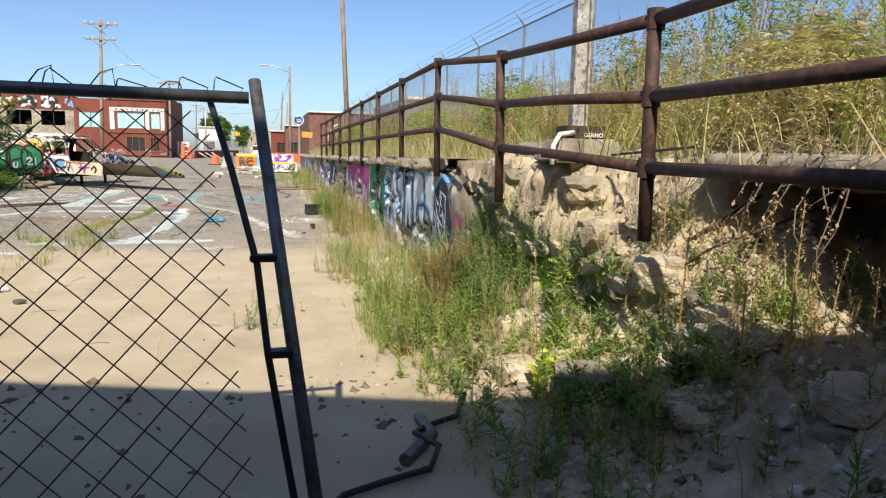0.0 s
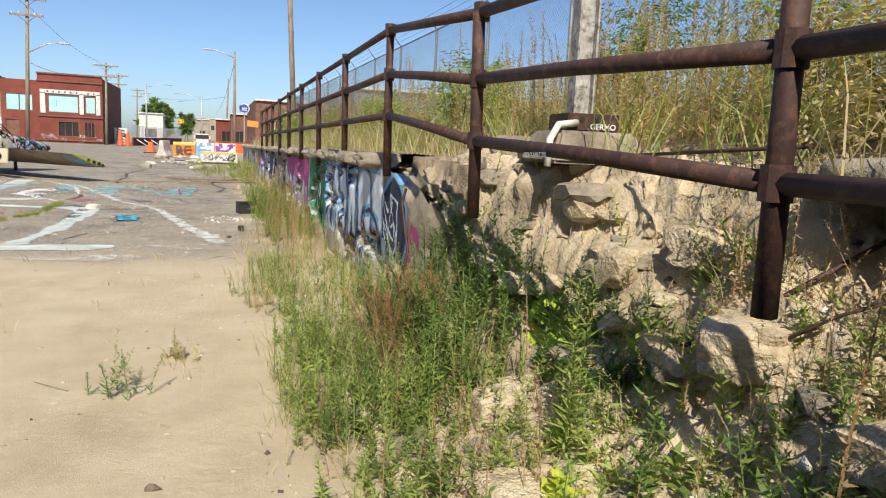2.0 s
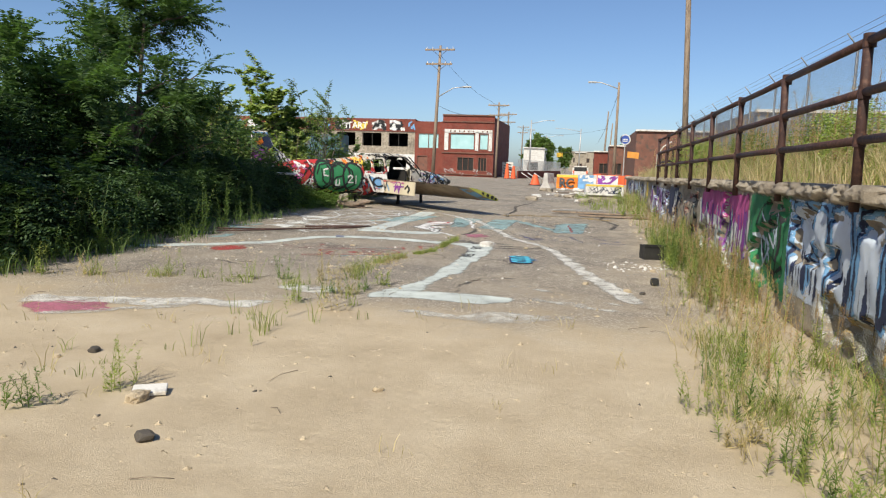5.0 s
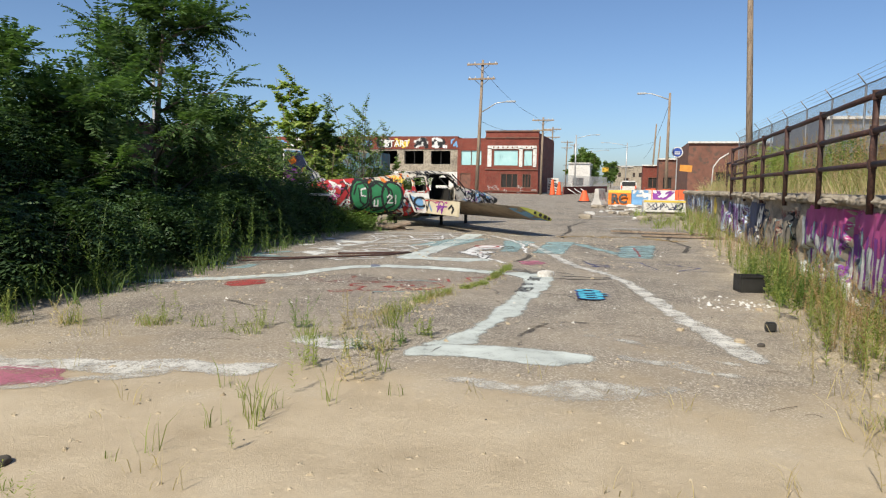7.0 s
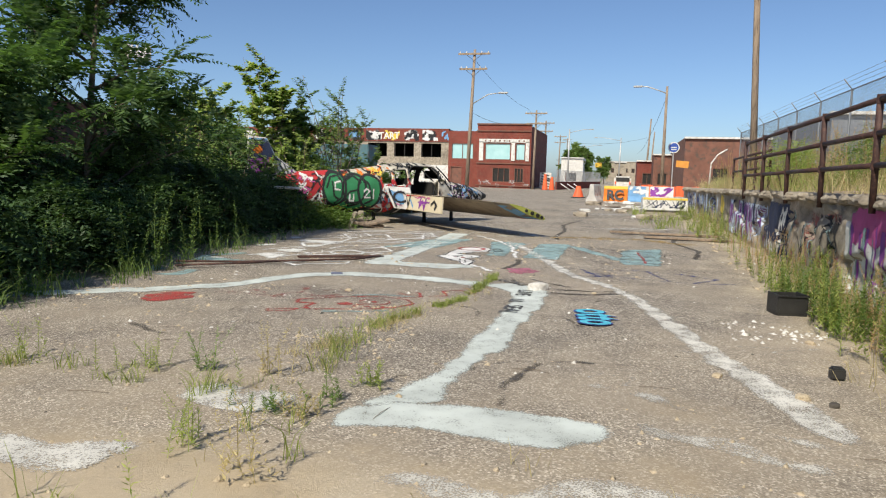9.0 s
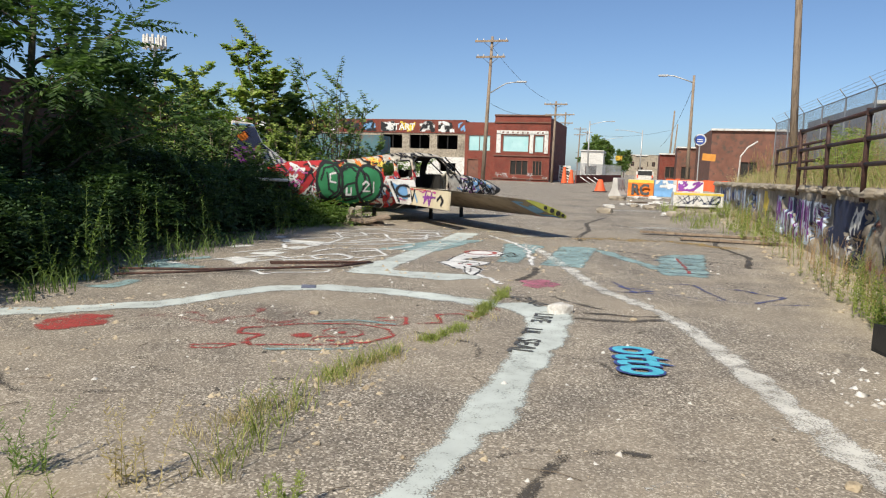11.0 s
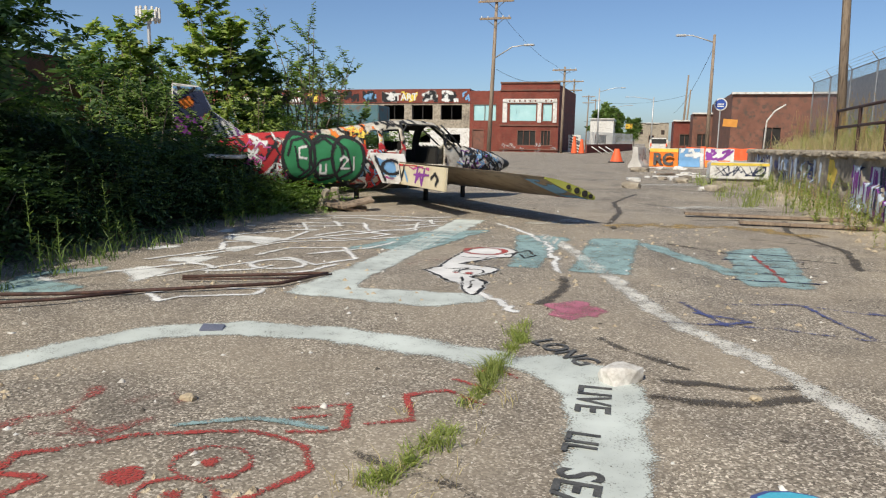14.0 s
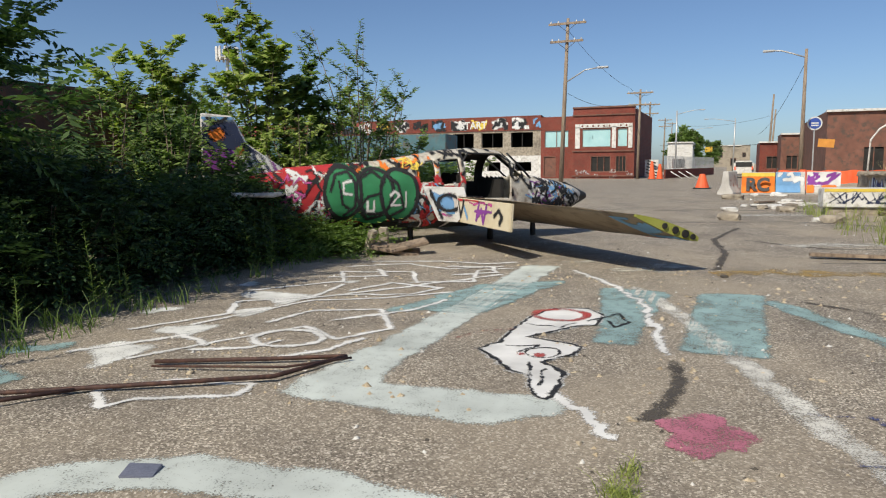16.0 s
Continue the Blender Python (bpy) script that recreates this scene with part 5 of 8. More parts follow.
road_paint(wob(stroke([(-7.4, 13.6), (-6.3, 14.5), (-5.6, 15.1), (-5.3, 15.75), (-5.05, 16.27), (-4.5, 16.55), (-3.8, 16.64), (-3.1, 16.58), (-2.6, 16.48)], 0.17)), -7.6, -2.4, 13.3, 17.0, "mint", label=W)
road_paint(wob(poly([(-2.6, 16.5), (-2.3, 16.75), (-1.95, 16.6), (-1.68, 16.24), (-1.63, 15.4), (-1.67, 14.93), (-1.74, 13.9), (-1.70, 13.14), (-1.83, 12.98), (-1.92, 12.08), (-1.83, 11.72), (-2.25, 11.45), (-2.41, 11.4), (-2.27, 11.65), (-2.06, 12.39), (-2.06, 13.26), (-2.0, 14.47), (-2.02, 15.4), (-2.15, 16.07), (-2.4, 16.35)]), 0.05), -2.8, -1.5, 11.3, 16.9, "mint", res=0.031, label=W)
road_paint(wob(poly([(-2.41, 11.4), (-2.38, 11.08), (-1.85, 11.19), (-1.51, 11.13), (-1.07, 11.13), (-0.83, 11.39), (-0.82, 11.57), (-1.06, 11.62), (-1.4, 11.6), (-1.83, 11.72)]), 0.05), -2.6, -0.7, 10.95, 11.9, "mint", res=0.031, label=W)
road_paint(wob(poly([(-1.1, 17.1), (-0.77, 16.2), (-0.47, 14.98), (-0.15, 13.65), (0.09, 12.9), (0.27, 12.04), (0.36, 11.8), (0.51, 11.70), (0.60, 11.80), (0.53, 12.39), (0.36, 12.99), (0.1, 13.73), (-0.23, 15.07), (-0.52, 16.2), (-0.95, 17.15)]), 0.05), -1.2, 0.7, 11.6, 17.2, "white_soft", res=0.031, label=W)
road_paint(wob(stroke([(-1.0, 12.45), (-0.46, 12.2), (0.05, 11.85), (0.35, 11.62)], 0.06), 0.08), -1.2, 0.5, 11.4, 12.7, "white_faint", label=W)
road_paint(wob(stroke([(-1.0, 17.05), (-1.45, 17.75), (-1.75, 18.4), (-2.1, 19.5), (-2.6, 20.9), (-3.1, 22.0)], 0.12), 0.05), -3.3, -0.8, 16.9, 22.2, "white_soft", label=W)
road_paint(wob(poly([(-5.6, 10.0), (-4.26, 10.28), (-3.96, 10.43), (-3.6, 10.44), (-3.2, 10.6), (-3.2, 10.27), (-3.37, 10.13), (-3.75, 10.0), (-4.4, 9.8), (-5.4, 9.6)]), 0.08, 2.0), -5.8, -3.0, 9.5, 10.8, "white_soft", label=W)
road_paint(wob(poly([(-3.58, 11.5), (-3.3, 11.62), (-2.77, 11.52), (-2.78, 11.2), (-3.15, 11.15), (-3.5, 11.2)]), 0.06), -3.8, -2.6, 11.0, 11.8, "white_soft", label=W)
road_paint(wob(poly([(-2.02, 10.54), (-1.78, 10.7), (-1.25, 10.64), (-0.66, 10.78), (-0.08, 10.83), (-0.12, 10.6), (-0.92, 10.3), (-1.58, 10.24)]), 0.12, 2.0), -2.3, 0.1, 10.0, 11.1, "white_faint", label=W)
road_paint(wob(stroke([(-3.9, 10.0), (-4.8, 9.3)], 0.12), 0.06), -5.1, -3.7, 9.1, 10.2, "white_faint", label=W)
road_paint(wob(stroke([(-0.6, 11.6), (0.2, 11.3)], 0.12), 0.06), -0.8, 0.4, 11.0, 11.9, "white_faint", label=W)
T = "pale teal painted patch on the asphalt"
road_paint(wob(poly([(-2.45, 21.9), (-1.78, 22.0), (-1.85, 19.5), (-2.5, 19.5)]), 0.04), -2.6, -1.7, 19.4, 22.1, "teal", label=T)
road_paint(wob(poly([(-3.5, 22.0), (-2.72, 21.9), (-2.8, 19.5), (-3.14, 19.55)]), 0.05), -3.6, -2.6, 19.4, 22.1, "teal", label=T)
road_paint(wob(poly([(-0.82, 21.4), (0.0, 21.95), (-0.14, 19.4), (-0.8, 19.45)]), 0.05), -0.95, 0.1, 19.3, 22.0, "teal", label=T)
road_paint(wob(stroke([(-1.75, 21.6), (-1.2, 20.6), (-0.8, 20.0)], 0.12), 0.05), -2.0, -0.6, 19.8, 21.9, "teal", label=T)
road_paint(wob(poly([(-4.9, 21.8), (-3.9, 22.3), (-4.3, 20.3), (-5.3, 20.0)]), 0.06), -5.5, -3.7, 19.8, 22.5, "teal", label=T)
road_paint(wob(blob(-2.28, 17.92, 0.24, 0.30, 0.3, 2), 0.04), -2.7, -1.9, 17.4, 18.5, "pink", res=0.025, label="pink sprayed blotch on the asphalt")
road_paint(wob(blob(-5.75, 14.2, 0.30, 0.28, 0.2, 5), 0.03), -6.3, -5.3, 13.7, 14.7, "red", res=0.03, label="red sprayed blotch on the asphalt")
road_paint(wob(blob(-4.9, 9.6, 0.5, 0.25, 0.2, 5), 0.05), -5.6, -4.2, 9.2, 10.0, "pink", label="faded pink paint on the sandy road")
# red outline figure with rings, and teal shadow strokes
R = "red sprayed line drawing on the asphalt"
road_paint(wob(either(stroke([(-4.28, 14.5), (-3.9, 14.85), (-3.45, 15.05), (-3.15, 15.0), (-3.02, 14.8), (-3.15, 14.5), (-3.5, 14.25), (-3.95, 14.08), (-4.05, 14.12)], 0.028), stroke([(-4.28, 14.5), (-4.22, 14.35), (-4.02, 14.38), (-4.05, 14.2), (-3.95, 14.08)], 0.034), ring(-3.45, 14.72, 0.17, 0.14, 0.14, 1), ring(-3.43, 14.44, 0.17, 0.13, 0.14, 2), blob(-3.43, 14.44, 0.05, 0.05), blob(-3.45, 14.72, 0.05, 0.05), blob(-3.72, 14.5, 0.10, 0.09, 0.1), stroke([(-4.35, 13.93), (-4.05, 14.05), (-4.1, 13.9), (-4.3, 13.85), (-4.35, 13.93)], 0.026)), 0.012), -4.5, -2.9, 13.7, 15.2, "red", res=0.018, label=R)
road_paint(wob(either(stroke([(-3.85, 14.98), (-3.5, 15.2), (-3.15, 15.2)], 0.03), stroke([(-3.75, 14.0), (-3.4, 14.15), (-3.15, 14.33)], 0.035)), 0.012), -4.0, -3.0, 13.85, 15.35, "teal", 0.007, 0.02, "teal sprayed strokes beside the red drawing")
road_paint(wob(either(stroke([(-3.42, 15.36), (-3.17, 15.52), (-3.05, 15.22), (-3.3, 15.1)], 0.028), stroke([(-3.2, 15.35), (-3.36, 15.24)], 0.024), stroke([(-2.98, 15.3), (-2.78, 15.42), (-2.92, 15.72), (-2.74, 15.88), (-2.5, 15.75)], 0.028), stroke([(-2.75, 16.05), (-2.45, 15.95)], 0.026), stroke([(-2.66, 16.15), (-2.58, 16.35), (-2.4, 16.2)], 0.024)), 0.012), -3.6, -2.3, 14.9, 16.5, "red", 0.007, 0.018, "red sprayed block letters, unreadable")
road_paint(wob(either(scrawl(-5.4, -4.0, 14.6, 16.0, 5, 0.05, 31)), 0.05), -5.5, -3.9, 14.5, 16.1, "red_faint", 0.005, 0.03, "faded red spray on the asphalt")
# white line lettering towards the bushes
L_ = "thin white sprayed outline letters on the asphalt"
road_paint(wob(either(stroke([(-6.3, 17.9), (-5.9, 18.6), (-5.6, 19.2), (-5.1, 18.9), (-4.85, 19.4), (-5.3, 20.1), (-5.9, 19.8), (-6.0, 19.2)], 0.013), stroke([(-6.6, 18.9), (-6.2, 20.2), (-5.6, 20.6), (-5.0, 21.2)], 0.014), stroke([(-7.0, 18.6), (-6.6, 19.4), (-6.9, 19.9), (-6.3, 20.4), (-6.4, 21.2)], 0.02), stroke([(-7.2, 20.5), (-6.5, 21.4), (-6.9, 22.0), (-6.0, 22.3), (-5.6, 21.6)], 0.015), stroke([(-7.0, 22.4), (-6.3, 22.9), (-5.6, 22.6), (-5.0, 23.0)], 0.015), stroke([(-5.7, 21.6), (-5.0, 21.9), (-5.2, 22.6), (-4.8, 22.9)], 0.014), stroke([(-5.6, 17.05), (-5.9, 17.3), (-5.55, 17.62), (-5.0, 17.72), (-4.95, 17.5), (-5.5, 17.25), (-5.6, 17.05)], 0.013), stroke([(-6.0, 18.25), (-5.6, 18.45), (-5.5, 18.7)], 0.014)), 0.02), -7.4, -4.5, 16.9, 23.3, "white_solid", 0.008, 0.017, L_)
road_paint(wob(field(-7.6, -6.3, 17.3, 21.5, 0.1, 41, 1.2), 0.03), -7.6, -6.3, 17.2, 21.6, "white", 0.005, 0.04, "white spray clouds beside the bushes")
road_paint(wob(field(-7.6, -6.6, 15.6, 18.2, 0.08, 43, 1.3), 0.03), -7.6, -6.6, 15.6, 18.2, "teal", 0.006, 0.04, "teal spray beside the bushes")
road_paint(wob(either(stroke([(-6.9, 17.9), (-6.4, 18.6), (-6.0, 18.4)], 0.016), stroke([(-6.1, 20.6), (-5.4, 20.9), (-5.2, 21.4), (-5.9, 21.5), (-6.1, 20.9)], 0.016), stroke([(-5.4, 22.2), (-4.9, 22.5), (-5.1, 22.9), (-5.7, 22.8)], 0.016), stroke([(-6.8, 21.6), (-6.2, 21.9), (-6.5, 22.3)], 0.018), stroke([(-5.5, 19.5), (-5.0, 20.2), (-4.9, 20.8)], 0.016), stroke([(-6.5, 20.0), (-5.9, 20.9), (-5.3, 21.8), (-4.8, 22.4)], 0.018), stroke([(-6.9, 22.9), (-6.0, 23.2), (-5.3, 23.1), (-4.9, 23.4)], 0.018), ring(-5.5, 18.8, 0.3, 0.25, 0.06, 4), stroke([(-5.3, 18.2), (-5.0, 18.6), (-4.9, 19.0)], 0.016)), 0.02), -7.2, -4.6, 17.8, 23.5, "white_solid", 0.009, 0.02, L_)
road_paint(wob(field(-4.6, -2.2, 22.6, 24.0, 0.05, 47, 1.5), 0.05), -4.6, -2.2, 22.5, 24.1, "white_dust", 0.006, 0.045, "pale dust and paint beside the wreck")
# pale abstract figure with dark outline
FIG = [(-3.93, 19.05), (-3.82, 19.27), (-3.86, 19.73), (-3.85, 20.29), (-3.72, 20.69), (-3.39, 20.79), (-3.23, 20.54), (-3.21, 20.13), (-3.4, 20.05), (-3.54, 19.73), (-3.68, 19.56), (-3.18, 19.35), (-3.2, 19.1), (-3.36, 18.84), (-3.16, 18.66), (-3.13, 18.08), (-3.21, 18.11), (-3.38, 18.49), (-3.58, 18.67), (-3.74, 18.88)]
road_paint(wob(poly(FIG), 0.03, 6.0), -4.2, -2.9, 17.9, 20.95, "white_solid", 0.008, 0.02, "white sprayed shape with a dark outline")
road_paint(wob(either(stroke(FIG + FIG[:1], 0.016), stroke([(-3.75, 19.2), (-3.5, 19.3), (-3.62, 19.05)], 0.012), ring(-3.42, 19.1, 0.13, 0.14, 0.1), stroke([(-3.3, 20.3), (-3.1, 20.6), (-2.95, 20.35), (-3.05, 20.1), (-3.15, 20.35)], 0.018), stroke([(-3.8, 20.0), (-3.5, 19.95), (-3.4, 20.2)], 0.012), stroke([(-3.3, 18.7), (-3.25, 18.35)], 0.012), stroke([(-3.45, 18.8), (-3.35, 18.5)], 0.012)), 0.03, 6.0), -4.2, -2.8, 17.9, 20.95, "black", 0.011, 0.014, "dark sprayed outline on the asphalt")
road_paint(wob(either(ring(-3.6, 20.45, 0.24, 0.22, 0.2), blob(-3.42, 19.02, 0.06, 0.06), blob(-3.56, 19.0, 0.05, 0.05), stroke([(-4.2, 19.3), (-4.1, 19.6), (-3.85, 19.75)], 0.02)), 0.01), -4.3, -3.2, 18.8, 20.8, "red", 0.013, 0.02, "red sprayed accents on the asphalt")
road_paint(wob(stroke([(-3.12, 18.2), (-2.98, 18.02), (-2.9, 18.0), (-2.83, 17.87), (-2.76, 17.82), (-2.78, 17.7), (-2.7, 17.64)], 0.018), 0.03), -3.3, -2.6, 17.5, 18.4, "white_solid", 0.009, 0.02, "thin white spray line")
road_paint(wob(stroke([(-4.0, 23.0), (-3.3, 22.0), (-2.95, 21.2), (-2.75, 20.3), (-2.55, 19.4)], 0.014), 0.06), -4.2, -2.4, 19.2, 23.2, "white_solid", 0.009, 0.024, "thin white spray line")
# blue tag, red stroke
road_paint(wob(either(stroke([(-1.75, 18.4), (-1.2, 18.5), (-0.5, 18.75), (0.3, 18.6)], 0.022), stroke([(-1.65, 17.75), (-0.8, 17.85), (0.2, 17.7), (0.8, 17.95)], 0.022), stroke([(-1.4, 18.5), (-1.1, 17.85)], 0.03), stroke([(-0.4, 18.7), (-0.1, 17.8)], 0.03), stroke([(-1.3, 18.15), (-0.9, 18.0), (-1.2, 17.8)], 0.03), stroke([(0.1, 18.7), (0.6, 18.3), (0.2, 17.8)], 0.03)), 0.02), -1.9, 0.95, 17.5, 19.0, "blue", 0.009, 0.024, "blue sprayed tag on the asphalt")
road_paint(wob(either(stroke([(-0.5, 21.2), (-0.42, 20.3), (-0.38, 19.7)], 0.035), stroke([(-0.62, 20.5), (-0.2, 20.6)], 0.02)), 0.01), -0.8, 0.0, 19.5, 21.4, "red", 0.010, 0.024, "red sprayed stroke on teal paint")
road_paint(wob(either(*[stroke([(-0.85, 19.7 + i * 0.38), (0.0, 19.75 + i * 0.38)], 0.02) for i in range(5)]), 0.02), -1.0, 0.1, 19.5, 21.6, "navy", 0.009, 0.024, "dark sprayed bars on teal paint")
road_paint(wob(stroke([(-0.3, 13.7), (0.05, 13.62), (-0.1, 13.45), (0.1, 13.4)], 0.02), 0.02), -0.5, 0.3, 13.3, 13.9, "white_faint", 0.007, 0.02, "thin white chalk scrawl")
road_paint(wob(stroke([(0.25, 14.0), (0.95, 14.1), (0.5, 13.9), (0.75, 13.7)], 0.02), 0.02), 0.1, 1.1, 13.5, 14.3, "white_faint", 0.007, 0.02, "thin white chalk scrawl")
road_paint(wob(stroke([(-1.0, 12.6), (-0.9, 12.75), (-0.65, 12.7), (-0.75, 12.5), (-0.5, 12.52)], 0.02), 0.02), -1.2, -0.3, 12.3, 12.9, "white_faint", 0.007, 0.02, "thin white chalk scrawl")
road_paint(wob(stroke([(-2.2, 23.3), (-0.5, 23.8), (0.6, 23.3)], 0.25), 0.15), -2.6, 0.9, 22.8, 24.2, "ochre", 0.006, 0.05, "ochre stain on the asphalt")
road_paint(wob(stroke([(-1.2, 26.5), (0.2, 26.9)], 0.25), 0.1), -1.6, 0.6, 26.0, 27.4, "white_faint", 0.006, 0.05, "faded white paint on the asphalt")
road_paint(wob(stroke([(-1.9, 32.0), (-0.6, 32.4)], 0.3), 0.1), -2.4, -0.1, 31.4, 33.0, "white_faint", 0.006, 0.06, "faded white paint on the asphalt")


# crack sealer and open cracks
def tar_line(pts, w, m=None, lift=0.004, label="black crack sealer on the asphalt"):
    x = [p[0] for p in pts]
    y = [p[1] for p in pts]
    ob = cells("crack_sealer", wob(stroke(pts, w), 0.03), min(x) - 0.15, max(x) + 0.15, min(y) - 0.15, max(y) + 0.15, 0.028, lambda u, v: Vector((u, v, gz(u, v) + lift)), m or PAINT["tar"], None, "", 2)
    if ob:
        tagged(ob, label, "crack sealer", kind="structure")


for pts, w in (([(-2.0, 17.2), (-1.7, 16.85), (-1.35, 16.6)], 0.04), ([(-1.65, 16.1), (-1.2, 16.12), (-0.8, 16.38)], 0.05), ([(-1.58, 16.43), (-1.1, 16.42), (-0.7, 16.56)], 0.045),
               ([(-2.5, 19.2), (-2.42, 18.6), (-2.55, 18.0)], 0.06), ([(-1.6, 14.75), (-1.3, 14.6), (-1.15, 14.35)], 0.04), ([(-2.9, 15.0), (-2.3, 14.8), (-2.2, 14.4)], 0.035),
               ([(-1.4, 12.9), (-1.55, 12.2), (-1.5, 11.7)], 0.035), ([(-2.2, 12.0), (-1.6, 12.9), (-0.6, 13.1)], 0.03), ([(-2.3, 23.6), (-2.2, 25.2), (-2.4, 27.0), (-2.0, 29.0)], 0.06),
               ([(0.5, 20.6), (0.7, 22.0), (0.3, 23.5), (0.5, 25.0)], 0.06), ([(-1.5, 21.7), (-0.7, 21.2), (0.4, 21.0)], 0.04), ([(-0.5, 22.6), (0.8, 22.3)], 0.04), ([(-5.2, 12.9), (-4.6, 12.6), (-4.0, 12.9)], 0.03),
               ([(-1.9, 27.0), (-0.8, 26.2), (0.9, 26.4)], 0.05), ([(-3.2, 30.0), (-1.0, 30.6), (0.8, 30.0)], 0.06), ([(-1.0, 24.6), (-0.2, 24.9), (0.9, 24.5)], 0.05), ([(-4.0, 33.0), (-2.0, 34.0), (0.0, 33.6)], 0.08), ([(-3.2, 13.5), (-3.6, 13.2), (-4.2, 13.3), (-4.5, 13.5)], 0.025)):
    tar_line(pts, w)


# lettering
M_ink_black = surf_mat("worn_black_spray", (0.03, 0.03, 0.032), (0.14, 0.14, 0.135), 9.0, 90.0, 0.8)
M_ink_blue = surf_mat("worn_blue_spray", (0.03, 0.05, 0.20), (0.08, 0.12, 0.32), 9.0, 90.0, 0.8)
M_ink_cyan = surf_mat("worn_cyan_spray", (0.05, 0.36, 0.50), (0.12, 0.56, 0.72), 9.0, 90.0, 0.8)
M_ink_white = surf_mat("worn_white_spray", (0.55, 0.55, 0.52), (0.80, 0.80, 0.77), 9.0, 90.0, 0.8)
def lettering(words, x, y, size, rz, material, lift, bold=0.0, sx=1.0, label="", wall=None, category="painted lettering", name="painted_letters"):
    cu = bpy.data.curves.new(name, "FONT")
    cu.body, cu.size, cu.offset, cu.resolution_u = words, size, bold, 3
    cu.align_x = "CENTER"
    ob = new(name, cu)
    ob.data.materials.append(material)
    if wall is None:
        ob.matrix_world = pose(x, y, gz(x, y) + lift, 0, 0, rz) @ Matrix.Diagonal((sx, 1, 1, 1))
    else:
        ob.matrix_world = wall @ Matrix.Diagonal((sx, 1, 1, 1))
    return tagged(ob, label, category, kind="structure")


LB = "black sprayed words on the white strip"
lettering("LONG", -2.26, 16.72, 0.26, -48, M_ink_black, 0.014, 0.004, 0.8, LB)
lettering("LIVE", -2.03, 15.98, 0.26, -88, M_ink_black, 0.014, 0.004, 0.85, LB)
lettering("LIL", -2.03, 15.42, 0.22, -92, M_ink_black, 0.014, 0.004, 0.85, LB)
lettering("SEAL", -2.03, 14.92, 0.28, -92, M_ink_black, 0.014, 0.004, 0.8, LB)
LC = "cyan bubble letters with a dark blue outline"
lettering("otto", -1.20, 14.79, 0.62, -82, M_ink_blue, 0.012, 0.035, 0.74, LC)
lettering("otto", -1.195, 14.79, 0.62, -82, M_ink_cyan, 0.016, 0.014, 0.74, LC)

# ---- barriers, rubble and street beyond the dock ----
M_jersey = surf_mat("scuffed_concrete_barrier", (0.40, 0.37, 0.33), (0.62, 0.59, 0.54), 2.0, 30.0, 0.9, 0, 0.3, 0.01)


def barrier(x, y, length, h, rz, base, label, coats):
    e = thing("concrete_barrier", x, y, gz(x, y) - 0.02, rz, label, "barrier", "concrete barriers")
    bm = bmesh.new()
    prof = [(-0.30, 0), (-0.30, 0.12 * h), (-0.16, 0.40 * h), (-0.10, h), (0.10, h), (0.16, 0.40 * h), (0.30, 0.12 * h), (0.30, 0)]
    a = [bm.verts.new((-length / 2, p, q)) for p, q in prof]
    b = [bm.verts.new((length / 2, p, q)) for p, q in prof]
    for i in range(8):
        bm.faces.new((a[i], a[(i + 1) % 8], b[(i + 1) % 8], b[i]))
    bm.faces.new(a[::-1])
    bm.faces.new(b)
    bmesh.ops.recalc_face_normals(bm, faces=bm.faces)
    bmesh.ops.bevel(bm, geom=list(bm.edges), offset=0.02, segments=1, affect="EDGES")
    body = part("body", bm, base, e)

    def face(u, v, off):
        yy = -0.30 + 0.14 * (v - 0.12 * h) / (0.28 * h) if v < 0.4 * h else -0.16 + 0.06 * (v - 0.4 * h) / (0.6 * h)
        return Vector((u, min(yy, -0.10) - 0.012 - off, v))
    for i, (col, f) in enumerate(coats):
        cells("graffiti", f, -length / 2, length / 2, 0.1 * h, h * 0.985, 0.03, lambda u, v, o=0.002 * i: face(u, v, o), PAINT[col], body)
    return e


barrier(-1.2, 43.2, 1.15, 0.85, 0, PAINT["orange"] and M_jersey, "orange sprayed concrete barrier with black letters", [("orange", lambda u, v: True), ("yellow", lambda u, v: v > 0.7)])
lettering("RC", 0, 0, 0.66, 0, M_ink_black, 0, 0.03, 0.95, "black letters on an orange barrier", pose(-1.22, 42.865, gz(-1.22, 43.2) + 0.16, 90, 0, 0))
barrier(-0.1, 43.3, 1.0, 0.85, 3, M_jersey, "blue sprayed concrete barrier", [("sky", lambda u, v: u < 0.32), ("white_solid", scrawl(-0.4, 0.4, 0.3, 0.8, 3, 0.04, 3))])
barrier(1.0, 43.2, 1.1, 0.85, -2, M_jersey, "concrete barrier with purple and white spray", [("white_solid", lambda u, v: v > 0.35), ("purple", scrawl(-0.5, 0.5, 0.4, 0.8, 5, 0.04, 5)), ("orange", lambda u, v: v < 0.33 and math.sin(u * 9) > -0.3)])
barrier(-2.2, 42.8, 0.9, 0.9, 70, M_jersey, "pale concrete barrier turned end-on", [("red_faint", scrawl(-0.4, 0.4, 0.2, 0.8, 6, 0.03, 6))])
bm = bmesh.new()
box(bm, (0, 0, 0.22), (1.5, 0.7, 0.46), bev=0.03)
blk = thing("concrete_block", 0.58, 32.9, gz(0.58, 32.9) + 0.18, 4, "white sprayed concrete block with grey bubble letters", "concrete block")
body = part("body", bm, M_white, blk)
cells("graffiti", scrawl(-0.65, 0.65, 0.1, 0.36, 9, 0.014, 44), -0.75, 0.75, 0.02, 0.42, 0.02, lambda u, v: Vector((u, -0.356, v)), PAINT["navy"], body)
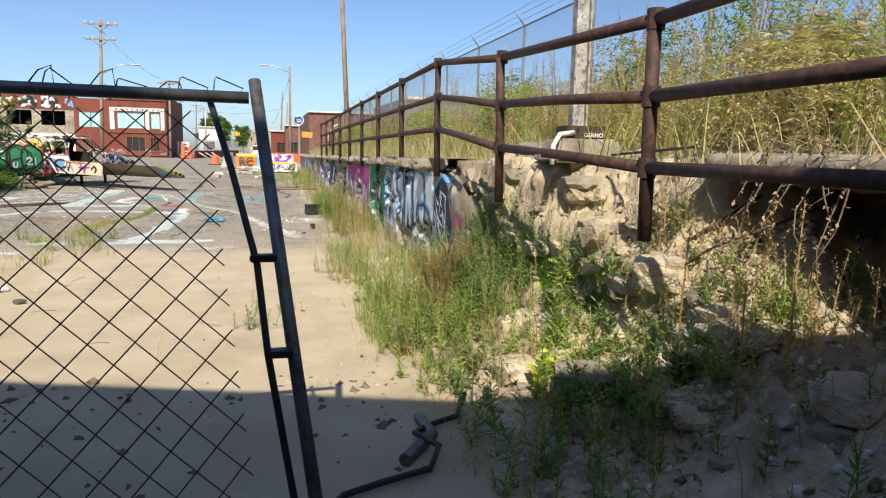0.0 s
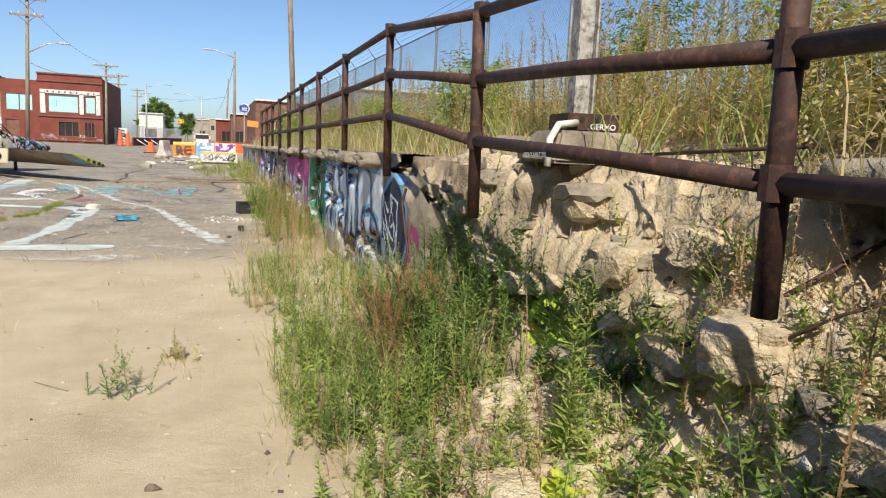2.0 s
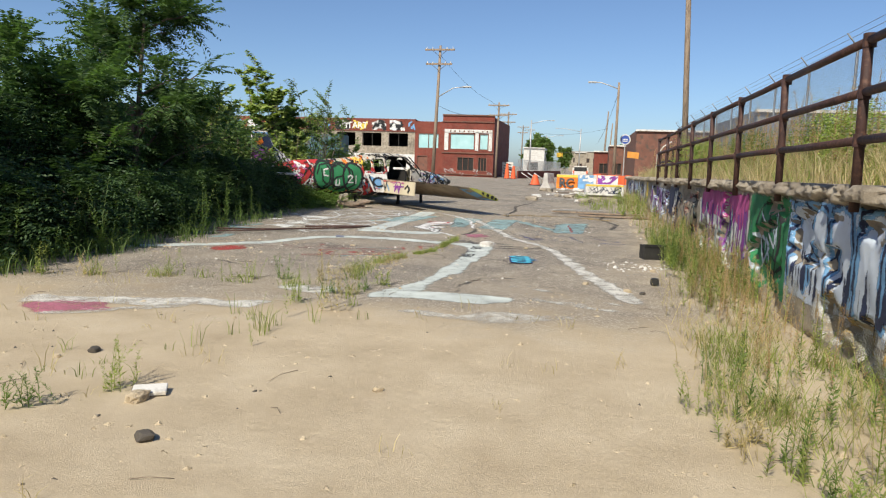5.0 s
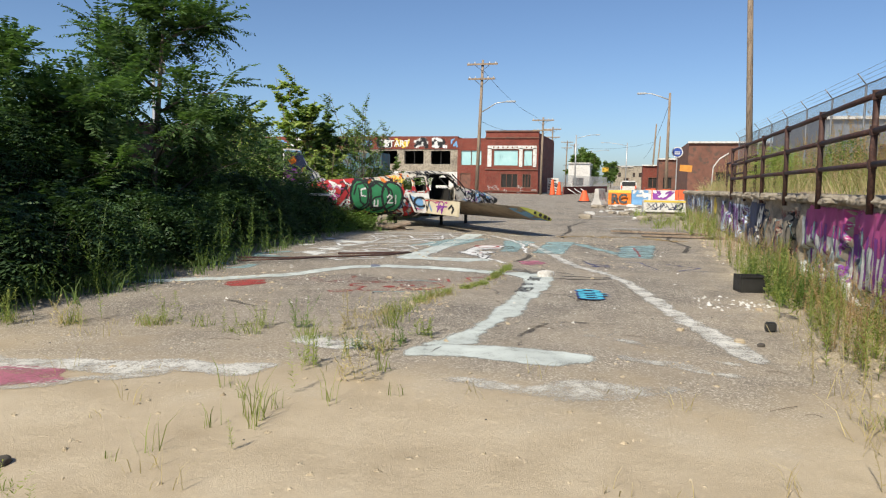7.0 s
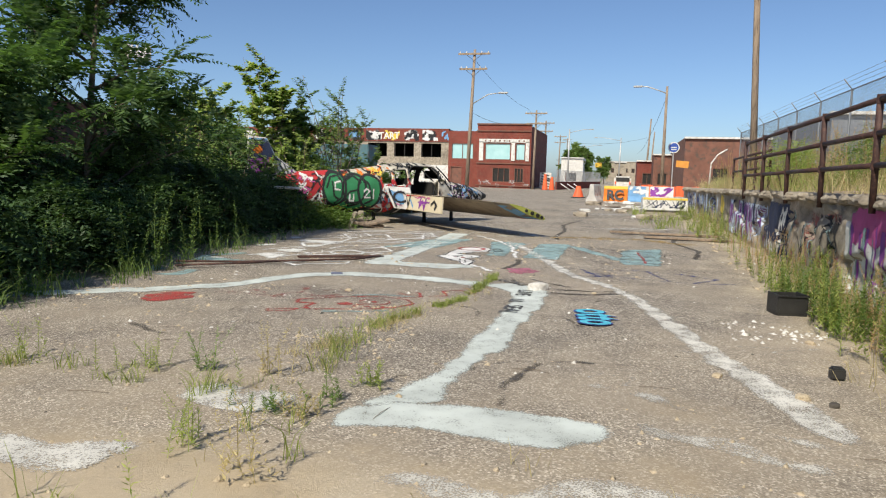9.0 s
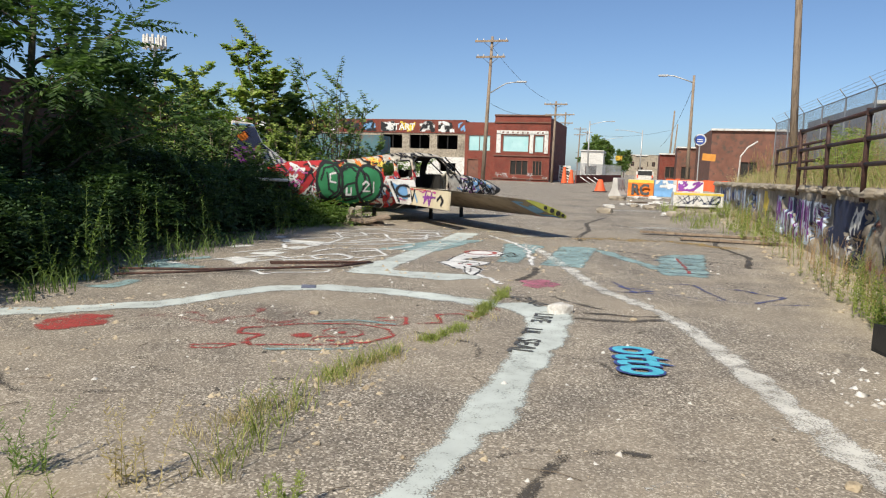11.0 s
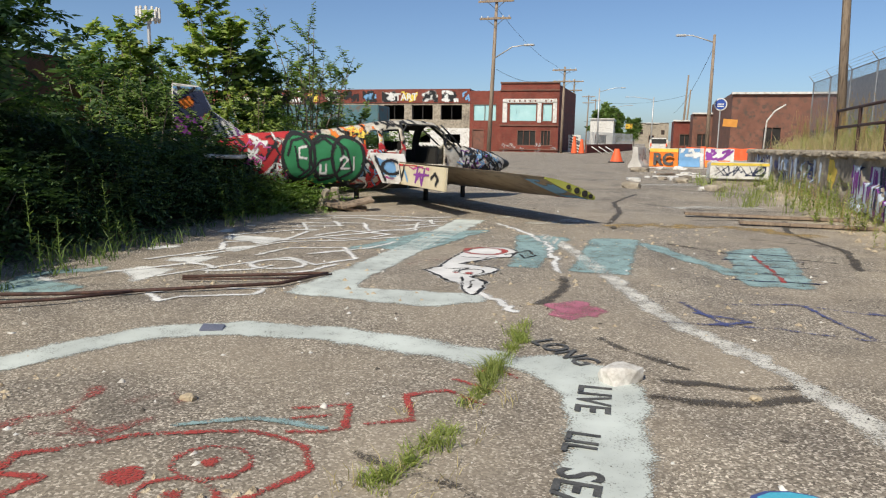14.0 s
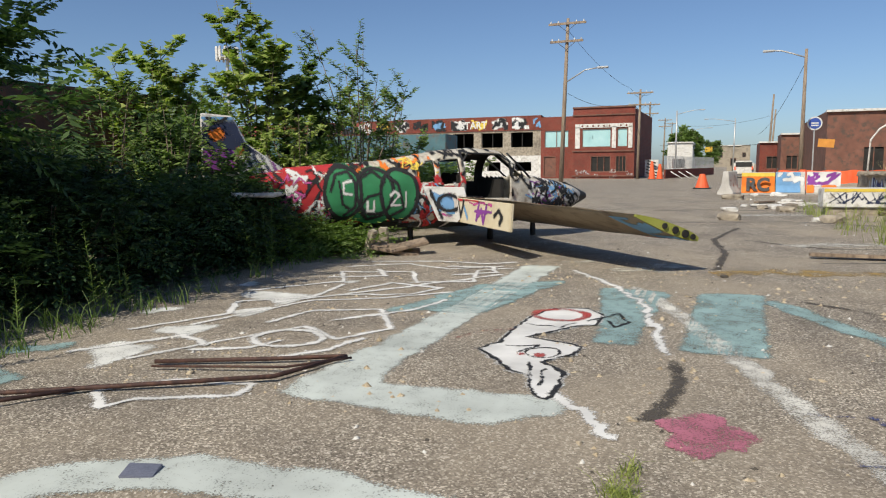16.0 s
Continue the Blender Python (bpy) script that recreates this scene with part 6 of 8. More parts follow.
cells("graffiti", lambda u, v: v > 0.36, -0.74, 0.74, 0.3, 0.44, 0.02, lambda u, v: Vector((u, -0.359, v)), PAINT["yellow"], body)
bm = bmesh.new()
box(bm, (0, 0, -0.12), (1.3, 0.55, 0.26), bev=0.03)
part("foot", bm, M_conc, blk)


def chunk(x, y, s, seed, material, label, category="rubble", z=None, squash=0.7, name="rubble_chunk", group="", sub=2):
    bm = rock_bm(s, seed, squash, sub)
    ob = part(name, bm, material)
    zz = gz(x, y) if z is None else z
    ob.matrix_world = pose(x, y, zz + s[2] * squash * 0.45, 0, 0, seed * 53 % 360)
    return tagged(ob, label, category, group)


rng = random.Random(12)
for i in range(30):
    x, y = rng.uniform(-2.2, 1.4), rng.uniform(30.5, 42)
    if 42.3 < y < 44:
        continue
    s = rng.uniform(0.08, 0.28)
    chunk(x, y, (s * rng.uniform(0.8, 1.6), s, s * rng.uniform(0.4, 0.9)), i + 1, M_conc if i % 2 else M_white, "broken concrete chunk lying on the road", group="rubble on the road")
for i, (x, y, l, rz) in enumerate(((-0.9, 35.6, 1.5, 15), (-0.3, 36.4, 1.2, -20), (0.2, 25.2, 2.6, 4), (0.7, 24.3, 2.0, 2), (-1.2, 37.0, 1.0, 60))):
    bm = bmesh.new()
    box(bm, (0, 0, 0.04), (l, 0.14, 0.05), Euler((0, 0.01, 0)).to_matrix(), bev=0.008)
    d = part("board", bm, M_wood if i > 1 else M_white)
    d.matrix_world = pose(x, y, gz(x, y), 0, 0, rz)
    tagged(d, "weathered board lying on the road", "board", "boards on the road")

# orange mesh barrier fence on the far pavement
of = thing("safety_fence", 2.6, 58, 0.2, label="long orange plastic safety fence", category="fence")
OFP = [(-2.3, 0.0), (0.0, -0.6), (2.2, -1.0), (4.5, -6.0)]
for i, ((xa, ya), (xb, yb)) in enumerate(zip(OFP, OFP[1:])):
    bm = bmesh.new()
    n = 14
    rows = [[bm.verts.new((xa + (xb - xa) * k / n, ya + (yb - ya) * k / n + 0.06 * math.sin(k * 1.3 + i), z + 0.03 * math.sin(k * 0.9))) for k in range(n + 1)] for z in (0.1, 0.4, 0.8)]
    for r0, r1 in zip(rows, rows[1:]):
        for k in range(n):
            bm.faces.new((r0[k], r0[k + 1], r1[k + 1], r1[k]))
    ext = bmesh.ops.extrude_face_region(bm, geom=list(bm.faces))
    bmesh.ops.translate(bm, verts=[v for v in ext["geom"] if isinstance(v, bmesh.types.BMVert)], vec=(0, 0.02, 0))
    part("netting", bm, M_orange, of)
for x, y in OFP:
    bm = bmesh.new()
    rod(bm, (x, y, -0.2), (x, y, 0.95), 0.03, n=6)
    part("stake", bm, M_galv, of)


def cone(x, y, h, label="orange traffic drum on the far road"):
    e = thing("traffic_cone", x, y, gz(x, y), label=label, category="traffic cone", group="traffic cones")
    bm = bmesh.new()
    rod(bm, (0, 0, 0.06), (0, 0, h), 0.32, 0.12, 14)
    part("body", bm, M_orange, e)
    bm = bmesh.new()
    box(bm, (0, 0, 0.03), (0.8, 0.8, 0.06), bev=0.01)
    part("base", bm, M_black, e)


cone(-9.25, 84.0, 1.75, "tall orange traffic cone beside the far fence")
cone(-8.55, 84.4, 1.5)
cone(-3.4, 49.0, 0.7)
cone(0.55, 46.0, 0.9)

# fence of grey pickets along the far street, with a red base
pf = thing("picket_fence", -8.2, 86, 0, label="tall grey picket fence along the far street", category="fence")
for i in range(46):
    bm = bmesh.new()
    box(bm, (0.085 * i, 0.62 * i, 1.2), (0.07, 0.07, 2.1))
    part("picket", bm, M_mesh_far, pf)
bm = bmesh.new()
box(bm, (1.9, 14.0, 0.45), (0.16, 28.4, 0.9), Euler((0, 0, -0.136)).to_matrix())
part("base", bm, M_brick, pf, "dark red base wall")
for i in range(3):
    bm = bmesh.new()
    tube(bm, [(-7.2 + i * 0.6, 80 + i, 0.75), (-6.2 + i * 0.6, 80 + i, 0.12)], 0.05, 6)
    tagged(part("fallen_pole", bm, M_white), "white pole leaning beside the far road", "pole")

# small buildings along the street


def shed(name, x0, x1, y0, y1, h, material, label, openings=(), rz=0):
    e = thing(name, (x0 + x1) / 2, y0, 0, rz, label, "building")
    w, d = (x1 - x0), y1 - y0
    bm = opening_wall(bmesh.new(), -w / 2, w / 2, -0.2, h, 0, 0.3, [(a, b, c, t) for a, b, c, t in openings])
    box(bm, (-w / 2 + 0.15, d / 2 + 0.15, h / 2), (0.3, d - 0.3, h + 0.2))
    box(bm, (w / 2 - 0.15, d / 2 + 0.15, h / 2), (0.3, d - 0.3, h + 0.2))
    part("wall", bm, material, e)
    bm = bmesh.new()
    box(bm, (0, d / 2, h - 0.1), (w - 0.62, d - 0.4, 0.2))
    part("roof", bm, M_dark, e)
    bm = bmesh.new()
    box(bm, (0, -0.03, h + 0.06), (w + 0.2, 0.42, 0.16))
    part("coping", bm, M_white, e)
    # panes coloured near-black for the shade indoors
    for a, b, c, t in openings:
        window_part(e, a, b, c, t, 0, M_dark, 2, M_brick_old)
    return e


shed("brick_warehouse", 4.2, 13.5, 72, 92, 5.1, M_brick_old, "brown brick warehouse with a pale coping", [(-2.3, -0.9, 0.2, 2.6), (1.0, 2.6, 1.0, 2.4)])
shed("brick_house", 0.6, 3.9, 96, 106, 3.6, M_brick, "low red brick building far down the street", [(-1.0, 0.2, 0.8, 2.2)])
shed("brick_house", 2.3, 4.4, 90, 96, 4.2, M_brick_old, "low red brick building far down the street", [(-0.6, 0.5, 0.8, 2.2)])
shed("cream_building", -11.2, -7.6, 125, 140, 4.6, M_white, "cream painted low building beside the street", [(-1.0, 0.8, 0.8, 2.2)])
shed("far_block", -9, 5, 330, 350, 9.0, M_conc, "pale apartment block far down the street", [(-5, -3.6, 4, 6), (-2, -0.6, 4, 6), (1, 2.4, 4, 6), (4, 5.4, 4, 6)])
shed("grey_house", -2.9, -0.6, 150, 158, 4.6, M_conc, "grey house far down the street", [(-0.6, 0.4, 1, 2.4)])
shed("grey_warehouse", 9.0, 26.0, 46, 60, 4.9, M_mesh_far, "grey metal warehouse behind the dock fence", [(-6, -4, 2.4, 3.6)])

# striped hoarding
bm = bmesh.new()
box(bm, (0, 0, 1.6), (2.0, 0.1, 3.2))
hd = thing("striped_board", -10.1, 92, 0, label="black and white striped hoarding", category="hoarding")
hd.scale = (0.7, 0.7, 0.6)
part("board", bm, M_white, hd)
for i in range(5):
    bm = bmesh.new()
    box(bm, (0, -0.07, 0.6 + i * 0.55), (1.9 - 0.15 * i, 0.03, 0.2), Euler((0, 0.35, 0)).to_matrix())
    part("stripe", bm, M_black, hd)

# round blue sign and orange plate on a post, curved white pipe
sg = thing("round_sign", 3.0, 68, 0.1, label="round blue and white sign on a post", category="sign")
bm = bmesh.new()
rod(bm, (0, 0, 0), (0, 0, 4.4), 0.05, n=8)
part("post", bm, M_steel, sg)
bm = bmesh.new()
rod(bm, (0, -0.06, 4.0), (0, -0.10, 4.0), 0.46, n=28)
part("disc", bm, M_white, sg)
bm = bmesh.new()
rod(bm, (0, -0.10, 4.0), (0, -0.115, 4.0), 0.37, n=28)
part("face", bm, surf_mat("sign_blue", (0.03, 0.07, 0.30), (0.05, 0.10, 0.38), 3, 30, 0.4), sg)
for z in (3.86, 4.02):
    bm = bmesh.new()
    box(bm, (0, -0.125, z), (0.45, 0.02, 0.08))
    part("bar", bm, M_white, sg)
bm = bmesh.new()
box(bm, (0.75, -0.08, 2.65), (1.0, 0.05, 0.55), Euler((0, 0.08, 0)).to_matrix())
part("plate", bm, surf_mat("amber_plate", (0.55, 0.22, 0.03), (0.72, 0.32, 0.06), 3, 30, 0.5), sg, "amber plate below the disc")
bm = bmesh.new()
tube(bm, [(5.0, 60, 0.2), (5.1, 60, 2.7), (5.5, 60, 3.3), (6.1, 60, 3.7)], 0.05, 8)
tagged(part("bent_pole", bm, M_white), "bent white pole beside the warehouse", "pole")

# traffic signals over the street
ts = thing("traffic_signal", -9.0, 155, 0, label="yellow traffic signals on a wire across the street", category="traffic signal")
bm = bmesh.new()
tube(bm, [(-6, 0, 5.0), (4, 0, 4.6), (14, 0, 5.0)], 0.03, 5)
part("span_wire", bm, M_black, ts)
for x in (2.8, 7.2):
    bm = bmesh.new()
    box(bm, (x, 0, 4.1), (1.3, 0.4, 0.95), bev=0.06)
    sgn = part("signal_head", bm, surf_mat("signal_yellow", (0.55, 0.33, 0.02), (0.70, 0.44, 0.04), 3, 30, 0.5), ts)
    for k in (-0.3, 0.0, 0.3):
        bm = bmesh.new()
        rod(bm, (x + (0.35 if k else -0.35), -0.2, 4.1 + k), (x + (0.35 if k else -0.35), -0.26, 4.1 + k), 0.12, n=10)
        part("lens", bm, M_black, sgn)

# parked white van far off
van = thing("parked_van", -1.0, 92, 0, label="white van parked far down the street", category="van")
bm = bmesh.new()
box(bm, (0, 0, 0.95), (1.9, 4.4, 1.5), bev=0.2)
part("body", bm, M_white, van)
bm = bmesh.new()
box(bm, (0, -2.19, 1.32), (1.5, 0.06, 0.5), bev=0.02)
part("rear_window", bm, M_black, van)
for sx in (-0.8, 0.8):
    for sy in (-1.4, 1.4):
        bm = bmesh.new()
        rod(bm, (sx - 0.1, sy, 0.32), (sx + 0.1, sy, 0.32), 0.32, n=16)
        part("wheel", bm, M_black, van)
    bm = bmesh.new()
    box(bm, (sx, -2.22, 0.95), (0.15, 0.05, 0.35), bev=0.01)
    part("tail_light", bm, M_orange, van)

# mobile phone mast behind the bushes
mast = thing("phone_mast", -89.5, 120, 0, label="tall pale phone mast with a ring of antennas", category="mast")
bm = bmesh.new()
rod(bm, (0, 0, 0), (0, 0, 22), 0.45, 0.3, 10)
part("pole", bm, M_steel, mast)
for i in range(12):
    a = i * 2 * math.pi / 12
    bm = bmesh.new()
    box(bm, (1.9 * math.cos(a), 1.9 * math.sin(a), 22.4), (0.42, 0.3, 2.5), bev=0.05)
    part("antenna", bm, M_white, mast)
bm = bmesh.new()
rod(bm, (0, 0, 21.6), (0, 0, 21.8), 2.0, n=16)
part("platform", bm, M_steel, mast)

# blue-green tarpaulined trailer between wreck and building
tr = thing("freight_trailer", -25.6, 56, 0.1, 4, "weathered blue-green box trailer behind the bushes", "trailer")
bm = bmesh.new()
box(bm, (0, 0, 2.0), (13.0, 2.5, 2.7), bev=0.05)
part("box", bm, surf_mat("weathered_blue_green_panel", (0.04, 0.11, 0.13), (0.10, 0.20, 0.22), 1.0, 15.0, 0.7, 0, 0.2, 0.01, (0.12, 0.10, 0.08)), tr)
for x in (-5, -3.8, 5):
    bm = bmesh.new()
    rod(bm, (x, -1.1, 0.45), (x, -0.8, 0.45), 0.45, n=16)
    part("wheel", bm, M_black, tr)

# ivy-covered wall at the back of the bushes
bm = bmesh.new()
box(bm, (0, 0, 1.4), (0.3, 24, 2.8))
iw = part("wall_west", bm, M_brick_old)
iw.location = (-12.6, 13.6, 0)
tagged(iw, "old brick wall overgrown with ivy", "wall", kind="structure")


# ---- lettering and spray on the long building ----
rng = random.Random(55)
for i in range(13):
    x0 = -16 + i * 2.45
    sh = scrawl(x0, x0 + 1.9, 5.6, 6.7, 6, 0.09, 60 + i)
    cells("graffiti", either(sh, blob(x0 + 0.95, 6.15, 0.9, 0.45, 0.3, i)) if i % 3 else sh, x0, x0 + 2.0, 5.5, 6.85, 0.07, lambda u, v: Vector((u, -0.115, v)), PAINT[("white_solid", "skin_black", "sky", "white_solid", "yellow")[i % 5]], lb)
    if i % 3:
        cells("graffiti", sh, x0, x0 + 2.0, 5.5, 6.85, 0.07, lambda u, v: Vector((u, -0.125, v)), PAINT["skin_black" if i % 5 != 1 else "white_solid"], lb)
lettering("START", 0, 0, 1.15, 0, M_ink_white, 0, 0.02, 0.95, "white sprayed word on the brick parapet", pose(-29.6, BY + 1.36, 5.62, 90, 0, 0))

# ---- plants ----
def leaf_quads(c, d, n, L, Wd):
    """Pointed leaves as rhombs. c: foot, d: direction, n: face normal (arrays), L and Wd: length and width."""
    d = d / np.linalg.norm(d, axis=1, keepdims=True)
    s = np.cross(d, n)
    s /= np.linalg.norm(s, axis=1, keepdims=True) + 1e-9
    up = np.cross(s, d)
    L, Wd = np.asarray(L)[:, None], np.asarray(Wd)[:, None]
    mid = c + d * L * 0.42
    v = np.stack([c, mid + s * Wd * 0.5 - up * Wd * 0.12, c + d * L - up * L * 0.08, mid - s * Wd * 0.5 - up * Wd * 0.12], axis=1).reshape(-1, 3)
    return v, np.arange(len(v)).reshape(-1, 4)


def frond_leaves(rs, foot, head, nl, ll, lw, droop=0.25):
    """Compound leaves: nl pairs of leaflets along each rib from foot in the direction head (arrays)."""
    N = len(foot)
    out_c, out_d, out_n, out_l = [], [], [], []
    length = np.linalg.norm(head, axis=1, keepdims=True)
    hd = head / length
    side = np.cross(hd, np.array([0, 0, 1.0]))
    side /= np.linalg.norm(side, axis=1, keepdims=True) + 1e-9
    up = np.cross(side, hd)
    for k in range(nl):
        t = 0.12 + 0.88 * k / (nl - 1)
        p = foot + head * t - np.array([0, 0, 1.0]) * (droop * length * t * t)
        for s in (1, -1):
            d = side * s + hd * 0.45 + rs.normal(0, 0.18, (N, 3)) - np.array([0, 0, 0.3])
            out_c.append(p)
            out_d.append(d)
            out_n.append(up + rs.normal(0, 0.3, (N, 3)))
            out_l.append(np.full(N, ll * (1.0 - 0.35 * abs(2 * t - 1))))
    c, d, n, l = (np.concatenate(q) for q in (out_c, out_d, out_n, out_l))
    return leaf_quads(c, d, n, l, l * lw)


def tree(x, y, h, spread, fronds, seed, leaf, label, name="tree", low=0.15, nl=8, ll=0.13, lw=0.36, flen=0.55, sparse=False, tips=0.6):
    rs = np.random.RandomState(seed)
    rng = random.Random(seed)
    z0 = gz(x, y) - 0.05
    e = thing(name, x, y, z0, label=label, category="tree")
    bm = bmesh.new()
    limbs = []
    lean = Vector((rng.uniform(-0.3, 0.3), rng.uniform(-0.3, 0.3), 0))
    trunk = [Vector((0, 0, 0)), lean * 0.4 + Vector((0, 0, h * 0.4)), lean + Vector((0, 0, h * 0.92))]
    tube(bm, trunk, [0.016 * h, 0.011 * h, 0.004 * h], 8)
    limbs.append((trunk[0].lerp(trunk[1], 0.6), trunk[2]))
    nb = 14 if not sparse else 9
    for i in range(nb):
        t = low + (0.95 - low) * (i + rng.random()) / nb
        a = trunk[0].lerp(trunk[1], t / 0.45) if t < 0.45 else trunk[1].lerp(trunk[2], (t - 0.45) / 0.55)
        ang = rng.uniform(0, 2 * math.pi)
        reach = spread * (1.05 - 0.62 * t) * rng.uniform(0.65, 1.1)
        b = a + Vector((math.cos(ang) * reach, math.sin(ang) * reach, reach * rng.uniform(0.25, 0.8)))
        m = a.lerp(b, 0.5) + Vector((0, 0, reach * 0.12))
        tube(bm, [a, m, b], [0.007 * h, 0.004 * h, 0.0016 * h], 5)
        limbs += [(a.lerp(m, 0.4), m), (m, b), (m, b)]
        for _ in range(3):
            c = m.lerp(b, rng.random()) + Vector((0, 0, 0))
            g = c + Vector((rng.uniform(-1, 1), rng.uniform(-1, 1), rng.uniform(0.1, 0.9))) * reach * 0.42
            tube(bm, [c, g], [0.0025 * h, 0.001 * h], 4)
            limbs += [(c, g), (c, g)]
    part("trunk", bm, M_bark, e)
    idx = rs.randint(0, len(limbs), fronds)
    A = np.array([tuple(l[0]) for l in limbs])[idx]
    B = np.array([tuple(l[1]) for l in limbs])[idx]
    t = rs.rand(fronds, 1) ** tips
    foot = A + (B - A) * t + rs.normal(0, 0.05, (fronds, 3))
    out = (B - A) / (np.linalg.norm(B - A, axis=1, keepdims=True) + 1e-9)
    head = out * 0.6 + rs.normal(0, 0.55, (fronds, 3)) + np.array([0, 0, 0.15])
    head = head / np.linalg.norm(head, axis=1, keepdims=True) * flen * rs.uniform(0.6, 1.15, (fronds, 1))
    v, f = frond_leaves(rs, foot, head, nl, ll, lw)
    mesh_np("crown", v, f, leaf, e)
    return e


AIL = "dense dark green tree of heaven with drooping compound leaves"
tree(-9.9, 17.5, 5.3, 1.65, 950, 2, M_leaf_tree, AIL, nl=13, ll=0.17, lw=0.30, flen=0.85, tips=0.4)
tree(-9.9, 14.6, 3.1, 1.8, 1000, 1, M_leaf_tree, AIL, nl=12, ll=0.16, lw=0.30, flen=0.75, tips=0.4)
tree(-9.6, 11.4, 3.5, 1.7, 900, 4, M_leaf_tree, AIL, nl=12, ll=0.16, lw=0.30, flen=0.75, tips=0.4)
# two unseen trees, added out of view to cast shade on the bushes
tree(-9.8, 8.6, 4.2, 2.0, 1100, 6, M_leaf_dark, AIL, nl=11, ll=0.15, flen=0.7, tips=0.4)
tree(-12.0, 11.0, 4.2, 2.2, 1100, 7, M_leaf_dark, AIL, nl=11, ll=0.15, flen=0.7, tips=0.4)


def shoots(x, y, h, spread, stems, seed, leaf, label, per=26, ll=0.12, lw=0.75, name="shrub"):
    """A many-stemmed shrub: arching shoots with leaves along their upper two thirds."""
    rs = np.random.RandomState(seed)
    rng = random.Random(seed)
    e = thing(name, x, y, gz(x, y) - 0.05, label=label, category="shrub")
    bm = bmesh.new()
    C, D, N, L = [], [], [], []
    for i in range(stems):
        a = rng.uniform(0, 2 * math.pi)
        hh = h * rng.uniform(0.55, 1.0)
        r = spread * rng.uniform(0.2, 1.0)
        p0 = Vector((0.15 * math.cos(a), 0.15 * math.sin(a), 0))
        p1 = Vector((r * 0.35 * math.cos(a), r * 0.35 * math.sin(a), hh * 0.5))
        p2 = Vector((r * math.cos(a), r * math.sin(a), hh))
        tube(bm, [p0, p1, p2], [0.022, 0.014, 0.004], 5)
        branches = [(p0, p1, p2)]
        for _ in range(4):
            t = rng.uniform(0.4, 0.9)
            q = p1.lerp(p2, t) if t > 0.5 else p0.lerp(p1, t * 2)
            aa = rng.uniform(0, 6.28)
            g = q + Vector((math.cos(aa) * 0.5, math.sin(aa) * 0.5, rng.uniform(0.15, 0.6))) * rng.uniform(0.5, 1.1)
            tube(bm, [q, g], [0.008, 0.003], 4)
            branches.append((q, q.lerp(g, 0.5), g))
        for q0, q1, q2 in branches:
            for k in range(per):
                t = 0.25 + 0.75 * k / per
                p = q0.lerp(q1, t).lerp(q1.lerp(q2, t), t)
                C.append(tuple(p))
                aa = k * 2.4 + rng.random()
                D.append((math.cos(aa), math.sin(aa), rng.uniform(-0.35, 0.5)))
                N.append((rng.uniform(-0.5, 0.5), rng.uniform(-0.9, 0.1), 0.8))
                L.append(ll * rng.uniform(0.6, 1.2) * (1.1 - 0.4 * t))
    part("stem", bm, M_bark, e)
    v, f = leaf_quads(np.array(C), np.array(D), np.array(N), np.array(L), np.array(L) * lw)
    mesh_np("foliage", v, f, leaf, e)
    return e


COT = "many-stemmed yellow-green cottonwood shrub behind the wreck"
shoots(-10.3, 24.8, 5.0, 0.8, 13, 31, M_leaf_light, COT, 46, 0.19, 0.85)
shoots(-10.0, 25.6, 4.3, 0.9, 13, 32, M_leaf_mid, COT, 46, 0.18, 0.8)
shoots(-11.5, 23.6, 3.7, 1.0, 13, 33, M_leaf_light, COT, 46, 0.19, 0.85)
shoots(-12.0, 25.2, 3.6, 1.0, 13, 34, M_leaf_mid, COT, 44, 0.15, 0.8)
AIR = "airy shrub with arching green shoots behind the wreck"
shoots(-8.9, 26.2, 4.2, 1.5, 13, 35, M_leaf_mid, AIR, 40, 0.13, 0.5)
shoots(-8.9, 27.3, 3.0, 1.3, 9, 36, M_leaf_mid, AIR, 40, 0.13, 0.5)
shoots(-9.9, 27.0, 3.2, 1.4, 13, 37, M_leaf_light, AIR, 40, 0.13, 0.5)
shoots(-8.4, 29.3, 1.9, 1.0, 6, 38, M_leaf_mid, AIR, 40, 0.13, 0.5)
shoots(-9.9, 22.9, 2.4, 0.8, 9, 39, M_leaf_mid, "green shrub growing round the tail of the wreck", 26, 0.12, 0.5)
shoots(-9.0, 22.5, 1.8, 0.5, 8, 43, M_leaf_mid, "green shrub growing round the tail of the wreck", 32, 0.13, 0.5)
shoots(-9.6, 21.9, 2.4, 0.7, 10, 41, M_leaf_mid, "green shrub growing round the tail of the wreck", 30, 0.12, 0.5)
shoots(-9.2, 24.5, 2.3, 0.8, 9, 42, M_leaf_light, "green shrub growing round the tail of the wreck", 34, 0.13, 0.6)
shoots(-10.7, 21.8, 2.7, 0.9, 9, 40, M_leaf_mid, "green shrub growing round the tail of the wreck", 26, 0.12, 0.5)
for fx, fy, fh, fs_ in ((-9.5, 128, 7.0, 61), (-7.6, 134, 6.4, 62), (-11.0, 150, 7.5, 63), (6.5, 150, 6.0, 64), (-6.0, 190, 6.5, 65)):
    tree(fx, fy, fh, 2.6, 700, fs_, M_leaf_mid, "leafy green street tree far down the road", nl=4, ll=0.5, lw=0.7, flen=0.9)


def edge_x(y):
    """Where the bushes meet the road."""
    pts = [(4, -7.4), (9, -7.1), (11.5, -6.9), (14, -7.0), (17, -7.55), (20, -7.75), (23, -8.1), (26, -9.5)]
    for a, b in zip(pts, pts[1:]):
        if y <= b[0]:
            return a[1] + (b[1] - a[1]) * max(0.0, (y - a[0]) / (b[0] - a[0]))
    return -9.5


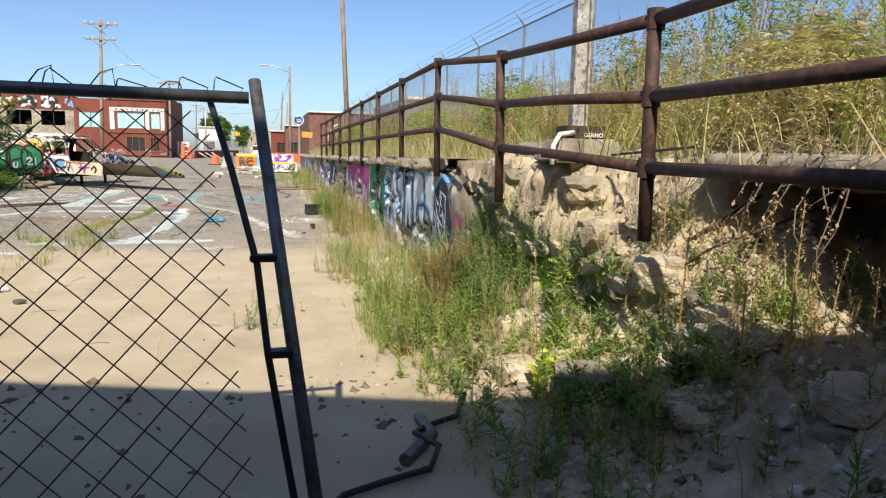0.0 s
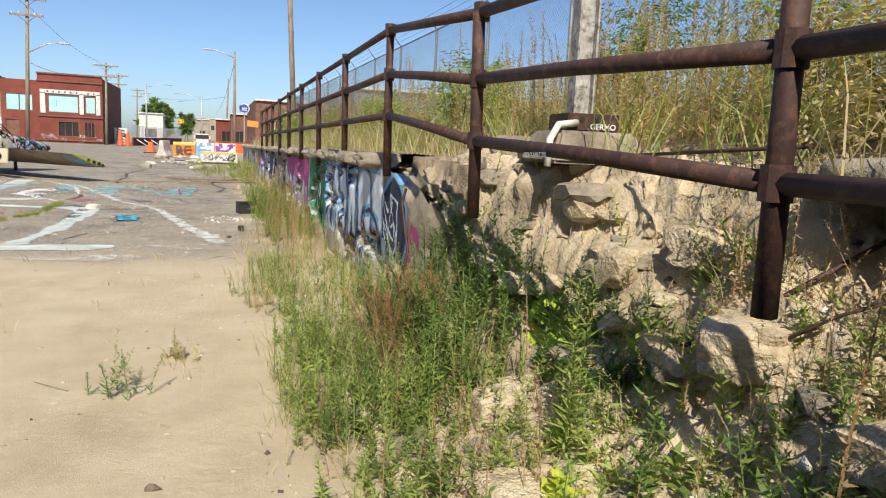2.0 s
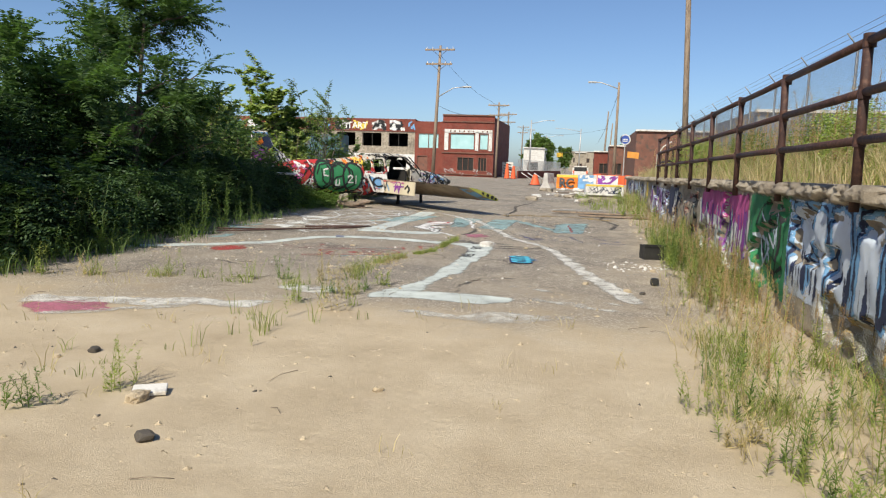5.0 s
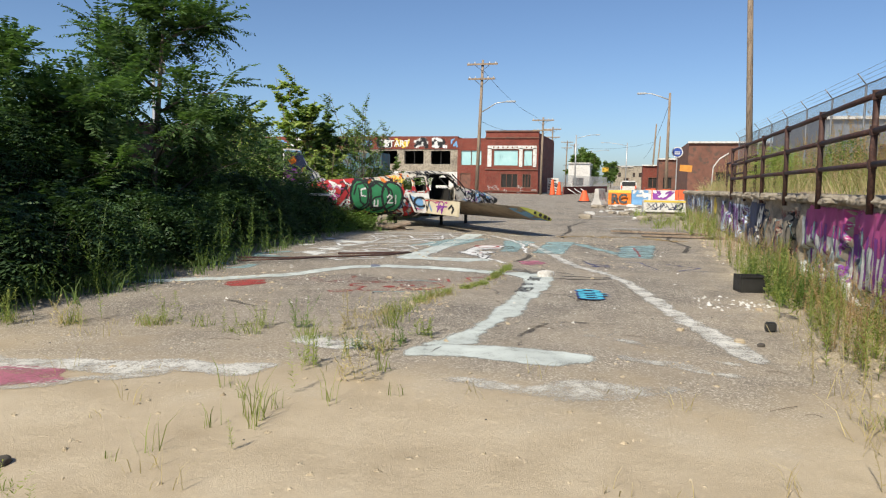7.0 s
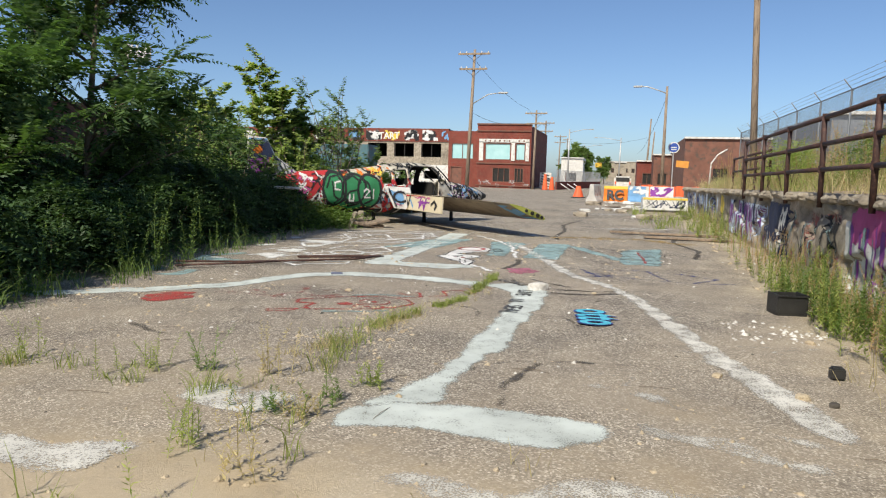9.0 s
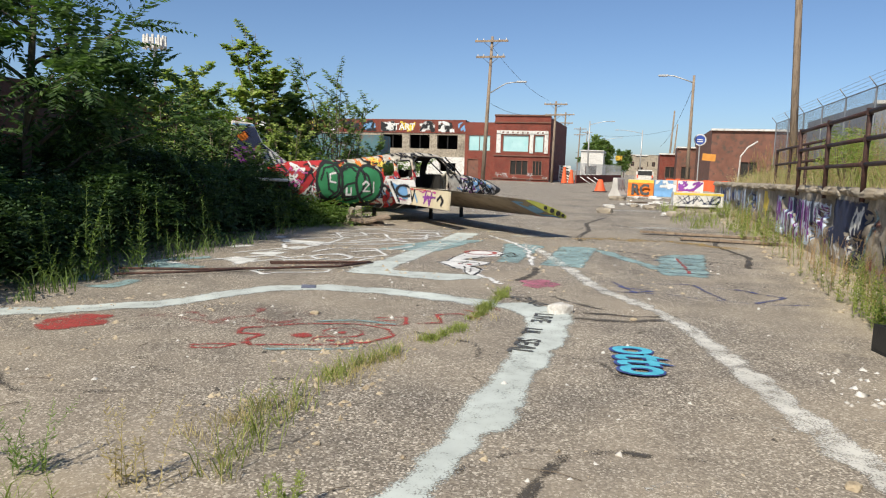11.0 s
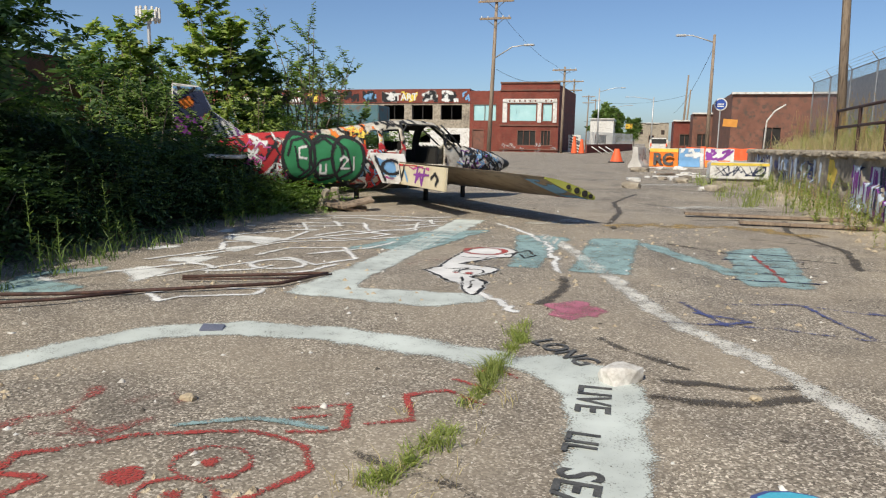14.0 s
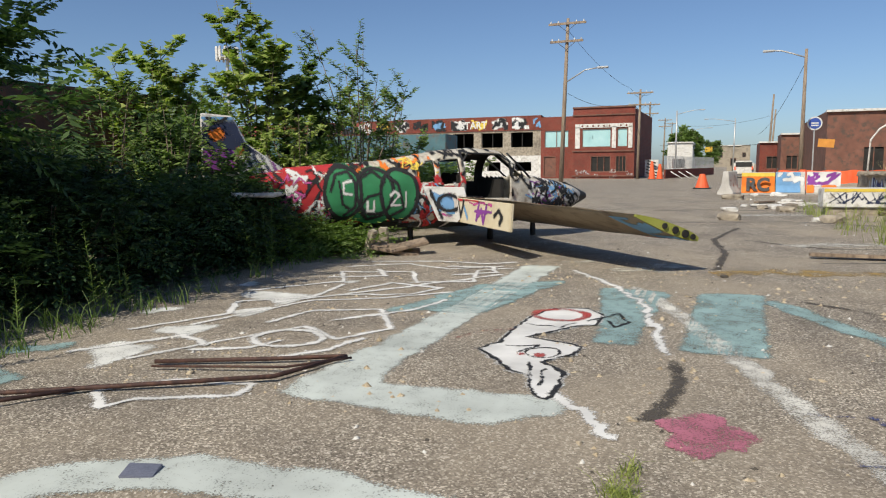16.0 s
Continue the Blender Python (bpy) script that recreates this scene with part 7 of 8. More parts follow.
def bush(x, y, rx, ry, h, n, seed, leaf, label, ll=0.11, lw=0.36, z=None):
    rs = np.random.RandomState(seed)
    e = thing("bush", x, y, gz(x, y) - 0.03 if z is None else z, label=label, category="bush", group="bushes")
    a, q = rs.rand(n) * 2 * math.pi, rs.rand(n) ** 0.45
    zz = rs.rand(n) ** 0.75
    lump = np.array([0.75 + 0.5 * noise.noise(Vector((math.cos(t) * 1.3 + seed, math.sin(t) * 1.3, z * 1.6))) for t, z in zip(a, zz)])
    prof = np.sqrt(np.clip(1.02 - zz ** 2.0, 0.0, 1)) * lump
    foot = np.stack([np.cos(a) * q * rx * prof, np.sin(a) * q * ry * prof, zz * h * (0.8 + 0.35 * lump)], axis=1)
    head = np.stack([np.cos(a), np.sin(a), np.full(n, 0.25)], axis=1) + rs.normal(0, 0.5, (n, 3))
    head *= (0.34 * rs.uniform(0.6, 1.2, (n, 1)))
    v, f = frond_leaves(rs, foot, head, 6, ll, lw, 0.3)
    bm = bmesh.new()
    rng = random.Random(seed)
    for _ in range(7):
        t = rng.uniform(0, 6.28)
        tube(bm, [(0.1 * math.cos(t), 0.1 * math.sin(t), 0), (0.4 * rx * math.cos(t), 0.4 * ry * math.sin(t), h * 0.45), (0.55 * rx * math.cos(t + 0.3), 0.55 * ry * math.sin(t + 0.3), h * 0.8)], [0.02, 0.012, 0.004], 4)
    part("stem", bm, M_bark, e)
    mesh_np("foliage", v, f, leaf, e)
    return e


rng = random.Random(77)
k = 0
y = 7.5
while y < 25.0:
    for depth in (0.9, 2.4):
        h = (1.3 if depth < 1 else 2.15) * rng.uniform(0.8, 1.2)
        if y > 16.0:
            h *= 0.78 if depth > 1 else 0.9
        if y > 22.5:
            h *= 0.6
        bush(edge_x(y) - depth - rng.uniform(0, 0.3), y + rng.uniform(-0.3, 0.3), 1.0, 1.15, h, 950 if depth < 1 else 1000, 300 + k, M_leaf_dark, "dense dark green bush at the road's edge")
        k += 1
    y += 1.5
for x, y, h in ((-8.75, 23.0, 0.55), (-8.2, 23.7, 0.4), (-10.2, 23.2, 1.9), (-11.4, 24.8, 2.4), (-9.7, 25.9, 1.6), (-8.9, 27.4, 1.5), (-8.4, 28.6, 1.2), (-10.9, 27.2, 2.2)):
    bush(x, y, 1.0, 1.0, h, 700, 400 + k, M_leaf_mid, "light green bush behind the wreck")
    k += 1


def blades(name, pos, height, lean, width, material, seed, label, category="grass", curl=0.6):
    """Grass blades: two-piece tapering strips. pos: feet, height and width: one for each."""
    rs = np.random.RandomState(seed)
    n = len(pos)
    a = rs.rand(n) * 2 * math.pi
    ln = lean * rs.uniform(0.3, 1.2, n)
    d = np.stack([np.cos(a), np.sin(a), np.zeros(n)], axis=1)
    b = rs.rand(n) * 2 * math.pi
    s = np.stack([np.cos(b), np.sin(b), np.zeros(n)], axis=1) * (width[:, None] * 0.5)
    H = height[:, None]
    m = pos + d * H * (ln * 0.35)[:, None] + np.array([0, 0, 1.0]) * H * 0.55
    t = pos + d * H * (ln * (0.5 + curl))[:, None] + np.array([0, 0, 1.0]) * H * (1 - 0.25 * ln[:, None])
    v = np.stack([pos - s, pos + s, m + s * 0.75, m - s * 0.75, t + s * 0.15, t - s * 0.15], axis=1).reshape(-1, 3)
    i = np.arange(n)[:, None] * 6
    f = np.concatenate([i + np.array([[0, 1, 2, 3]]), i + np.array([[3, 2, 4, 5]])])
    ob = mesh_np(name, v, f, material)
    return tagged(ob, label, category, kind="stuff")


def scatter(n, x0, x1, y0, y1, zf, seed, clump=1.2, keep=None):
    rng = random.Random(seed)
    out = []
    tries = 0
    while len(out) < n and tries < n * 12:
        tries += 1
        x, y = rng.uniform(x0, x1), rng.uniform(y0, y1)
        if noise.noise(Vector((x * clump, y * clump, seed * 0.37))) < rng.uniform(-0.45, 0.35):
            continue
        if keep and not keep(x, y):
            continue
        out.append((x, y, zf(x, y) - 0.01))
    return np.array(out)


def top_z(x, y):
    r = x - DOCK_X
    base = dock_z(y) if y >= DOCK_Y0 else 1.50
    return base - 0.03 + 0.35 * min(1.0, max(0.0, (r - 0.7) / 2.2))


def low_z(x, y):
    return slope_z(x, y) if x > 0.75 and y < 7.55 else gz(x, y)


def foot_keep(x, y):
    lim = 0.75 + 0.5 * noise.noise(Vector((y * 0.5, 0, 0))) * 0.6 + (0.25 if y > 12 else 0.0) + (0.15 if y < 5 else 0)
    return x > lim


def grow(name, pts, hmin, hmax, lean, w, material, seed, label, per=5, jit=0.05, category="grass"):
    rs = np.random.RandomState(seed)
    pos = np.repeat(pts, per, axis=0) + np.concatenate([rs.normal(0, jit, (len(pts) * per, 2)), np.zeros((len(pts) * per, 1))], axis=1)
    hh = np.repeat(rs.uniform(hmin, hmax, len(pts)), per) * rs.uniform(0.55, 1.1, len(pts) * per)
    return blades(name, pos, hh, lean, w * rs.uniform(0.7, 1.3, len(pos)), material, seed, label, category)


def weeds(name, pts, hmin, hmax, leaf, seed, label, leaves=34, ll=0.05, lw=0.28, lean=0.25, stem=0.003, head=0.0):
    """Leafy upright weeds: a thin stem set with narrow leaves; head: extra small leaves near the tip, as seed heads."""
    rs = np.random.RandomState(seed)
    n = len(pts)
    h = rs.uniform(hmin, hmax, n)
    a = rs.rand(n) * 2 * math.pi
    off = np.stack([np.cos(a), np.sin(a)], axis=1) * (lean * h * rs.rand(n))[:, None]
    tip = pts + np.concatenate([off, h[:, None]], axis=1)
    mid = pts + np.concatenate([off * 0.3, h[:, None] * 0.5], axis=1)
    k = leaves + int(leaves * head)
    t = np.concatenate([np.tile(np.linspace(0.08, 1.0, leaves), (n, 1)), np.tile(np.linspace(0.72, 1.0, k - leaves), (n, 1))], axis=1)[:, :, None]
    p = (1 - t) ** 2 * pts[:, None] + 2 * t * (1 - t) * mid[:, None] + t * t * tip[:, None]
    ang = np.arange(k)[None, :] * 2.4 + rs.rand(n, 1) * 6.28
    d = np.stack([np.cos(ang), np.sin(ang), rs.uniform(0.1, 1.1, (n, k))], axis=2)
    nn = np.stack([-np.cos(ang) * 0.5, -np.sin(ang) * 0.5, np.ones((n, k))], axis=2) + rs.normal(0, 0.3, (n, k, 3))
    size = ll * (1.25 - 0.75 * t[:, :, 0]) * rs.uniform(0.6, 1.3, (n, k)) * (h[:, None] / hmax) ** 0.5
    v1, f1 = leaf_quads(p.reshape(-1, 3), d.reshape(-1, 3), nn.reshape(-1, 3), size.ravel(), size.ravel() * lw)
    s = np.stack([np.cos(a + 1.6), np.sin(a + 1.6), np.zeros(n)], axis=1) * stem
    v2 = np.stack([pts - s, pts + s, mid + s, mid - s, tip + s * 0.4, tip - s * 0.4], axis=1).reshape(-1, 3)
    i = np.arange(n)[:, None] * 6
    f2 = np.concatenate([i + np.array([[0, 1, 2, 3]]), i + np.array([[3, 2, 4, 5]])]) + len(v1)
    ob = mesh_np(name, np.concatenate([v1, v2]), np.concatenate([f1, f2]), leaf)
    return tagged(ob, label, "weeds", kind="stuff")


# foot of the dock
grow("grass_tufts", scatter(130, 0.8, 1.9, 4.9, 7.4, low_z, 1, 1.8, foot_keep), 0.2, 0.58, 0.8, 0.005, M_grass_green, 1, "tall green grass along the foot of the dock", 8, 0.05)
grow("grass_tufts", scatter(200, 0.9, 1.9, 7.2, 10.5, low_z, 21, 1.6, foot_keep), 0.12, 0.34, 0.8, 0.005, M_grass_green, 21, "short green grass along the foot of the dock", 7, 0.05)
grow("grass_tufts", scatter(240, 0.6, 1.9, 3.8, 14.0, low_z, 2, 1.4, foot_keep), 0.1, 0.4, 1.0, 0.0045, M_grass_dry, 2, "dry straw grass along the foot of the dock", 8, 0.06)
weeds("weed_stems", scatter(150, 0.75, 1.9, 4.6, 7.6, low_z, 51, 1.6, foot_keep), 0.22, 0.6, M_grass_green, 51, "leafy green weeds at the foot of the dock", 46, 0.055, 0.2)
weeds("weed_stems", scatter(80, 0.85, 1.9, 4.6, 9.5, low_z, 52, 1.6, foot_keep), 0.15, 0.4, M_leaf_mid, 52, "leafy green weeds at the foot of the dock", 46, 0.06, 0.25)
weeds("weed_stems", scatter(200, 1.0, 1.9, 9.0, 31.0, low_z, 53, 0.8, foot_keep), 0.2, 0.55, M_grass_green, 53, "leafy green weeds along the dock wall", 40, 0.055, 0.25)
weeds("dry_weeds", scatter(220, 1.15, 1.9, 8.2, 31.0, low_z, 54, 0.8), 0.25, 0.65, M_grass_rust, 54, "russet dead weeds along the dock wall", 40, 0.035, 0.3, 0.35, 0.002, 0.6)
weeds("dry_weeds", scatter(110, 1.4, 1.8, 5.55, 6.25, low_z, 55, 0.4), 0.3, 0.6, M_grass_russet, 55, "russet dead weeds where the dock wall has broken", 150, 0.035, 0.22, 0.55, 0.0016, 1.0)
weeds("dry_weeds", scatter(110, 0.6, 1.7, 4.6, 12.0, low_z, 56, 1.2), 0.15, 0.45, M_grass_dry, 56, "dry straw-coloured weeds beside the sand", 36, 0.03, 0.25, 0.6, 0.0018, 0.6)
weeds("weed_stems", scatter(170, 1.15, 1.9, 12.0, 20.0, gz, 92, 0.8), 0.25, 0.7, M_grass_green, 92, "leafy green weeds along the dock wall", 60, 0.07, 0.25, 0.5)
weeds("weed_stems", scatter(60, 1.15, 1.8, 14.5, 17.0, gz, 93, 0.6), 0.25, 0.6, M_leaf_mid, 93, "green weeds round the crate", 60, 0.08, 0.3, 0.5)
weeds("dry_weeds", scatter(190, 1.2, 1.9, 11.0, 21.0, gz, 94, 0.8), 0.3, 0.75, M_grass_russet, 94, "russet dead weeds along the dock wall", 60, 0.035, 0.3, 0.5, 0.002, 0.8)
weeds("weed_stems", scatter(70, 0.9, 1.9, 24.0, 33.0, gz, 95, 0.6), 0.3, 0.75, M_grass_green, 95, "leafy green weeds along the dock wall", 50, 0.09, 0.28, 0.5)
# rubble slope and shaded foreground
weeds("weed_stems", scatter(120, 0.9, 2.7, 1.5, 6.6, low_z, 57, 1.6), 0.1, 0.42, M_grass_green, 57, "leafy green weeds on the rubble slope", 34, 0.06, 0.3, 0.5)
weeds("weed_stems", scatter(60, 0.9, 2.4, 1.3, 3.6, low_z, 58, 1.3), 0.12, 0.45, M_leaf_mid, 58, "leafy green weeds in the shade of the wall", 34, 0.075, 0.28, 0.9)
weeds("dry_weeds", scatter(120, 0.9, 2.6, 1.2, 5.4, low_z, 59, 1.3), 0.15, 0.55, M_grass_rust, 59, "dead brown weed stalks on the rubble", 26, 0.03, 0.35, 0.6, 0.0025, 0.5)
grow("grass_tufts", scatter(240, 0.8, 2.8, 0.9, 6.8, low_z, 7, 1.6), 0.06, 0.26, 1.1, 0.004, M_grass_dry, 7, "dry straw on the rubble slope", 8, 0.06)
weeds("dry_weeds", np.array([(x, y, low_z(x, y)) for x, y in ((2.05, 2.62), (2.12, 2.75), (2.0, 2.5), (2.2, 2.45), (1.95, 2.9), (2.3, 2.8))]), 0.55, 0.95, M_grass_rust, 60, "tall curled dead weeds before the hollow", 60, 0.05, 0.4, 0.35, 0.005, 0.4)
weeds("weed_stems", np.array([(x, y, low_z(x, y)) for x, y in ((1.82, 4.0), (1.80, 4.05), (1.76, 3.97), (1.88, 4.15))]), 0.6, 0.85, M_grass_green, 61, "tall narrow-leaved green weed on the rubble", 90, 0.09, 0.16, 0.1, 0.004)
weeds("weed_stems", np.array([(x, y, low_z(x, y)) for x, y in ((1.58, 3.72), (1.62, 3.80), (1.55, 3.66), (1.5, 3.6))]), 0.12, 0.25, M_leaf_yellow, 71, "small yellow-leaved weed on the rubble", 16, 0.11, 0.8, 0.8)
weeds("weed_stems", scatter(70, 1.1, 2.3, 2.6, 5.6, low_z, 72, 1.8), 0.1, 0.32, M_leaf_mid, 72, "low spreading green weeds on the rubble", 30, 0.10, 0.3, 1.0)
weeds("weed_stems", scatter(70, 0.8, 1.7, 4.0, 6.8, low_z, 73, 1.8), 0.2, 0.48, M_leaf_light, 73, "bright leafy weeds at the foot of the rubble", 60, 0.065, 0.28, 0.4)
weeds("weed_stems", scatter(60, 0.9, 2.9, 0.9, 3.3, low_z, 85, 1.1), 0.15, 0.5, M_leaf_mid, 85, "dark green weeds in the shaded corner", 40, 0.07, 0.25, 0.6)
weeds("weed_stems", scatter(70, 1.6, 2.6, 2.6, 4.6, low_z, 86, 1.5), 0.08, 0.26, M_leaf_mid, 86, "ferny green weeds under the slab", 30, 0.09, 0.22, 1.2)
weeds("weed_stems", scatter(170, 1.5, 2.25, 4.4, 6.5, low_z, 87, 0.9), 0.25, 0.7, M_leaf_mid, 87, "green weeds below the broken end of the wall", 60, 0.07, 0.25, 0.5)
weeds("dry_weeds", scatter(150, 1.6, 2.8, 2.2, 4.4, low_z, 88, 1.4), 0.1, 0.4, M_grass_dry, 88, "straw-coloured weeds on the rubble", 24, 0.03, 0.3, 0.8, 0.002, 0.6)
weeds("dry_weeds", scatter(70, 2.1, 2.7, 2.3, 4.1, low_z, 89, 1.2), 0.12, 0.45, M_grass_russet, 89, "dead weed stalks before the hollow", 30, 0.04, 0.3, 0.6, 0.003, 0.4)
weeds("weed_stems", scatter(110, 1.5, 2.6, 2.7, 4.4, low_z, 90, 1.3), 0.08, 0.3, M_leaf_light, 90, "sunlit weeds before the hollow", 26, 0.08, 0.25, 1.0)


def vines(n, y0, y1, seed):
    """Dead creepers drooping over the broken slab's edge."""
    rng = random.Random(seed)
    bm = bmesh.new()
    C, D = [], []
    for _ in range(n):
        y = rng.uniform(y0, y1)
        p = Vector((2.72 + rng.uniform(-0.05, 0.1), y, 1.55))
        pts = [p, p + Vector((-0.16, rng.uniform(-0.08, 0.08), 0.05))]
        drop = rng.uniform(0.25, 0.75)
        for k in range(5):
            pts.append(pts[-1] + Vector((rng.uniform(-0.09, 0.03), rng.uniform(-0.08, 0.08), -drop / 5)))
        tube(bm, pts, [0.006, 0.006, 0.005, 0.005, 0.004, 0.003, 0.002], 5)
        for a, b in zip(pts[1:], pts[2:]):
            for _k in range(5):
                C.append(tuple(a.lerp(b, rng.random())))
                D.append((rng.uniform(-1, 1), rng.uniform(-1, 1), rng.uniform(-0.9, 0.3)))
    v = part("vines", bm, M_bark)
    tagged(v, "dead brown creepers hanging over the broken slab", "creeper", kind="stuff")
    L = np.array([rng.uniform(0.015, 0.04) for _ in C])
    q, f = leaf_quads(np.array(C), np.array(D), np.tile((0.3, -0.5, 0.8), (len(C), 1)), L, L * 0.5)
    return tagged(mesh_np("creeper_leaves", q, f, M_grass_russet), "curled dry leaves of the creepers", "leaves", kind="stuff")


vines(20, 1.6, 3.8, 91)
# top of the dock
grow("grass_tufts", scatter(800, 2.5, 5.6, -3.0, 40.0, top_z, 9, 0.6), 0.25, 0.7, 0.8, 0.009, M_grass_green, 9, "green grass on top of the dock", 9, 0.12)
grow("grass_tufts", scatter(1900, 2.35, 5.6, -3.0, 40.0, top_z, 10, 0.7), 0.2, 0.7, 0.9, 0.007, M_grass_dry, 10, "dry grass on top of the dock", 9, 0.12)
weeds("weed_stems", scatter(480, 2.9, 6.0, -3.0, 40.0, top_z, 62, 0.5), 0.35, 1.15, M_grass_green, 62, "tall leafy weeds on top of the dock", 60, 0.12, 0.22, 0.3, 0.004)
weeds("weed_stems", scatter(260, 2.95, 5.0, -1.0, 12.0, top_z, 63, 0.6), 0.3, 1.1, M_grass_russet, 63, "tall russet leafy weeds on top of the dock", 64, 0.08, 0.22, 0.4, 0.003)
weeds("dry_weeds", scatter(1300, 2.9, 6.0, -3.0, 40.0, top_z, 64, 0.5), 0.5, 1.45, M_grass_rust, 64, "tall russet weeds on top of the dock", 70, 0.065, 0.3, 0.3, 0.003, 0.7)
weeds("dry_weeds", scatter(900, 2.9, 5.0, -1.0, 12.0, top_z, 65, 0.6), 0.3, 1.0, M_grass_dry, 65, "straw-coloured weeds behind the broken slab", 60, 0.06, 0.25, 0.5, 0.002, 0.7)
shoots(3.3, 9.3, 2.4, 0.45, 6, 68, M_grass_rust, "tall thin russet dead shrub on top of the dock", 16, 0.06, 0.4)
TOPB = "bushy yellow-green weed clump on top of the dock"
for i, (bx, by, bh_, lf) in enumerate(((3.5, 3.9, 0.7, M_grass_dry), (4.3, 5.3, 1.5, M_leaf_light), (3.7, 2.6, 0.6, M_grass_dry), (4.5, 3.4, 1.3, M_leaf_light), (4.4, 7.6, 1.2, M_leaf_mid), (3.4, 9.6, 0.9, M_leaf_light), (4.3, 11.5, 1.1, M_leaf_mid), (3.6, 15.0, 0.9, M_leaf_light), (4.2, 18.5, 1.0, M_leaf_mid), (2.9, 25.3, 1.1, M_leaf_light), (4.0, 23.0, 1.0, M_leaf_mid), (4.4, 1.4, 1.3, M_leaf_light), (3.9, 29.0, 1.0, M_leaf_light))):
    bush(bx, by, 0.6, 0.75, bh_, 420, 700 + i, lf, TOPB, 0.075, 0.3, top_z(bx, by) - 0.05)
# bushes: upright light weeds along their front
weeds("weed_stems", scatter(90, -8.3, -6.6, 8.5, 23.5, gz, 66, 0.7, lambda x, y: edge_x(y) - 0.7 < x < edge_x(y) + 0.25), 0.4, 1.2, M_leaf_mid, 66, "upright weeds in front of the bushes", 50, 0.10, 0.25, 0.35, 0.004)
weeds("weed_stems", np.array([(-5.9, 11.35, 0.0), (-5.75, 11.5, 0.0), (-5.0, 11.5, 0.0), (-4.3, 11.45, 0.0), (-4.25, 11.6, 0.0), (-3.2, 11.5, 0.0), (-2.95, 10.4, 0.0), (-2.9, 10.5, 0), (-2.75, 9.9, 0.0), (-2.6, 8.9, 0.0), (-0.15, 5.9, 0.0), (-0.05, 5.95, 0.0), (0.15, 6.5, 0.0), (0.6, 8.4, 0.0), (0.55, 8.5, 0.0), (0.68, 7.9, 0.0), (-3.1, 13.0, 0), (-3.3, 7.4, 0)]), 0.16, 0.42, M_grass_green, 67, "single weeds growing out of the sand", 44, 0.05, 0.2, 0.5, 0.002)


# cracks and joints in the road
def along(pts, n, spread, seed, gap=-0.15):
    rng = random.Random(seed)
    out = []
    for _ in range(n):
        i = rng.randrange(len(pts) - 1)
        t = rng.random()
        x = pts[i][0] + (pts[i + 1][0] - pts[i][0]) * t + rng.gauss(0, spread)
        y = pts[i][1] + (pts[i + 1][1] - pts[i][1]) * t + rng.gauss(0, spread)
        if noise.noise(Vector((x * 1.7, y * 1.7, seed))) > gap:
            out.append((x, y, gz(x, y) - 0.01))
    return np.array(out)


CRACK = [(-3.05, 13.1), (-3.0, 13.7), (-2.8, 14.5), (-2.58, 14.95), (-2.56, 16.3), (-2.6, 17.5)]
JOINT = [(-7.0, 11.0), (-5.9, 11.3), (-5.1, 11.5), (-4.2, 11.5), (-3.2, 11.5), (-2.9, 12.2), (-3.05, 13.1)]
grow("grass_tufts", along(CRACK, 85, 0.03, 14), 0.06, 0.2, 0.9, 0.005, M_grass_green, 14, "short grass growing in a crack of the asphalt", 24, 0.032)
LINE = [(-2.72, 14.7), (-2.60, 15.3), (-2.55, 15.9), (-2.58, 16.4), (-2.52, 16.9), (-2.6, 17.5)]
grow("grass_tufts", along(LINE, 120, 0.022, 4, -0.5), 0.03, 0.10, 1.1, 0.006, M_grass_green, 24, "low green grass filling a crack of the asphalt", 22, 0.022)
grow("grass_tufts", along([(-3.3, 12.4), (-3.1, 13.1), (-3.0, 13.7), (-2.8, 14.5)], 60, 0.07, 25), 0.04, 0.15, 0.9, 0.005, M_grass_dry, 25, "dry grass in sand along a crack", 14, 0.05)
grow("grass_tufts", along(JOINT, 34, 0.08, 15), 0.08, 0.26, 0.7, 0.006, M_grass_green, 15, "grass tufts growing along a joint of the road", 26, 0.05)
grow("grass_tufts", along(CRACK + JOINT[::-1], 90, 0.09, 16), 0.05, 0.16, 1.0, 0.005, M_grass_dry, 16, "short dry grass along the cracks of the road", 8, 0.04)
grow("grass_tufts", along([(-3.4, 7.5), (-2.9, 9.4), (-2.6, 10.6), (-2.4, 11.2)], 36, 0.25, 17), 0.08, 0.34, 0.5, 0.006, M_grass_green, 17, "sparse weeds in the sandy road", 7, 0.03)
grow("grass_tufts", scatter(46, -6.5, 0.7, 4.6, 11.0, gz, 18, 0.9), 0.06, 0.26, 0.8, 0.005, M_grass_dry, 18, "sparse dry weeds in the sand", 7, 0.05)
grow("grass_tufts", scatter(220, -7.9, -6.4, 8.0, 23.5, gz, 19, 0.8, lambda x, y: x < edge_x(y) + 0.35), 0.12, 0.45, 0.7, 0.012, M_leaf_mid, 19, "low weeds at the edge of the bushes", 8, 0.07)
grow("grass_tufts", scatter(90, -0.5, 1.9, 26.0, 36.0, gz, 20, 0.7), 0.15, 0.5, 0.6, 0.012, M_grass_green, 20, "green weeds beside the far rubble", 9, 0.08)

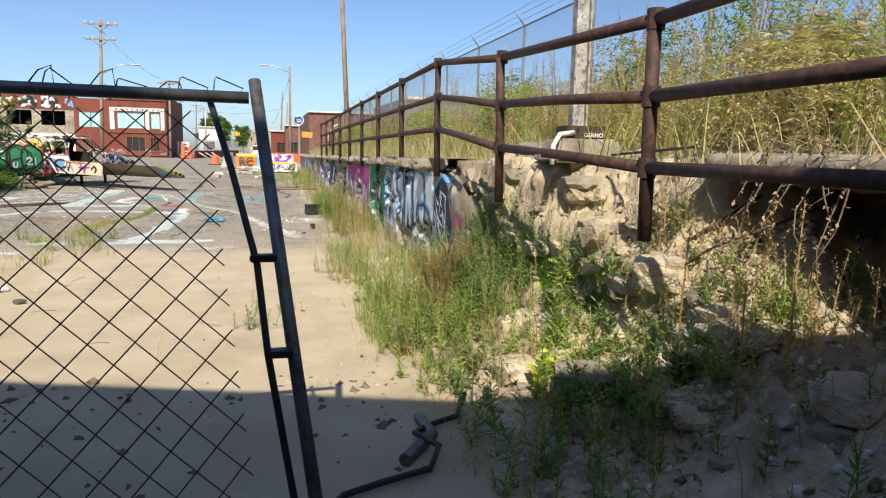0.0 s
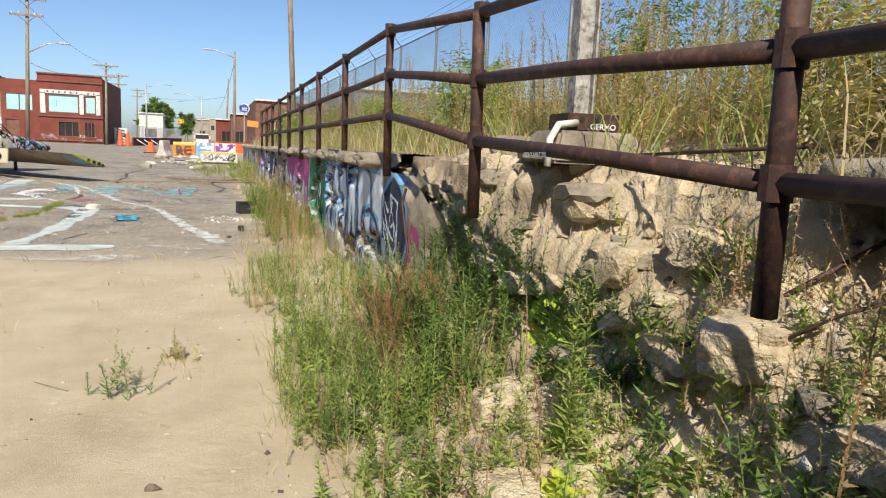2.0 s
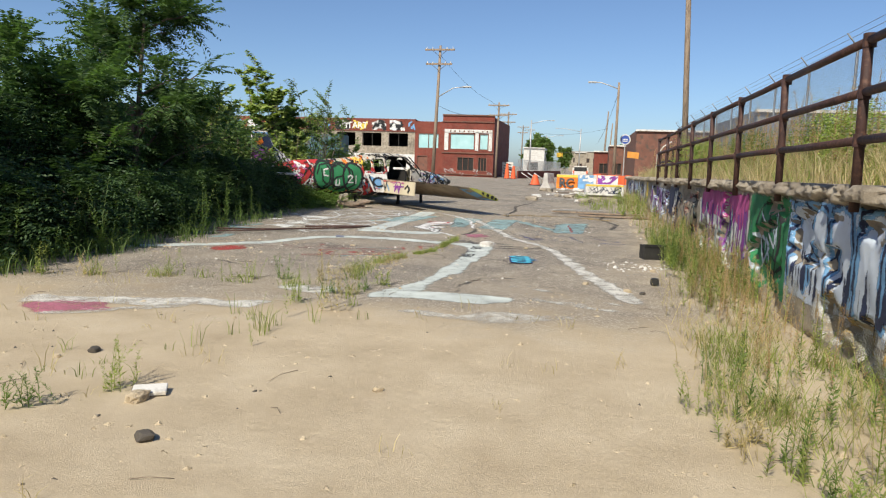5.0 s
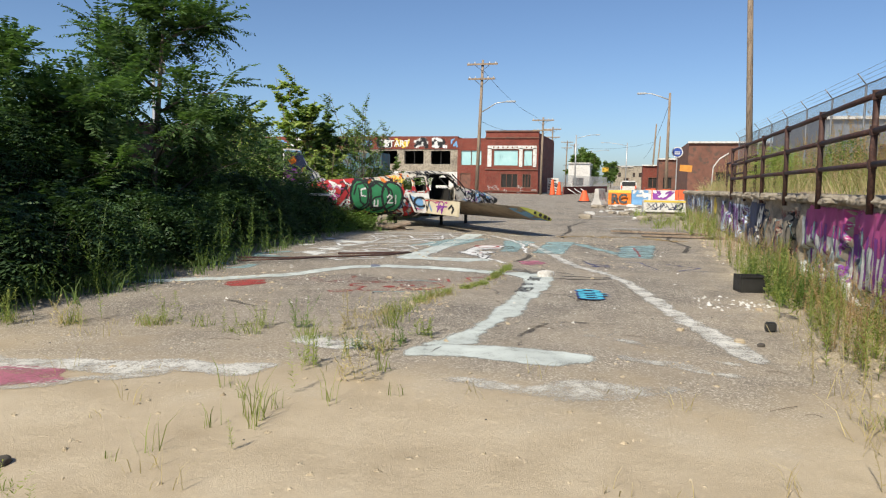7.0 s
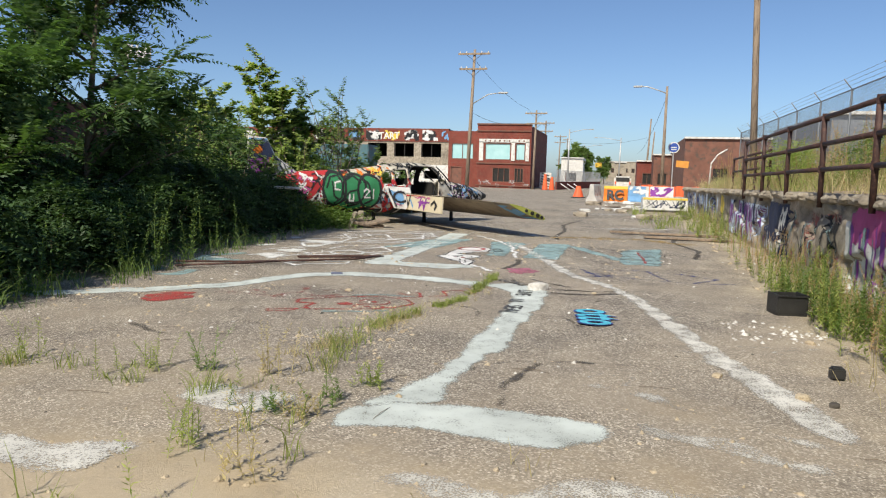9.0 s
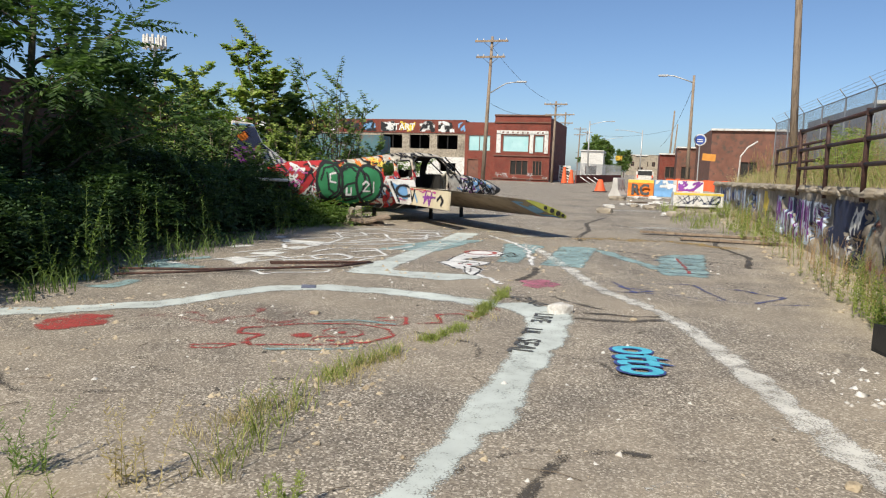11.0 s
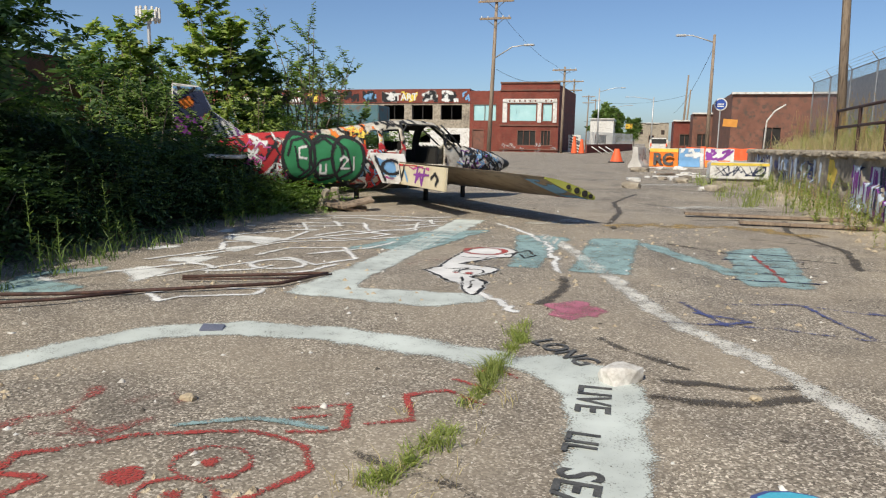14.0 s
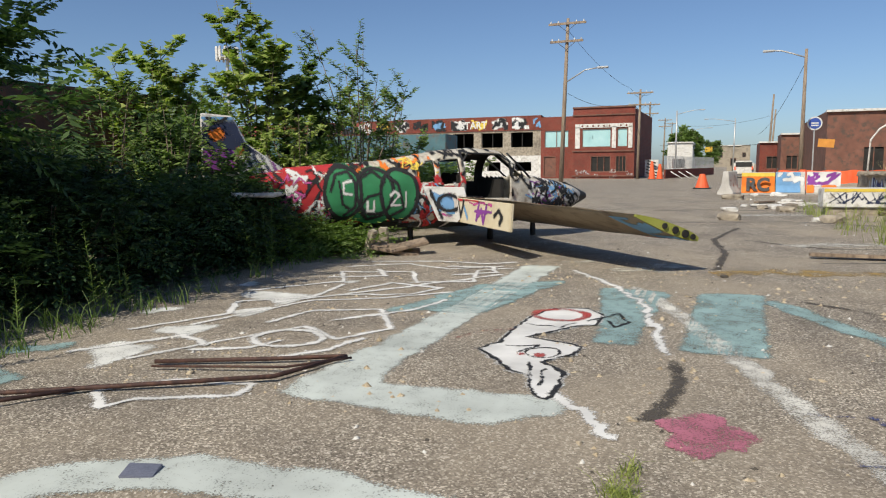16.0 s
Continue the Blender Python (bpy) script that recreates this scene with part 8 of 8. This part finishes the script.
# leafy clumps in the joints and in the sand
CLUMPS = ((-4.03, 11.71, 0.36), (-3.71, 11.83, 0.34), (-3.2, 11.87, 0.42), (-5.03, 11.65, 0.38), (-2.88, 11.21, 0.16), (-2.54, 11.14, 0.2), (-2.45, 11.87, 0.2), (-2.53, 11.49, 0.2), (-2.5, 10.38, 0.5), (-3.0, 10.62, 0.4), (-0.13, 5.81, 0.3), (0.18, 6.43, 0.16), (0.77, 8.33, 0.4), (0.81, 8.97, 0.3), (0.81, 7.87, 0.22), (-2.92, 7.68, 0.34), (-3.24, 7.34, 0.26), (-5.9, 11.2, 0.3), (-6.4, 11.0, 0.4))
rng = random.Random(97)
for i, (x, y, h) in enumerate(CLUMPS):
    pts = np.array([(x + rng.gauss(0, 0.07), y + rng.gauss(0, 0.06), gz(x, y) - 0.01) for _ in range(9)])
    weeds("weed_clump", pts, h * 0.4, h, (M_grass_green, M_leaf_mid, M_grass_dry)[i % 3], 900 + i, "clump of leafy weeds growing out of the road", 30, 0.045, 0.25, 0.7, 0.002, 0.4)

# ---- things near the walk ----
# plinth with a flaking column base on the dock
col = thing("steel_column", 2.66, 5.62, 1.47, -6, "flaking white steel column bolted to a concrete plinth", "column")
bm = bmesh.new()
g = bmesh.ops.create_cube(bm, size=1.0)
for v in bm.verts:
    v.co = Vector((v.co.x * (0.62 if v.co.z < 0 else 0.5), v.co.y * (0.62 if v.co.z < 0 else 0.5), v.co.z * 0.2 + 0.06))
bmesh.ops.bevel(bm, geom=list(bm.edges), offset=0.02, segments=2, affect="EDGES")
part("plinth", bm, M_conc, col)
bm = bmesh.new()
box(bm, (0.0, 0, 0.215), (0.34, 0.34, 0.11), bev=0.008)
shoe = part("shoe", bm, M_rust, col, "rusty steel shoe plate")
# bolt holes are flat near-black discs coloured like shaded openings
for sx in (-0.08, 0.02):
    bm = bmesh.new()
    rod(bm, (sx, -0.175, 0.235), (sx, -0.172, 0.235), 0.018, n=12)
    part("bolt_hole", bm, M_dark, shoe)
bm = bmesh.new()
box(bm, (-0.03, 0, 1.5), (0.11, 0.012, 2.5))
box(bm, (-0.09, 0, 1.5), (0.012, 0.12, 2.5))
box(bm, (0.03, 0, 1.5), (0.012, 0.12, 2.5))
part("shaft", bm, surf_mat("flaking_white_paint_on_steel", (0.16, 0.14, 0.125), (0.62, 0.60, 0.56), 9.0, 40.0, 0.7, 0.0, 0.4, 0.004, (0.10, 0.085, 0.075)), col)
bm = bmesh.new()
tube(bm, [(-0.33, -0.28, -0.06), (-0.32, -0.27, 0.1), (-0.26, -0.24, 0.19), (-0.12, -0.18, 0.21)], 0.022, 8)
part("bent_conduit", bm, M_white, col, "bent pale conduit pipe")
lettering("GERMO", 0, 0, 0.05, 0, M_ink_white, 0, 0.001, 1.0, "small white letters on the steel shoe", pose(2.70, 5.44, 1.645, 90, 0, -6), "lettering")

# broken concrete and stone on the collapsed slope
rng = random.Random(2024)
k = 0
for i in range(150):
    x, y = rng.uniform(1.15, 2.75), rng.uniform(1.6, 7.0)
    s = rng.choice((0.04, 0.05, 0.06, 0.08, 0.10, 0.14, 0.2))
    if y < 4.0 and x > 2.5:
        continue
    chunk(x, y, (s * rng.uniform(0.8, 1.7), s * rng.uniform(0.8, 1.3), s * rng.uniform(0.5, 1.0)), i + 200, M_rock if i % 3 else M_conc, "broken pale stone on the rubble slope", z=low_z(x, y) - s * 0.25, group="stones on the slope", name="stone", sub=1 if s < 0.1 else 2)
for x, y, s in ((2.50, 4.75, (0.24, 0.26, 0.16)), (2.40, 3.72, (0.26, 0.30, 0.16)), (2.62, 4.25, (0.2, 0.26, 0.13)), (1.6, 3.05, (0.12, 0.14, 0.1)), (1.95, 2.75, (0.14, 0.12, 0.1)), (2.2, 2.95, (0.17, 0.14, 0.12)), (1.75, 4.3, (0.13, 0.12, 0.1))):
    k += 1
    chunk(x, y, s, k + 500, M_rock, "large lump of crumbling pale rubble", z=low_z(x, y) - s[2] * 0.5, squash=0.9, name="rubble_lump", group="rubble lumps", sub=3)
for i in range(16):
    y = 6.45 + i * 0.125
    chunk(2.26 + 0.1 * noise.noise(Vector((i * 1.3, 0, 0))), y, (0.16 + 0.05 * (i % 3), 0.2, 0.09 + 0.03 * (i % 2)), 620 + i, M_conc if i % 2 else M_rock, "broken layer of dock concrete", z=1.02 + 0.012 * i - 0.1 * (i % 3), squash=0.8, name="rubble_lump", group="rubble lumps", sub=3)
# stones scattered over the road and sand
def pebbles(name, pts, smin, smax, material, seed, label):
    rs = np.random.RandomState(seed)
    base = np.array([(1, 0, 0), (-1, 0, 0), (0, 1, 0), (0, -1, 0), (0, 0, 1), (0, 0, -0.4)], dtype=float)
    tri = np.array([(0, 2, 4), (2, 1, 4), (1, 3, 4), (3, 0, 4), (2, 0, 5), (1, 2, 5), (3, 1, 5), (0, 3, 5)])
    n = len(pts)
    s = (smin + (smax - smin) * rs.rand(n) ** 3)[:, None, None]
    v = base[None] * s * rs.uniform(0.6, 1.4, (n, 1, 3)) * np.array([1, 1, 0.7]) + rs.normal(0, 0.18, (n, 6, 3)) * s
    a = rs.rand(n) * 6.28
    c, q = np.cos(a)[:, None], np.sin(a)[:, None]
    v = np.stack([v[:, :, 0] * c - v[:, :, 1] * q, v[:, :, 0] * q + v[:, :, 1] * c, v[:, :, 2]], axis=2) + pts[:, None]
    f = (tri[None] + np.arange(n)[:, None, None] * 6).reshape(-1, 3)
    return tagged(mesh_np(name, v.reshape(-1, 3), f, material), label, "gravel", kind="stuff")


pebbles("gravel", scatter(4200, -6.8, 1.7, 2.6, 13.0, gz, 71, 0.9), 0.005, 0.034, M_rock, 71, "small stones scattered over the sand")
pebbles("gravel", scatter(2200, -7.0, 1.6, 12.5, 30.0, gz, 72, 0.6), 0.004, 0.035, M_white, 72, "pale stone chips scattered over the asphalt")
pebbles("gravel", scatter(1700, -6.8, 1.6, 3.0, 28.0, gz, 73, 0.8), 0.005, 0.03, M_tar, 73, "dark crumbs of asphalt on the road")
pebbles("gravel", scatter(1500, 1.0, 1.95, 7.5, 33.0, gz, 74, 0.8), 0.01, 0.06, M_rock, 74, "crumbled stone along the foot of the dock wall")
pebbles("gravel", scatter(900, 0.85, 2.7, 1.0, 7.2, low_z, 75, 1.0), 0.008, 0.05, M_rock, 75, "stone crumbs on the rubble slope")
pebbles("gravel", scatter(420, -6.4, -4.6, 17.5, 18.6, gz, 76, 1.5), 0.006, 0.035, M_rock, 76, "crushed stone beside the steel rods")
pebbles("gravel", scatter(260, 0.2, 1.2, 14.2, 15.2, gz, 77, 1.5), 0.008, 0.045, M_white, 77, "crushed stone by a crack in the asphalt")
pebbles("gravel", scatter(1500, -6.2, -0.5, 17.4, 24.0, gz, 81, 1.1), 0.012, 0.042, M_rock, 81, "stone crumbs scattered over the painted asphalt")
pebbles("gravel", scatter(520, -3.6, -2.6, 12.2, 14.6, gz, 82, 1.2), 0.012, 0.042, M_rock, 82, "sandy stone crumbs along the crack")
pebbles("gravel", scatter(420, -7.0, -4.9, 13.2, 15.6, gz, 83, 1.2), 0.012, 0.042, M_rock, 83, "stones on the asphalt near the bushes")
pebbles("gravel", scatter(1600, 1.1, 3.0, 0.4, 3.6, low_z, 84, 1.2), 0.008, 0.045, M_white, 84, "pale grit and broken stone in the shaded corner")
pebbles("leaf_litter", scatter(700, 1.0, 2.8, 0.8, 4.8, low_z, 85, 1.4), 0.008, 0.045, M_bark, 85, "leaf litter and twigs on the rubble")
pebbles("leaf_litter", scatter(900, -2.6, 1.6, 0.6, 4.6, gz, 78, 1.3), 0.008, 0.05, M_bark, 78, "dark leaf litter and crumbs in the shade")
spray = cells("yellow_spray", wob(blob(2.20, 4.95, 0.10, 0.30, 0.3), 0.03), 2.0, 2.45, 4.5, 5.4, 0.025, lambda u, v: Vector((u, v, slope_z(u, v) + 0.03)), PAINT["lime"], None)
tagged(spray, "yellow spray paint on the rubble", "painted marking", kind="structure")
bm = bmesh.new()
rngt = random.Random(31)
for i in range(45):
    x, y = rngt.uniform(-6.0, 1.3), rngt.uniform(3.0, 14.5)
    a, l = rngt.uniform(0, 3.14), rngt.uniform(0.06, 0.3)
    p = Vector((x, y, gz(x, y) + 0.006))
    d = Vector((math.cos(a), math.sin(a), 0)) * l
    tube(bm, [p, p + d * 0.5 + Vector((rngt.uniform(-0.02, 0.02), rngt.uniform(-0.02, 0.02), 0.01)), p + d], 0.002, 4)
tagged(part("twigs", bm, M_bark), "dry twigs scattered over the sand", "twigs", kind="stuff")

# single stones and scraps on the road
chunk(-1.82, 16.35, (0.16, 0.11, 0.11), 901, M_white, "white painted concrete lump on the asphalt", "concrete lump", name="concrete_lump")
for x, y, s in ((-2.67, 7.6, 0.09), (-2.27, 7.1, 0.07), (-1.1, 16.25, 0.04), (-0.05, 13.0, 0.05), (-2.2, 23.0, 0.06), (-4.0, 15.3, 0.05), (-1.35, 8.2, 0.045), (-3.6, 8.4, 0.06), (-3.75, 8.2, 0.04), (0.45, 12.6, 0.06), (0.62, 12.5, 0.05), (0.9, 14.3, 0.05)):
    k += 1
    chunk(x, y, (s, s * 0.8, s * 0.7), k + 700, M_rock if k % 3 else M_tar, "small loose stone on the road", name="stone", group="stones on the road")
bm = bmesh.new()
box(bm, (0, 0, 0.012), (0.16, 0.12, 0.02), Euler((0.1, 0.05, 0.4)).to_matrix(), bev=0.004)
ob = tagged(part("slate_shard", bm, surf_mat("blue_grey_shard", (0.10, 0.11, 0.15), (0.20, 0.21, 0.27), 8, 60, 0.4)), "blue-grey shard lying on the asphalt", "shard")
ob.location = (-4.67, 16.47, gz(-4.67, 16.47))
bm = bmesh.new()
box(bm, (0, 0, 0.015), (0.20, 0.14, 0.025), Euler((0.08, 0, 0.5)).to_matrix(), bev=0.004)
ob = tagged(part("board_scrap", bm, M_white), "pale scrap of board on the sand", "scrap")
ob.location = (-2.67, 7.72, gz(-2.67, 7.72) + 0.01)
bm = bmesh.new()
box(bm, (0, 0, 0.05), (0.10, 0.10, 0.09), bev=0.012)
ob = tagged(part("rubber_block", bm, M_black), "small black rubber block on the road", "block")
ob.location = (0.82, 13.2, gz(0.82, 13.2))

# black crate by the dock
crate = thing("black_crate", 1.0, 15.75, gz(1.0, 15.75), 12, "open black plastic crate lying by the dock wall", "crate")
for nm, c, s in (("floor", (0, 0, 0.015), (0.44, 0.36, 0.03)), ("side_panel", (-0.205, 0, 0.17), (0.03, 0.36, 0.28)), ("side_panel", (0.205, 0, 0.17), (0.03, 0.36, 0.28)), ("end_panel", (0, -0.165, 0.165), (0.38, 0.03, 0.27)), ("end_panel", (0, 0.165, 0.165), (0.38, 0.03, 0.27)), ("rim", (0, -0.19, 0.29), (0.46, 0.02, 0.03))):
    bm = bmesh.new()
    box(bm, c, s, bev=0.006)
    part(nm, bm, M_black, crate)
crate.scale = (0.75, 0.75, 0.75)

# bent steel rods by the bushes
for pts, r in (([(-5.97, 17.85, 0.03), (-5.2, 18.15, 0.035), (-4.72, 18.42, 0.03), (-4.9, 17.8, 0.04), (-5.77, 17.32, 0.035), (-6.4, 16.95, 0.04), (-7.3, 16.5, 0.06)], 0.016), ([(-4.66, 18.4, 0.03), (-4.95, 18.0, 0.04), (-5.9, 17.75, 0.03)], 0.009), ([(-5.9, 17.3, 0.03), (-6.3, 16.75, 0.05), (-7.1, 16.2, 0.05)], 0.014)):
    bm = bmesh.new()
    tube(bm, [(x, y, gz(x, y) + z) for x, y, z in pts], r, 8)
    tagged(part("steel_rod", bm, M_rust), "long bent rusty steel rod lying on the asphalt", "steel rod", "rusty rods")

# drinks bottle, hose and pipe in the foreground
bot = thing("plastic_bottle", 1.60, 3.42, low_z(1.60, 3.42) + 0.06, 20, "crushed clear plastic bottle with a blue label", "bottle")
bot.matrix_world = pose(1.60, 3.42, low_z(1.60, 3.42) + 0.05, 55, 10, 20)
glass = bpy.data.materials.new("clear_plastic")
glass.use_nodes = True
gb = glass.node_tree.nodes["Principled BSDF"]
gb.inputs["Base Color"].default_value, gb.inputs["Roughness"].default_value, gb.inputs["Transmission Weight"].default_value = (0.85, 0.90, 0.95, 1), 0.15, 0.7
bm = bmesh.new()
tube(bm, [(0, 0, 0), (0.01, 0, 0.02), (0.02, 0, 0.13), (0.03, 0, 0.18), (0.035, 0, 0.21)], [0.028, 0.033, 0.032, 0.016, 0.013], 12)
body = part("body", bm, glass, bot)
bm = bmesh.new()
tube(bm, [(0.012, 0, 0.05), (0.018, 0, 0.11)], 0.0345, 12)
part("label", bm, surf_mat("bottle_label_blue", (0.05, 0.10, 0.35), (0.10, 0.18, 0.50), 9, 60, 0.5), bot)
bm = bmesh.new()
tube(bm, [(0.035, 0, 0.208), (0.037, 0, 0.225)], 0.015, 10)
part("cap", bm, M_white, bot)
bm = bmesh.new()
tube(bm, [(0.62, 3.05, 0.035), (0.82, 3.33, 0.03), (0.80, 3.55, 0.035)], 0.032, 12)
tagged(part("pipe", bm, M_galv), "short steel pipe lying in the dust", "pipe")
bm = bmesh.new()
tube(bm, [(0.15, 2.55, 0.02), (0.3, 2.8, 0.02), (0.5, 2.88, 0.025), (0.72, 2.95, 0.03), (0.8, 3.1, 0.07), (0.72, 3.3, 0.06), (0.82, 3.45, 0.03), (1.0, 3.5, 0.05), (1.1, 3.7, 0.1)], 0.016, 8)
tagged(part("hose", bm, M_black), "dark kinked hose lying in the dust", "hose")
# thin rods and cable across the slope
for pts, r in (([(2.25, 4.0, 0.68), (2.40, 3.75, 0.90), (2.8, 3.45, 1.28)], 0.011), ([(2.3, 3.7, 0.72), (2.45, 3.4, 0.98), (2.8, 3.0, 1.25)], 0.007), ([(2.6, 4.9, 1.50), (2.5, 4.2, 1.53), (2.45, 3.6, 1.56)], 0.010), ([(1.85, 6.9, 1.15), (1.78, 6.75, 1.05), (1.8, 6.6, 0.7), (1.7, 6.5, 0.4)], 0.012)):
    bm = bmesh.new()
    tube(bm, pts, r, 6)
    tagged(part("reinforcing_bar", bm, M_rust), "thin rusty reinforcing bar sticking out of the rubble", "reinforcing bar", "reinforcing bars")
# small white scrawl on the lowest rail
lettering("IXOLO AMAT 202", 0, 0, 0.03, 0, M_ink_white, 0, 0.0008, 1.0, "tiny white scrawl on the rail", pose(RAIL_X - 0.035, 4.55, 1.42 - 0.26 + 0.31, 90, 0, -90) @ pose(0, 0, 0, 0, 0, 1.5), "lettering")
# overhead wires
for a, b, sag in (((-12.6, 61, 10.4), (-11.8, 86.4, 9.0), 0.5), ((-11.8, 86.4, 9.0), (-12.1, 108, 10.5), 0.5), ((-12.5, 61, 6.2), (-14, 88, 7.5), 0.3), ((2.1, 66, 8.0), (0.8, 110, 5.0), 0.8), ((-14, 150, 9), (3, 130, 8.5), 1.0)):
    bm = bmesh.new()
    pa, pb = Vector(a), Vector(b)
    tube(bm, [pa.lerp(pb, i / 8) - Vector((0, 0, sag * 4 * (i / 8) * (1 - i / 8))) for i in range(9)], 0.016, 4)
    tagged(part("overhead_wire", bm, M_black), "thin dark overhead wire along the street", "wire", "overhead wires")
